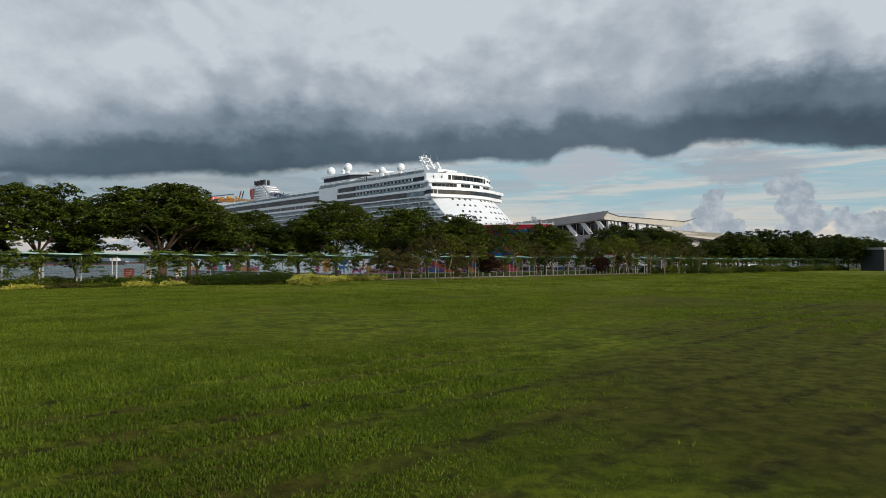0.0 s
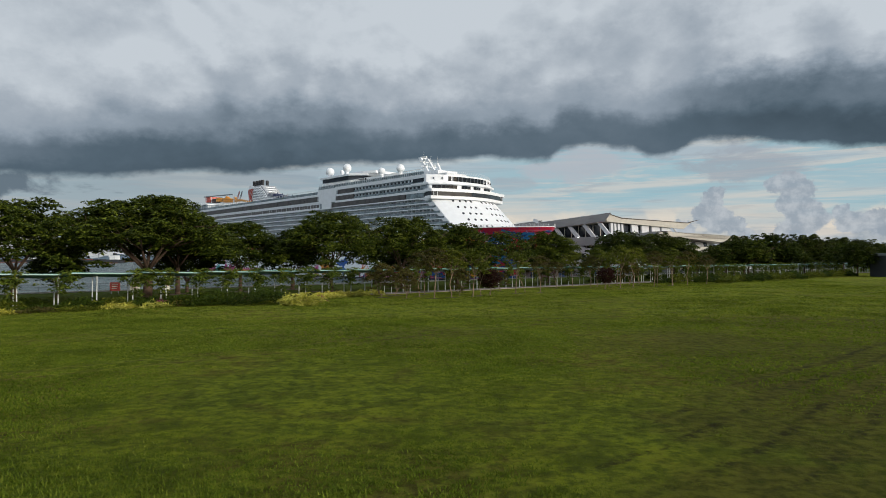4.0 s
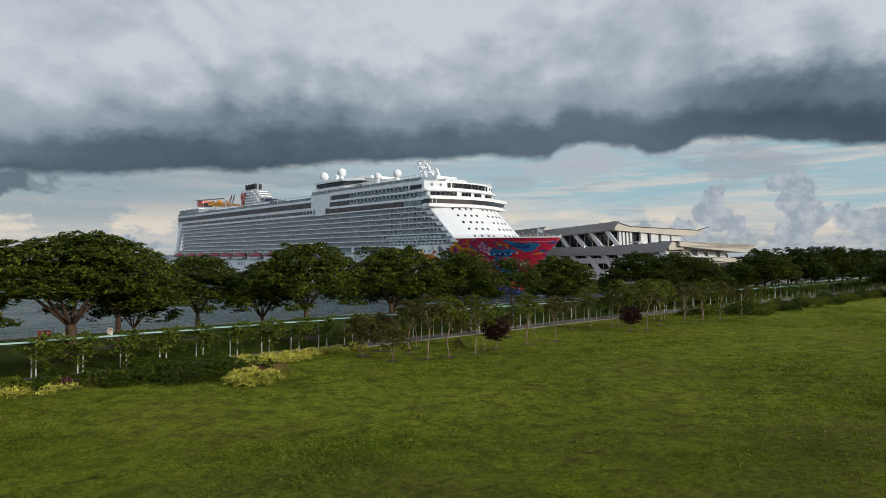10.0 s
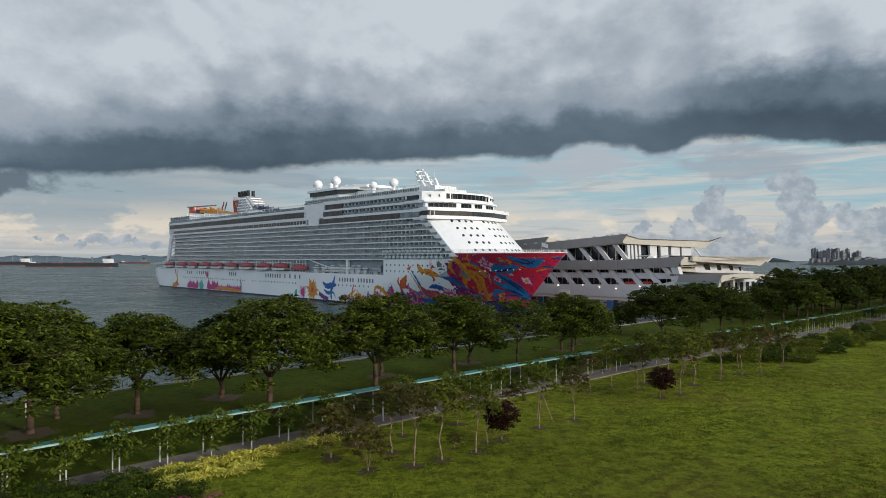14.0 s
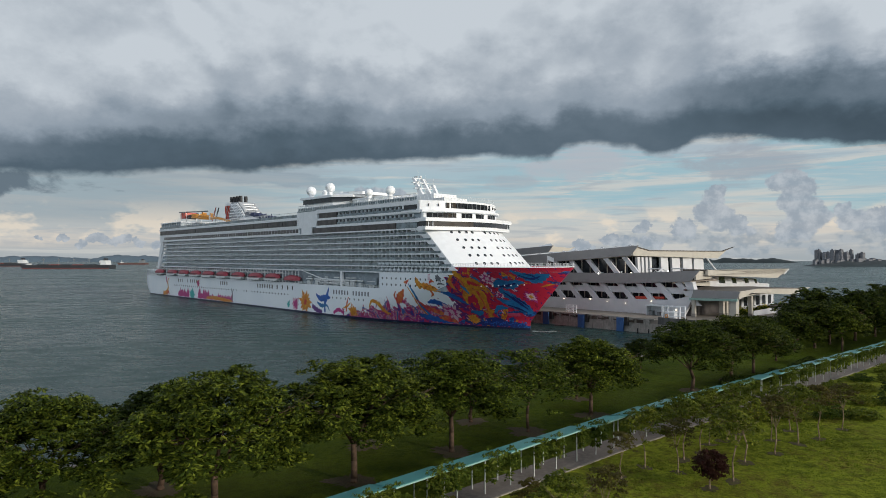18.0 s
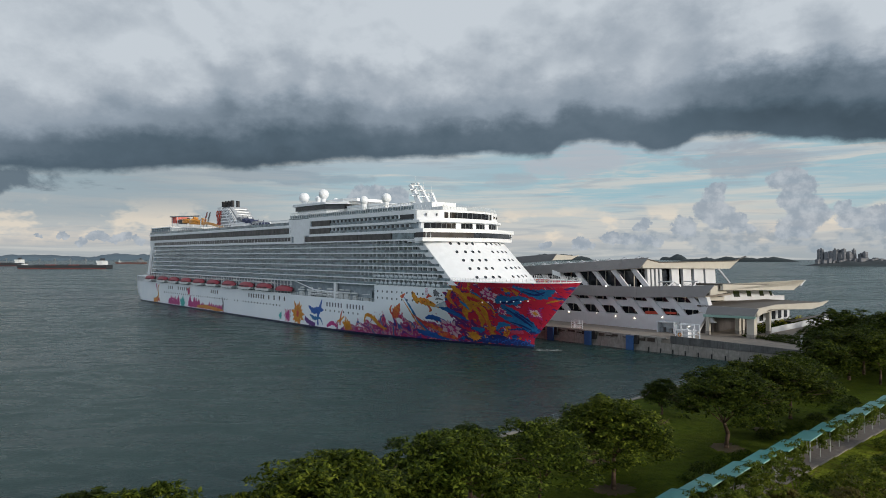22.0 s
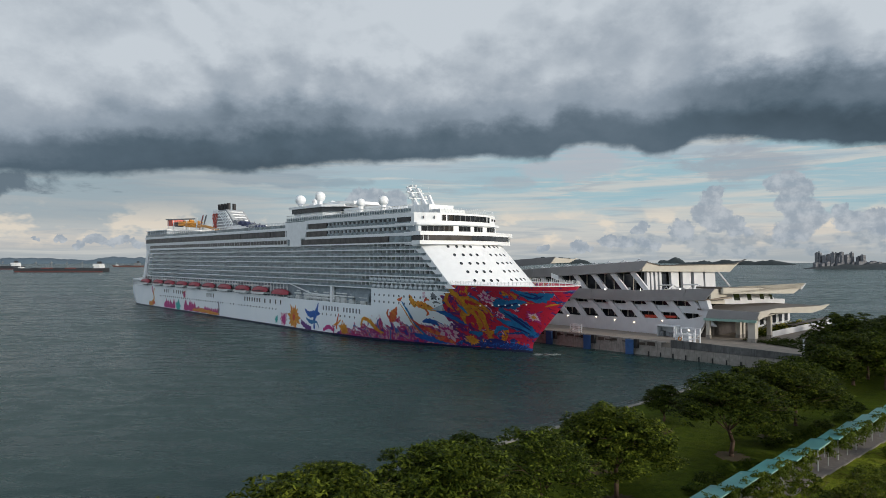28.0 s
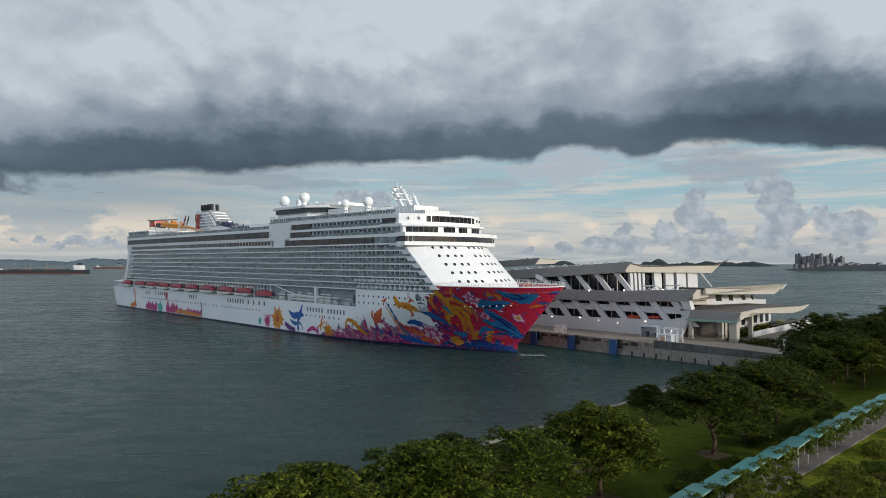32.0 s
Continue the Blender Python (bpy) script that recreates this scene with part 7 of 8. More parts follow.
FAR = [make_tree(11, 9.5, 6.9, 3.4, 0.22, "broad green tree with a rounded crown on the lawn", leaf="leaf_deep", clumps=680, per=12, size=0.55, low=1.5),
       make_tree(12, 10.1, 7.6, 3.3, 0.25, "spreading green tree with a layered crown on the lawn", leaf="leaf_deep", clumps=740, per=12, size=0.55, low=1.6),
       make_tree(13, 8.8, 5.6, 3.4, 0.17, "slim-stemmed tree with an open crown on the lawn", clumps=420, fill=3),
       make_tree(14, 8.4, 5.4, 1.8, 0.24, "dense dark round-crowned tree on the lawn", "leaf_dark", clumps=500, per=13, size=0.5, dome=1.0, low=1.2)]
TREES = [make_tree(11, 9.5, 6.9, 3.4, 0.22, "broad green tree with a rounded crown on the lawn", per=19, size=0.36, clumps=1200, low=2.1),
         make_tree(12, 10.1, 7.6, 3.3, 0.25, "spreading green tree with a layered crown on the lawn", per=19, size=0.36, clumps=1400, low=2.3),
         make_tree(13, 8.8, 5.6, 3.6, 0.15, "slim-stemmed tree with an open crown on the lawn", clumps=520, per=18, size=0.34, fill=3),
         make_tree(14, 8.4, 5.4, 1.8, 0.24, "dense dark round-crowned tree on the lawn", "leaf_dark", clumps=820, per=19, size=0.36, dome=1.0, low=1.2),
         make_tree(15, 10.1, 8.0, 3.3, 0.24, "wide dark green tree with a layered crown on the lawn", "leaf_deep", per=19, size=0.36, clumps=1300, low=2.6)]
# along the shore walk (a), towards the water (b), kind, size, turn
ROW = [(-36, 83, 1, 1.0, 20), (-22, 82, 1, 1.05, 130), (-9, 84, 0, 1.1, 230), (3, 82.5, 1, 1.0, 60), (16.0, 82.2, 1, 1.0, 310), (10, 91, 3, 1.0, 0), (35.5, 89.5, 1, 1.04, 40), (38.5, 94.0, 3, 0.8, 15), (44.7, 90.5, 1, 0.9, 90),
       (54.6, 82.4, 1, 1.04, 200), (54.0, 92.2, 3, 1.0, 150), (67.5, 82.2, 1, 1.02, 160), (75, 91, 3, 0.9, 70), (80.3, 82.9, 0, 1.04, 110), (90.5, 90.2, 3, 0.85, 220), (92.2, 82.5, 2, 1.0, 300),
       (104.4, 82.2, 0, 0.97, 20), (111.0, 89.2, 3, 0.8, 140), (119, 92, 3, 0.6, 30), (128.6, 80.6, 4, 0.97, 250), (139.0, 95.5, 3, 0.62, 100), (141.5, 80.2, 4, 0.97, 10), (151.0, 80.5, 0, 0.95, 75), (178.0, 90.0, 3, 0.75, 40), (185.0, 85.5, 0, 0.84, 300), (168.0, 83.0, 3, 0.7, 130), (193.6, 84.2, 1, 0.95, 210), (193.0, 78.6, 2, 1.05, 15), (203.0, 84, 1, 1.05, 140), (206, 92, 3, 1.15, 100), (215, 82, 0, 1.15, 60),
       (219, 92, 1, 1.05, 280), (228, 81, 1, 1.1, 30), (232, 90, 0, 1.15, 170), (241, 81, 1, 1.1, 90), (250, 89, 1, 1.05, 220), (258, 82, 0, 1.15, 10), (270, 88, 1, 1.1, 120), (282, 83, 1, 1.1, 70), (296, 87, 0, 1.2, 200), (312, 82, 1, 1.15, 300)]
for a, b, kind, size, turn in ROW:
    p = park(a, b)
    size *= (1.0 + 0.14 * math.sin(a * 1.7)) if a > 200 else 1.05
    copy_thing((TREES if -30 < a < 155 else FAR)[kind], Matrix.LocRotScale(p, Euler((0, 0, radians(turn))), None)).scale = (size * 1.12, size * 1.12, size)
M["litter"] = material("fallen_leaves", (0.072, 0.048, 0.022), 0.95, spread=0.4, grain=5.0, patch=0.8, bump=0.03, second=(0.06, 0.055, 0.015))
for k, (a, b, kind, size, turn) in enumerate(ROW):
    if 30 < a < 150 and b < 93:
        bm = bmesh.new()
        rim = []
        for n in range(64):
            t = 2 * math.pi * n / 64
            r = 1.8 * size * (1 + 0.45 * noise.noise((math.cos(t) * 1.4, math.sin(t) * 1.4, k)) + 0.5 * noise.noise((math.cos(t) * 7, math.sin(t) * 7, k)))
            rim.append((r * 1.3 * math.cos(t), r * math.sin(t)))
        prism(bm, rim, -0.1, 0.014, "z")
        litter = new("leaf_litter", mesh_of("leaf_litter", bm, M["litter"]))
        litter.matrix_basis = Matrix.Translation(park(a, b)) @ Matrix.Rotation(radians(turn), 4, "Z")
        tagged(litter, "brown fallen leaves on bare earth under a tree", "leaf litter", "leaf litter under the trees")
for k, (a, size) in enumerate(((-26, 0.9), (-3, 0.85), (22, 0.8), (212, 1.0), (224, 1.0), (240, 1.0), (256, 1.0))):
    copy_thing(FAR[3], Matrix.LocRotScale(park(a, 93.5 + 2.0 * math.sin(k * 2.3)), Euler((0, 0, k * 1.1)), None)).scale = (size,) * 3
p = park(29.2, 82.2)
copy_thing(BIG, Matrix.LocRotScale(p, Euler((0, 0, 2.0)), None)).scale = (1.24, 1.24, 1.0)
# second, inland belt beyond the end of the lawn
for k in range(14):
    a, b = 205 + 9.5 * k, 56 + 6 * math.sin(k * 1.7)
    copy_thing(FAR[(k * 2) % 4], Matrix.LocRotScale(park(a, b), Euler((0, 0, k * 1.3)), None)).scale = (0.95 + 0.1 * math.sin(k * 2.2),) * 3
for ob in [BIG, *TREES, *FAR]:
    for o in (*ob.children_recursive, ob):
        bpy.data.objects.remove(o)

# young trees on the near side of the path
def make_sapling(seed, height, spread, leaf, label, bark="bark_pale", clumps=60, per=14, size=0.24, fork=None, r=0.06, low=None, dome=1.15, name="young_tree", ball_crown=False):
    tree = thing(name, pose(0, 0, -60), label, "tree", "young trees by the path")
    tr, ends = limbs("trunk", seed, height, spread, fork or height * 0.5, r, M[bark], arms=6, lean=0.15)
    part("trunk", tr, None, tree)
    pts, rad, inner = crown_points(seed, height, spread, low or height * 0.40, clumps, dome, 7)
    if ball_crown:
        rng = np.random.default_rng(seed)
        out = rng.normal(size=(clumps, 3))
        out *= (rng.uniform(0.3, 1.0, clumps) ** 0.5 / np.linalg.norm(out, axis=1))[:, None]
        pts = out * np.array([spread, spread, (height - low) * 0.5]) + np.array([0.1, 0, (height + low) * 0.5])
        rad = np.full(clumps, 1.2)
    part("crown", leaf_cloud("crown", pts, rad * spread * 0.2, per, size, M[leaf], seed), None, tree)
    bm = bmesh.new()
    rim = []
    for n in range(40):
        t = 2 * math.pi * n / 40
        r = 0.55 * (1 + 0.55 * noise.noise((math.cos(t) * 1.6, math.sin(t) * 1.6, seed)) + 0.5 * noise.noise((math.cos(t) * 6, math.sin(t) * 6, seed)))
        rim.append((r * 1.4 * math.cos(t), r * math.sin(t)))
    prism(bm, rim, -0.2, 0.012, "z")
    part("earth_patch", bm, M["soil"], tree)
    return tree


SAP = [make_sapling(21, 5.4, 2.0, "leaf_brown", "young tree with a thin pale stem and sparse brown leaves", clumps=110, size=0.26, fork=2.5),
       make_sapling(22, 5.2, 2.1, "leaf_young", "young tree with a thin stem and light green leaves", clumps=150, size=0.27),
       make_sapling(23, 3.0, 1.35, "leaf_purple", "small round tree with dark red leaves", clumps=240, fork=1.0, low=0.8, per=16, dome=1.6, ball_crown=True),
       make_sapling(24, 3.0, 1.6, "leaf_brown", "low twiggy brown shrub tree", clumps=130, fork=0.5, low=0.3, r=0.04, size=0.26),
       make_sapling(25, 5.6, 2.4, "leaf_young", "young tree with a dense olive-green crown", clumps=170, size=0.3)]
YOUNG = [(-4.0, 80.9, 0, 1.0), (-2.0, 82.3, 1, 1.0), (-7.2, 79.6, 3, 1.0), (-9.2, 86.0, 3, 1.15), (-5.7, 89.0, 4, 0.8), (-1.1, 85.3, 3, 0.4), (-1.0, 93, 3, 1.0), (1.6, 87.0, 1, 0.7), (2.8, 88.0, 2, 1.0),
         (6.4, 92.0, 1, 0.95), (10.0, 95.0, 0, 0.85), (23.9, 107.3, 4, 1.05), (21.1, 105.4, 2, 1.0), (19.7, 109.6, 0, 0.85), (27.3, 113.0, 1, 1.1), (31.6, 116.0, 0, 1.0), (35.7, 119.5, 4, 1.0), (39.1, 121.7, 0, 1.0),
         (26.0, 119.0, 4, 0.95), (31.0, 123.5, 1, 1.0), (24, 116, 4, 0.9), (28.5, 120.5, 3, 1.3), (4.7, 99.2, 3, 0.8), (14.0, 108.0, 0, 0.7), (44, 126, 0, 0.9), (-10.5, 82.5, 3, 1.2), (-6.0, 84.0, 0, 0.9), (0.6, 84.4, 1, 1.0), (17.0, 111.0, 4, 0.9), (21.5, 113.5, 4, 1.0), (33.5, 121.0, 4, 0.9), (37.5, 125.0, 1, 0.9)]
for k, (x, y, kind, size) in enumerate(YOUNG):
    copy_thing(SAP[kind], Matrix.LocRotScale((x, y, 0), Euler((0, 0, k * 2.1)), None)).scale = (size * 1.12,) * 3
for ob in SAP:
    for o in (*ob.children_recursive, ob):
        bpy.data.objects.remove(o)
prop = thing("wooden_props", pose(7.2, 95.2, 0), "pale leaning timber props of a young tree", "stake")
for dx in (0.75, -0.6):
    bm = bmesh.new()
    tube(bm, (dx, -dx * 0.5, 0), (dx * 0.1 - 0.3, 0.2, 2.6), 0.05, 0.05)
    part("stake", bm, M["bark_pale"], prop)

# creepers round the posts and over the edge of the covered walk
CREEPER = []
for i in range(5):
    rng = np.random.default_rng(60 + i)
    pts = np.concatenate([np.stack([rng.normal(0, 0.46, 50), rng.normal(-0.12, 0.40, 50), rng.normal(2.40, 0.45, 50)], 1),
                          np.stack([rng.normal(0.1, 0.35, 9), rng.normal(-0.1, 0.3, 9), np.full(9, 3.1) + rng.uniform(0, 0.3, 9)], 1),
                          np.stack([rng.normal(0, 0.14, 10), rng.normal(0, 0.14, 10), rng.uniform(0.6, 2.9, 10)], 1)])
    CREEPER.append(leaf_cloud("creeper_leaves", pts, np.full(len(pts), 0.36), 13, 0.26, M["leaf_vine"], 60 + i, flat=0.9, droop=0.7))
for k in range(-29, 70):
    if (k * 7) % 11 != 2:
        one = new("creeper", CREEPER[k % 5])
        a = 40.9 + POST_STEP * k + 0.5 * math.sin(k * 3.3)
        p = park(a, 71.75 + walk_bend(a))
        size = (0.9 if k > 2 else 1.25) + 0.5 * ((k * 13) % 7) / 7
        one.matrix_basis = Matrix.LocRotScale(p, Euler((0, 0, radians(45) + 0.2 * math.sin(k))), Vector((size * 1.1, size, 0.94 + 0.06 * size)))
        tagged(one, "green climbing plant on a walkway post", "climber", "climbers on the walkway")


# shrubs
def shrub(x, y, rx, ry, h, leaf, label, seed, turn=0.0, size=0.2, per=12, name="shrub", slim=0.5, group=""):
    rng = np.random.default_rng(seed)
    n = max(14, int(34 * rx * ry))
    t, r = rng.uniform(0, 2 * math.pi, n), np.sqrt(rng.uniform(0, 1, n))
    pts = np.stack([rx * r * np.cos(t), ry * r * np.sin(t), h * (1 - 0.5 * r ** 2) * rng.uniform(0.15, 0.95, n)], 1)
    ob = new(name, leaf_cloud(name, pts, np.full(n, 0.4), per, size, M[leaf], seed, slim=slim))
    ob.matrix_basis = pose(x, y, 0, 0, 0, turn)
    return tagged(ob, label, "shrub", group)


shrub(-16.6, 68.6, 2.1, 1.5, 1.25, "leaf_yellow", "bright yellow long-leaved shrub at the lawn's edge", 1, 20, 0.55, 26, "yellow_shrub", 0.16)
for k, (a, b, rx) in enumerate(((40.5, 70.0, 1.7), (43.0, 69.9, 1.7), (45.5, 69.9, 1.7), (48.0, 69.8, 1.7), (50.5, 69.9, 1.7), (53.0, 70.0, 1.4), (39.5, 67.8, 1.5), (42.0, 67.6, 1.5), (44.5, 67.4, 1.4))):
    p = park(a, b)
    shrub(p.x, p.y, rx, 0.9, 0.75, "leaf_yellow", "low yellow border plants beside the path", 10 + k, 45, 0.42, 17, "yellow_border", 0.20, "yellow border")
for k in range(4):
    p = park(19.0 + 3.3 * k, 69.2)
    shrub(p.x, p.y, 1.8, 1.0, 0.6, "leaf_yellow", "low yellow and green border plants", 30 + k, 45, 0.35, 8, "yellow_border", 0.2, "yellow border")
for k, (x, y, rx, ry, h, leaf) in enumerate(((-21.0, 70.8, 2.4, 1.8, 1.7, "leaf_shrub"), (-24.5, 70.0, 2.4, 1.8, 1.5, "leaf_shrub"), (-25.5, 67.6, 2.0, 1.2, 1.1, "leaf_shrub"), (-22.0, 68.2, 2.0, 1.2, 1.1, "leaf_dark"), (-22.4, 74.2, 2.2, 1.8, 1.8, "leaf_shrub"), (-27.0, 73.0, 2.2, 1.6, 1.4, "leaf_shrub"), (-18.4, 73.6, 1.8, 1.4, 1.3, "leaf_dark"),
                                             (-31.5, 67.5, 2.8, 1.4, 0.9, "leaf_shrub"), (-36.5, 66.0, 2.6, 1.4, 0.9, "leaf_shrub"), (-42, 63.5, 3.0, 1.5, 1.0, "leaf_shrub"), (-26.5, 68.0, 2.0, 1.0, 0.8, "leaf_dark"))):
    shrub(x, y, rx, ry, h, leaf, "dense green shrub in the border by the path", 50 + k, 40, 0.2, 20, "green_shrub", 0.5, "border shrubs")
for k in range(11):
    p = park(10.0 + 3.0 * k, 68.9 + 0.7 * math.sin(k * 1.9))
    shrub(p.x, p.y, 2.0, 1.2, 1.0 + 0.35 * math.sin(k * 2.3), ("leaf_shrub", "leaf_lime", "leaf_shrub")[k % 3], "leafy green border plants beside the path", 200 + k, 45, 0.26, 18, "green_shrub", 0.5, "border shrubs")
for k in range(9):
    p = park(12.0 + 3.2 * k, 67.2 + 0.4 * math.sin(k * 2.9))
    shrub(p.x, p.y, 1.7, 0.8, 0.55, ("leaf_yellow", "leaf_brown", "leaf_lime", "leaf_yellow")[k % 4], "low mixed border plants along the lawn", 220 + k, 45, 0.34, 10, "border_plant", 0.25, "border plants")
for k, (x, y) in enumerate(((-22.3, 69.4), (-17.5, 72.0), (-16.0, 72.8), (-30, 66.0))):
    shrub(x, y, 0.9, 0.6, 0.9, "leaf_pink", "pink flowering shrub in the border", 70 + k, 30, 0.15, 10, "pink_shrub")
for k in range(30):
    p = park(119 + 3.1 * k, 66.6 + walk_bend(119 + 3.1 * k) - 2.3 * (k % 4) + 0.8 * math.sin(k * 1.7))
    kind = ("leaf_shrub", "leaf_lime", "leaf_shrub", "leaf_lime", "leaf_young")[k % 5]
    shrub(p.x, p.y, 2.3 + 0.5 * math.sin(k), 1.7, 1.3 + 0.7 * abs(math.sin(k * 2.1)), kind, "thick green shrub bed beside the path", 80 + k, 45, 0.3, 14, "green_shrub", 0.5, "shrub beds")
# planted court by the terminal
for k in range(16):
    p = QUAY @ Vector((29.0 - 1.6 * (k % 3), 57 + 3.2 * k, 0))
    shrub(p.x, p.y, 2.2, 2.0, 2.6 + 0.9 * (k % 2), "leaf_yellow" if k % 3 == 1 else "leaf_shrub", "green and yellow court shrub by the terminal", 110 + k, 0, 0.45, 8, "court_shrub", 0.5, "court shrubs")
for k in range(11):
    p = QUAY @ Vector((31.0 + 2.0 * k, 44.5 - 0.85 * k, 0))
    shrub(p.x, p.y, 1.6, 1.2, 1.5, "leaf_dark", "clipped dark hedge on the quay", 130 + k, 0, 0.28, 14, "quay_hedge", 0.5, "quay hedge")
for k in range(6):
    p = QUAY @ Vector((38.0 + 2.6 * k, 47.0 + 1.2 * (k % 3), 0))
    shrub(p.x, p.y, 2.0, 1.6, 1.7, "leaf_shrub", "loose green shrub behind the hedge", 150 + k, 0, 0.35, 10, "court_shrub", 0.5, "court shrubs")
# shrub clumps between the walk and the trees
for k, (a, b, rx, h) in enumerate(((116.9, 78.2, 2.2, 1.2), (120.9, 77.4, 2.0, 1.4), (125.0, 76.8, 1.8, 1.3), (137.3, 78.6, 2.2, 1.8), (140.5, 77.4, 2.0, 1.5), (146, 76.6, 2.2, 1.6), (152, 77.0, 2.0, 1.5), (113.0, 77.6, 1.8, 0.9), (160, 76.5, 2.4, 1.8), (168, 77, 2.4, 1.7))):
    p = park(a, b)
    shrub(p.x, p.y, rx, 1.3, h, "leaf_shrub" if k % 3 else "leaf_dark", "loose green shrub on the lawn beside the walkway", 170 + k, 45, 0.3, 14, "green_shrub", 0.5, "lawn shrubs")

# grass tufts: fine near the start of the lawn, coarser clumps further on
def grass(name, tx, ty, blades, low, high, width, label, seed, mat="grass_blade"):
    rng = np.random.default_rng(seed)
    c, d = math.cos(radians(43)), math.sin(radians(43))
    px, py = tx * c + ty * d, ty * c - tx * d
    line = py + 0.55 * np.sin(0.13 * px) + 0.25 * np.sin(0.37 * px + 1.0)
    clear = np.min(np.abs(line[:, None] - np.array(RUTS)[None]), axis=1) > 0.30
    keep = ((ty - tx) * C < 68.5) & (clear | (rng.uniform(0, 1, len(tx)) < 0.12))
    for cx, cy, rx, ry in BROWN_AREAS:
        inside = ((tx - cx) / rx) ** 2 + ((ty - cy) / ry) ** 2 + rng.normal(0, 0.25, len(tx)) < 0.9
        keep &= ~inside | (rng.uniform(0, 1, len(tx)) < 0.4)
    tx, ty = tx[keep], ty[keep]
    long_grass = np.array([noise.noise((x * 0.09, y * 0.09, 2.0)) + 0.6 * noise.noise((x * 0.5, y * 0.5, 7.0)) for x, y in zip(tx, ty)])
    keep = rng.uniform(-1.6, 0.2, len(tx)) < long_grass
    tx, ty, long_grass = tx[keep], ty[keep], long_grass[keep]
    n = len(tx)
    bx = np.repeat(tx, blades) + rng.normal(0, width * 4, n * blades)
    by = np.repeat(ty, blades) + rng.normal(0, width * 4, n * blades)
    hgt = np.repeat(low + (high - low) * np.clip(long_grass + 0.25, 0, 1), blades) * rng.uniform(0.6, 1.5, n * blades)
    tilt, ang = rng.uniform(0.5, 1.7, n * blades), rng.uniform(0, 2 * math.pi, n * blades)
    wid = width + 0.0006 * np.clip(by, 0, 60)
    dx, dy = np.cos(ang), np.sin(ang)
    root = np.stack([bx, by, np.full_like(bx, -0.02)], 1)
    left_ = root + np.stack([-dy * wid, dx * wid, 0 * wid], 1)
    right_ = root - np.stack([-dy * wid, dx * wid, 0 * wid], 1)
    tips = root + np.stack([dx * hgt * tilt, dy * hgt * tilt, hgt + 0.03], 1)
    verts = np.stack([left_, right_, tips], 1).reshape(-1, 3)
    k = np.arange(n * blades)[:, None] * 3
    me = soup(name, verts, np.concatenate([k, k + 1, k + 2], 1), M[mat])
    tagged(new(name, me), label, "grass", kind="stuff")


rng = np.random.default_rng(5)
n = 230000
ty = 3.0 + 50 * rng.uniform(0, 1, n) ** 1.5
tx = rng.uniform(-1, 1, n) * (4 + 0.78 * ty) - 0.035 * ty
grass("grass_tufts", tx, ty, 4, 0.018, 0.045, 0.008, "short uneven green grass blades on the lawn", 6, "grass_fine")
n = 60000
ty = 11 + 44 * rng.uniform(0, 1, n) ** 1.2
tx = rng.uniform(-1, 1, n) * (4 + 0.78 * ty) - 0.035 * ty
grass("middle_grass", tx, ty, 4, 0.035, 0.075, 0.013, "uneven grass tufts on the middle lawn", 9, "grass_fine")
n = 150000
ty = 8 + 142 * rng.uniform(0, 1, n)
tx = rng.uniform(-45, 75, n)
fade = np.array([noise.noise((x * 0.12, y * 0.12, 4.0)) + 0.5 * noise.noise((x * 0.7, y * 0.7, 9.0)) for x, y in zip(tx, ty)])
keep = rng.uniform(0, 1, n) < np.clip((ty - 12) / 58 + 0.35 * fade, 0.0, 0.85)
grass("coarse_grass", tx[keep], ty[keep], 4, 0.04, 0.12, 0.020, "coarse grass clumps on the far lawn", 7)

# ---------------------------------------------------------------- notices by the water
for x, y, w, mat, label in ((-47.6, 90.2, 1.3, "red_sign", "red notice board on the sea wall"), (-45.6, 91.6, 1.3, "pale_sign", "pale notice board on the sea wall"), (-42.2, 94.0, 0.6, "pale_sign", "narrow pale notice board")):
    board = thing("notice_board", pose(x, y, 0, 0, 0, 45), label, "sign")
    bm = bmesh.new()
    box(bm, -w / 2, w / 2, -0.04, 0.04, 0.35, 1.5)
    part("board", bm, M[mat], board)
    for dx in (-w * 0.35, w * 0.35):
        bm = bmesh.new()
        box(bm, dx - 0.04, dx + 0.04, 0.04, 0.12, 0, 1.5)
        part("board_post", bm, M["steel"], board)
    for k in range(3):
        bm = bmesh.new()
        box(bm, -w * 0.32, w * 0.30 - 0.1 * k, -0.055, -0.04, 1.2 - 0.28 * k, 1.3 - 0.28 * k)
        part("lettering_bar", bm, M["pale_sign" if mat == "red_sign" else "paint_red"], board)

# ---------------------------------------------------------------- foam on the water
M["foam"] = material("white_foam", (0.42, 0.46, 0.46), 0.9, spread=0.3, grain=3.0)


def foam(name, x, y, length, width, turn, count, seed, label):
    """Broken flecks of foam lying on the water."""
    rng = random.Random(seed)
    bm = bmesh.new()
    for _ in range(count):
        cx, cy = rng.uniform(-0.5, 0.5) * length, rng.gauss(0, 0.28) * width
        r = rng.uniform(0.15, 0.5) * min(1.0, width)
        pts = [(cx + r * 2.2 * rng.uniform(0.6, 1.2) * math.cos(t), cy + r * 0.6 * rng.uniform(0.6, 1.2) * math.sin(t)) for t in (2 * math.pi * j / 7 for j in range(7))]
        prism(bm, pts, -0.04, 0.03, "z")
    ob = new(name, mesh_of(name, bm, M["foam"]))
    ob.matrix_basis = pose(x, y, WATER_Z, 0, 0, turn)
    tagged(ob, label, "foam", kind="stuff")


at = SHIP @ Vector((-12.5, 1.0, 0))
foam("bow_foam", at.x, at.y, 7.0, 2.6, -5, 70, 3, "white water splashing beside the bow")
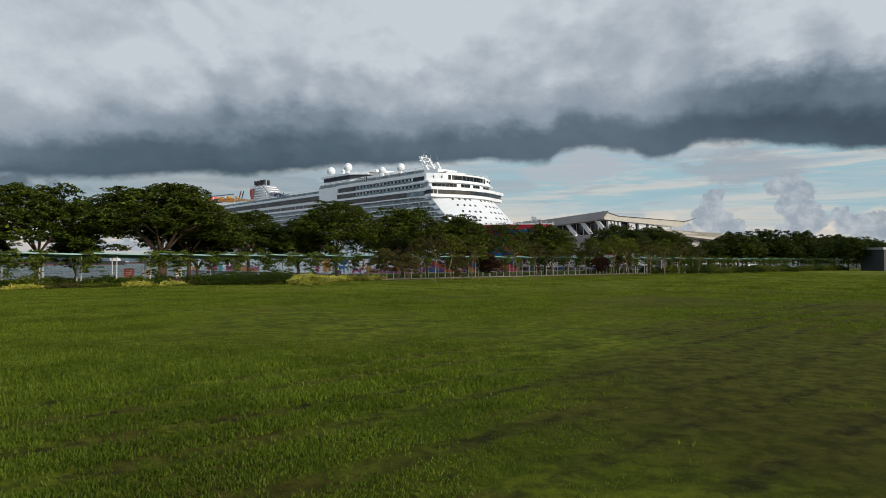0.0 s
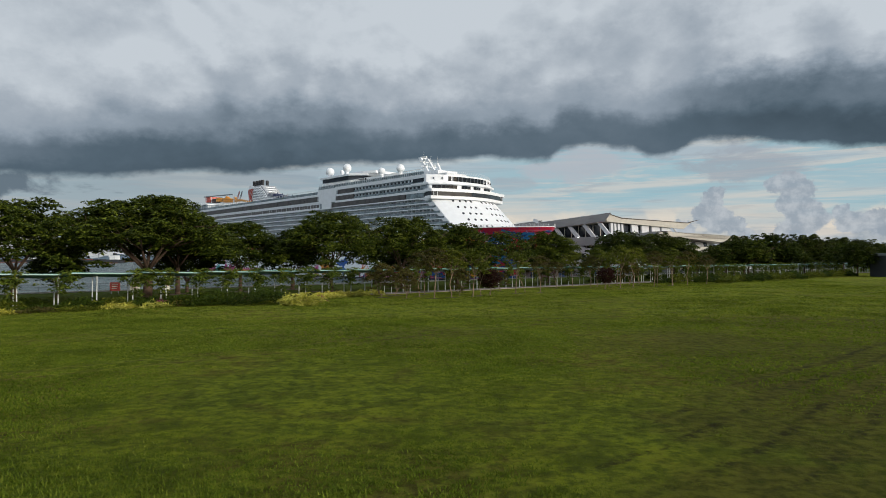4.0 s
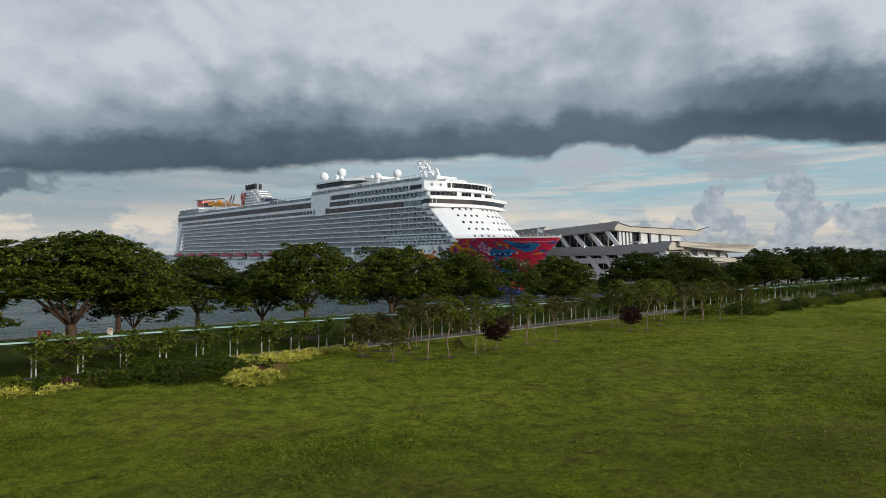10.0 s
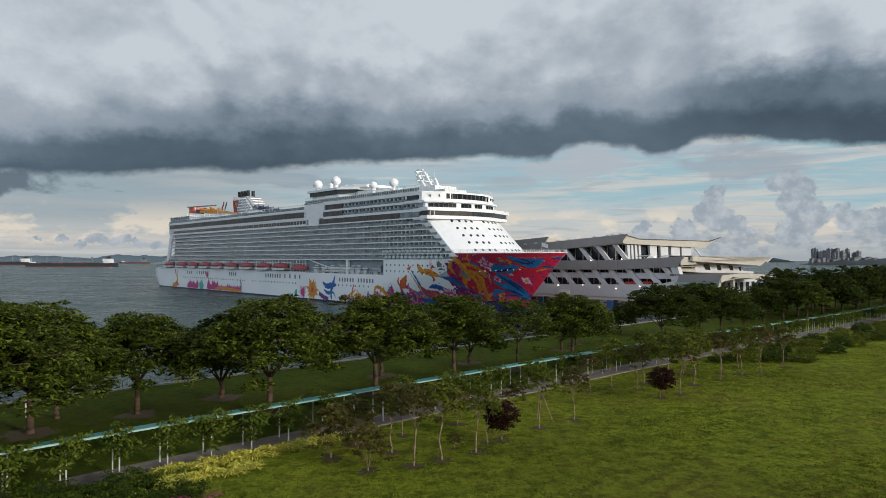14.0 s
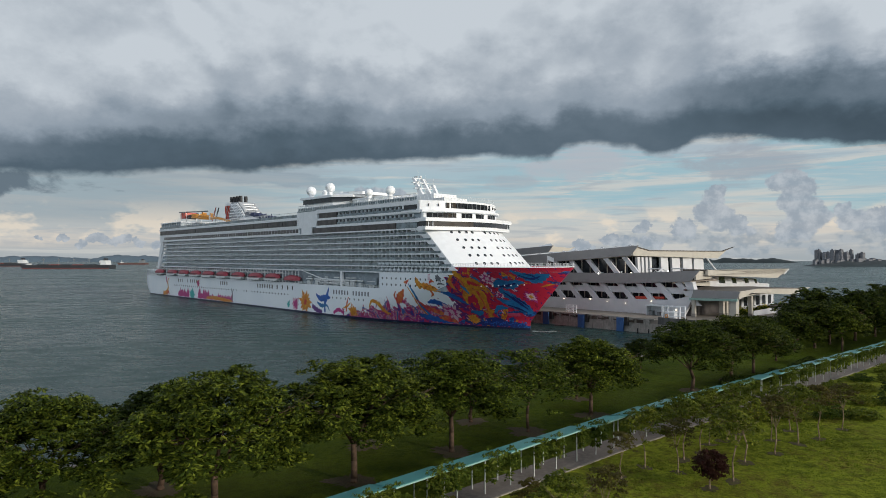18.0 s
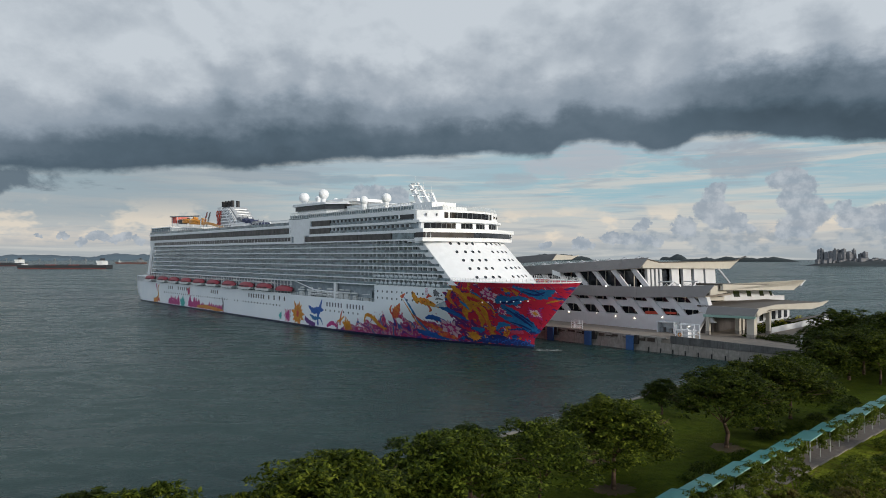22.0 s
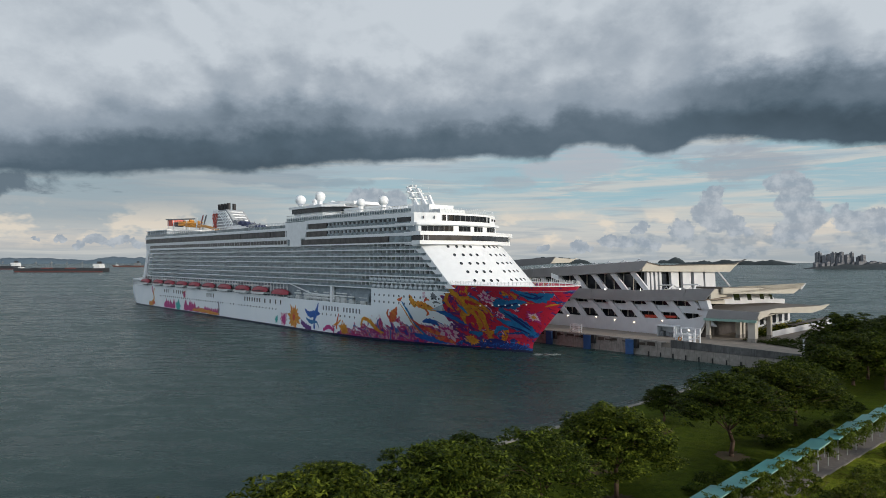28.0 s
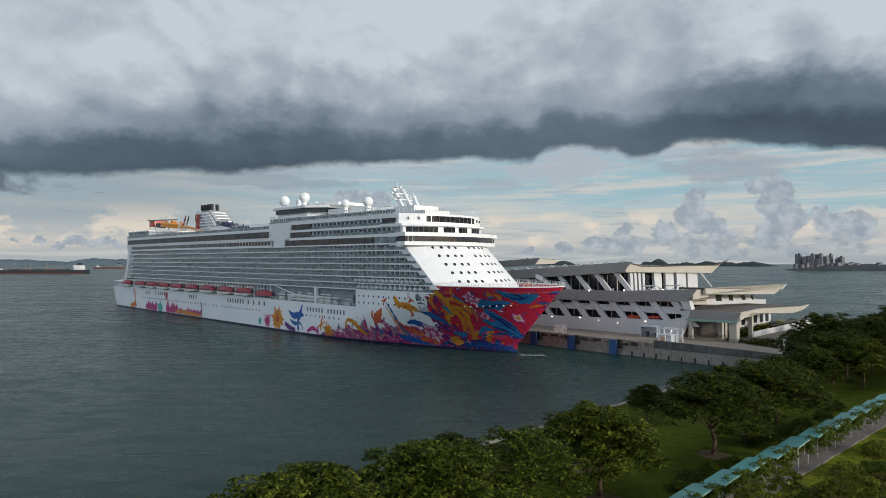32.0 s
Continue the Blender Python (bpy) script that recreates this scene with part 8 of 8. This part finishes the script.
foam("boat_wake", 222, 440, 40, 1.6, -41, 190, 4, "thin white wake of a boat across the water")

# ---------------------------------------------------------------- ships at anchor
def freighter(x, y, turn, length, label, hull_mat, cranes=4, red=True, high=1.0):
    f = thing("cargo_ship", Matrix.Translation((x, y, WATER_Z)) @ Matrix.Rotation(radians(turn), 4, "Z"), label, "cargo ship")
    L = length / 2
    bm = bmesh.new()
    prism(bm, [(-L, -4), (L - 6, -4), (L, 10.5 * high), (L - 12, 8.5 * high), (L - 24, 7.6 * high), (-L + 34, 7.6 * high), (-L + 30, 8.6 * high), (-L, 8.6 * high)], -14, 14)
    part("hull", bm, M[hull_mat], f)
    if red:
        bm = bmesh.new()
        prism(bm, [(-L + 1, -3), (L - 6.5, -3), (L - 4.5, 1.6), (-L + 0.5, 1.6)], -14.15, 14.15)
        part("boot_top", bm, M["rust"], f)
    d = 8.5 * high
    bm = bmesh.new()
    prism(bm, [(-L + 8, d), (-L + 22, d), (-L + 21, d + 5), (-L + 24, d + 5), (-L + 23, d + 9.5), (-L + 10, d + 9.5)], -11, 11)
    house = part("deckhouse", bm, M["davit" if cranes else "steel"], f)
    for k in range(3):
        bm = bmesh.new()
        box(bm, -L + 11, -L + 20, -11.2, -11.0, d + 1.6 + 3 * k, d + 2.6 + 3 * k)
        part("window_strip", bm, M["dark_glass"], house)
    bm = bmesh.new()
    box(bm, -L + 12, -L + 18, -4, 4, d + 9.5, d + 14.5)
    part("stack", bm, M["hull_black"], f)
    bm = bmesh.new()
    tube(bm, (L - 9, 0, d), (L - 9, 0, d + 11), 0.6, 0.3)
    box(bm, L - 14, L - 7, -6, 6, d, d + 2.6)
    part("foremast", bm, M["davit"], f)
    for k in range(cranes):
        s = -L + 52 + (length - 95) * k / max(1, cranes - 1)
        bm = bmesh.new()
        tube(bm, (s, 0, 7), (s, 0, 23), 0.75, 0.6)
        box(bm, s - 1.6, s + 1.6, -1.2, 1.2, 18, 21)
        part("crane", bm, M["steel"], f)
        bm = bmesh.new()
        tube(bm, (s, 0, 20), (s + 15, 0, 15), 0.35, 0.3)
        part("crane_jib", bm, M["steel"], f)
    for k in range(5):
        s = -L + 40 + (length - 70) * k / 5
        bm = bmesh.new()
        box(bm, s, s + (length - 70) / 6.2, -9, 9, 7.4 * high, 9.4 * high)
        part("hatch", bm, M["rust" if k % 2 else "hull_black"], f)
    return f


freighter(-884, 1456, 182, 196, "long black and red cargo ship with deck cranes at anchor", "hull_black")
freighter(-1315, 1800, 182, 200, "dark cargo ship at anchor", "hull_black", 3)
freighter(-1170, 2280, 185, 96, "red-brown laden barge at anchor", "barge_red", 0, False, 0.6)

# ---------------------------------------------------------------- islands and hills
def island(name, x0, y0, x1, y1, top, seed, label, mat, rough=0.012, deep=60):
    """A low wooded strip of land with an uneven skyline."""
    bm = bmesh.new()
    p, q = Vector((x0, y0)), Vector((x1, y1))
    n = int((q - p).length / (top * 0.5)) + 8
    across = Vector((-(q - p).y, (q - p).x)).normalized() * deep
    rows = []
    for i in range(n + 1):
        t = i / n
        m = p.lerp(q, t)
        h = (top + 4) * (1 - abs(2 * t - 1) ** 5) * (0.62 + 0.5 * noise.noise((m.x * rough, m.y * rough, seed)) + 0.16 * noise.noise((m.x * rough * 7, m.y * rough * 7, seed)) + 0.1 * noise.noise((i * 0.9, seed, 0))) - 4
        rows.append([bm.verts.new((m.x + across.x * k, m.y + across.y * k, z)) for k, z in ((-0.5, WATER_Z - 1), (-0.46, WATER_Z + 0.25 * (h + 4)), (-0.3, WATER_Z + 0.7 * (h + 4)), (0, WATER_Z + h + 4), (0.5, WATER_Z - 1))])
    for r0, r1 in zip(rows, rows[1:]):
        for a, b, c, d in zip(r0, r1, r1[1:], r0[1:]):
            bm.faces.new((a, b, c, d))
    ob = new(name, mesh_of(name, bm, mat, True))
    return tagged(ob, label, "island", kind="structure")


island("island", 968, 1972, 1560, 1790, 21, 1.0, "low wooded island with tower blocks", M["isle"], 0.02, 200)
island("island", 1010, 3260, 1500, 3080, 26, 2.0, "thin dark wooded island on the horizon", M["isle"], 0.02)
island("island", 1180, 4150, 1340, 4100, 34, 3.0, "small dark islet on the horizon", M["isle"], 0.02)
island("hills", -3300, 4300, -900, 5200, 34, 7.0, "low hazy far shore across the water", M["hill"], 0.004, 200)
island("island", 360, 3900, 720, 3850, 40, 4.0, "dark wooded hill behind the terminal", M["isle"], 0.006)
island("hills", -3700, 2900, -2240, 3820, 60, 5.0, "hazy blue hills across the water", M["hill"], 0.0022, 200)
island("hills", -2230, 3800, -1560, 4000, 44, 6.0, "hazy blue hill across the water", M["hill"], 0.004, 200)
rng2 = random.Random(8)
for k in range(26):
    x = 1004 + 4.75 * k + rng2.uniform(-2, 2)
    h = rng2.uniform(26, 42) + (6 if k in (3, 4, 12, 13, 14) else 0) - (12 if k in (8, 22) else 0)
    w = rng2.uniform(3.0, 5.4)
    block = thing("tower_block", pose(x, 1966 + rng2.uniform(-26, 16), 0, 0, 0, 20 + rng2.uniform(-12, 25)), "distant grey apartment block", "tower block", "far tower blocks")
    bm = bmesh.new()
    box(bm, -w, w, -5, 5, 0, h)
    part("wall", bm, M["tower_wall"], block)
    for j in range(int(h / 4)):
        bm = bmesh.new()
        box(bm, -w + 0.5, w - 0.5, -5.1, -5.0, 3 + 4 * j, 4.6 + 4 * j)
        part("window_strip", bm, M["tower_window"], block)
    bm = bmesh.new()
    box(bm, -w * 0.5, w * 0.3, -2, 2, h, h + 1.5 + 2 * (k % 2))
    part("roof_hut", bm, M["tower_wall"], block)
for k in range(17):
    hall = thing("low_block", pose(985 + 13.5 * k, 1938 - 1.6 * k + rng2.uniform(-5, 5), 0, 0, 0, 16), "distant low pale building at the water's edge", "building", "far low blocks")
    w, h = rng2.uniform(4.5, 8), rng2.uniform(9, 17)
    bm = bmesh.new()
    box(bm, -w, w, -5, 5, 0, h)
    part("wall", bm, M["tower_wall"], hall)
    for j in range(3):
        bm = bmesh.new()
        box(bm, -w + 0.6, w - 0.6, -5.1, -5.0, 2.4 + 0.3 * h * j, 3.6 + 0.3 * h * j)
        part("window_strip", bm, M["tower_window"], hall)
    bm = bmesh.new()
    prism(bm, [(-w - 0.5, h), (w + 0.5, h), (w * 0.4, h + 2.2), (-w * 0.4, h + 2.2)], -5.5, 5.5)
    part("roof", bm, M["tower_window"], hall)
# grey shed past the end of the lawn
shed = thing("grey_shed", pose(113, 180, 0, 0, 0, 10), "grey metal shed beyond the lawn", "shed")
bm = bmesh.new()
box(bm, -4.5, 4.5, -4, 4, 0, 5.6)
part("wall", bm, M["hull_black"], shed)
bm = bmesh.new()
prism(bm, [(-5.2, 5.6), (5.2, 5.6), (5.2, 5.8), (-5.2, 6.2)], -4.6, 4.6)
part("roof", bm, M["steel"], shed)
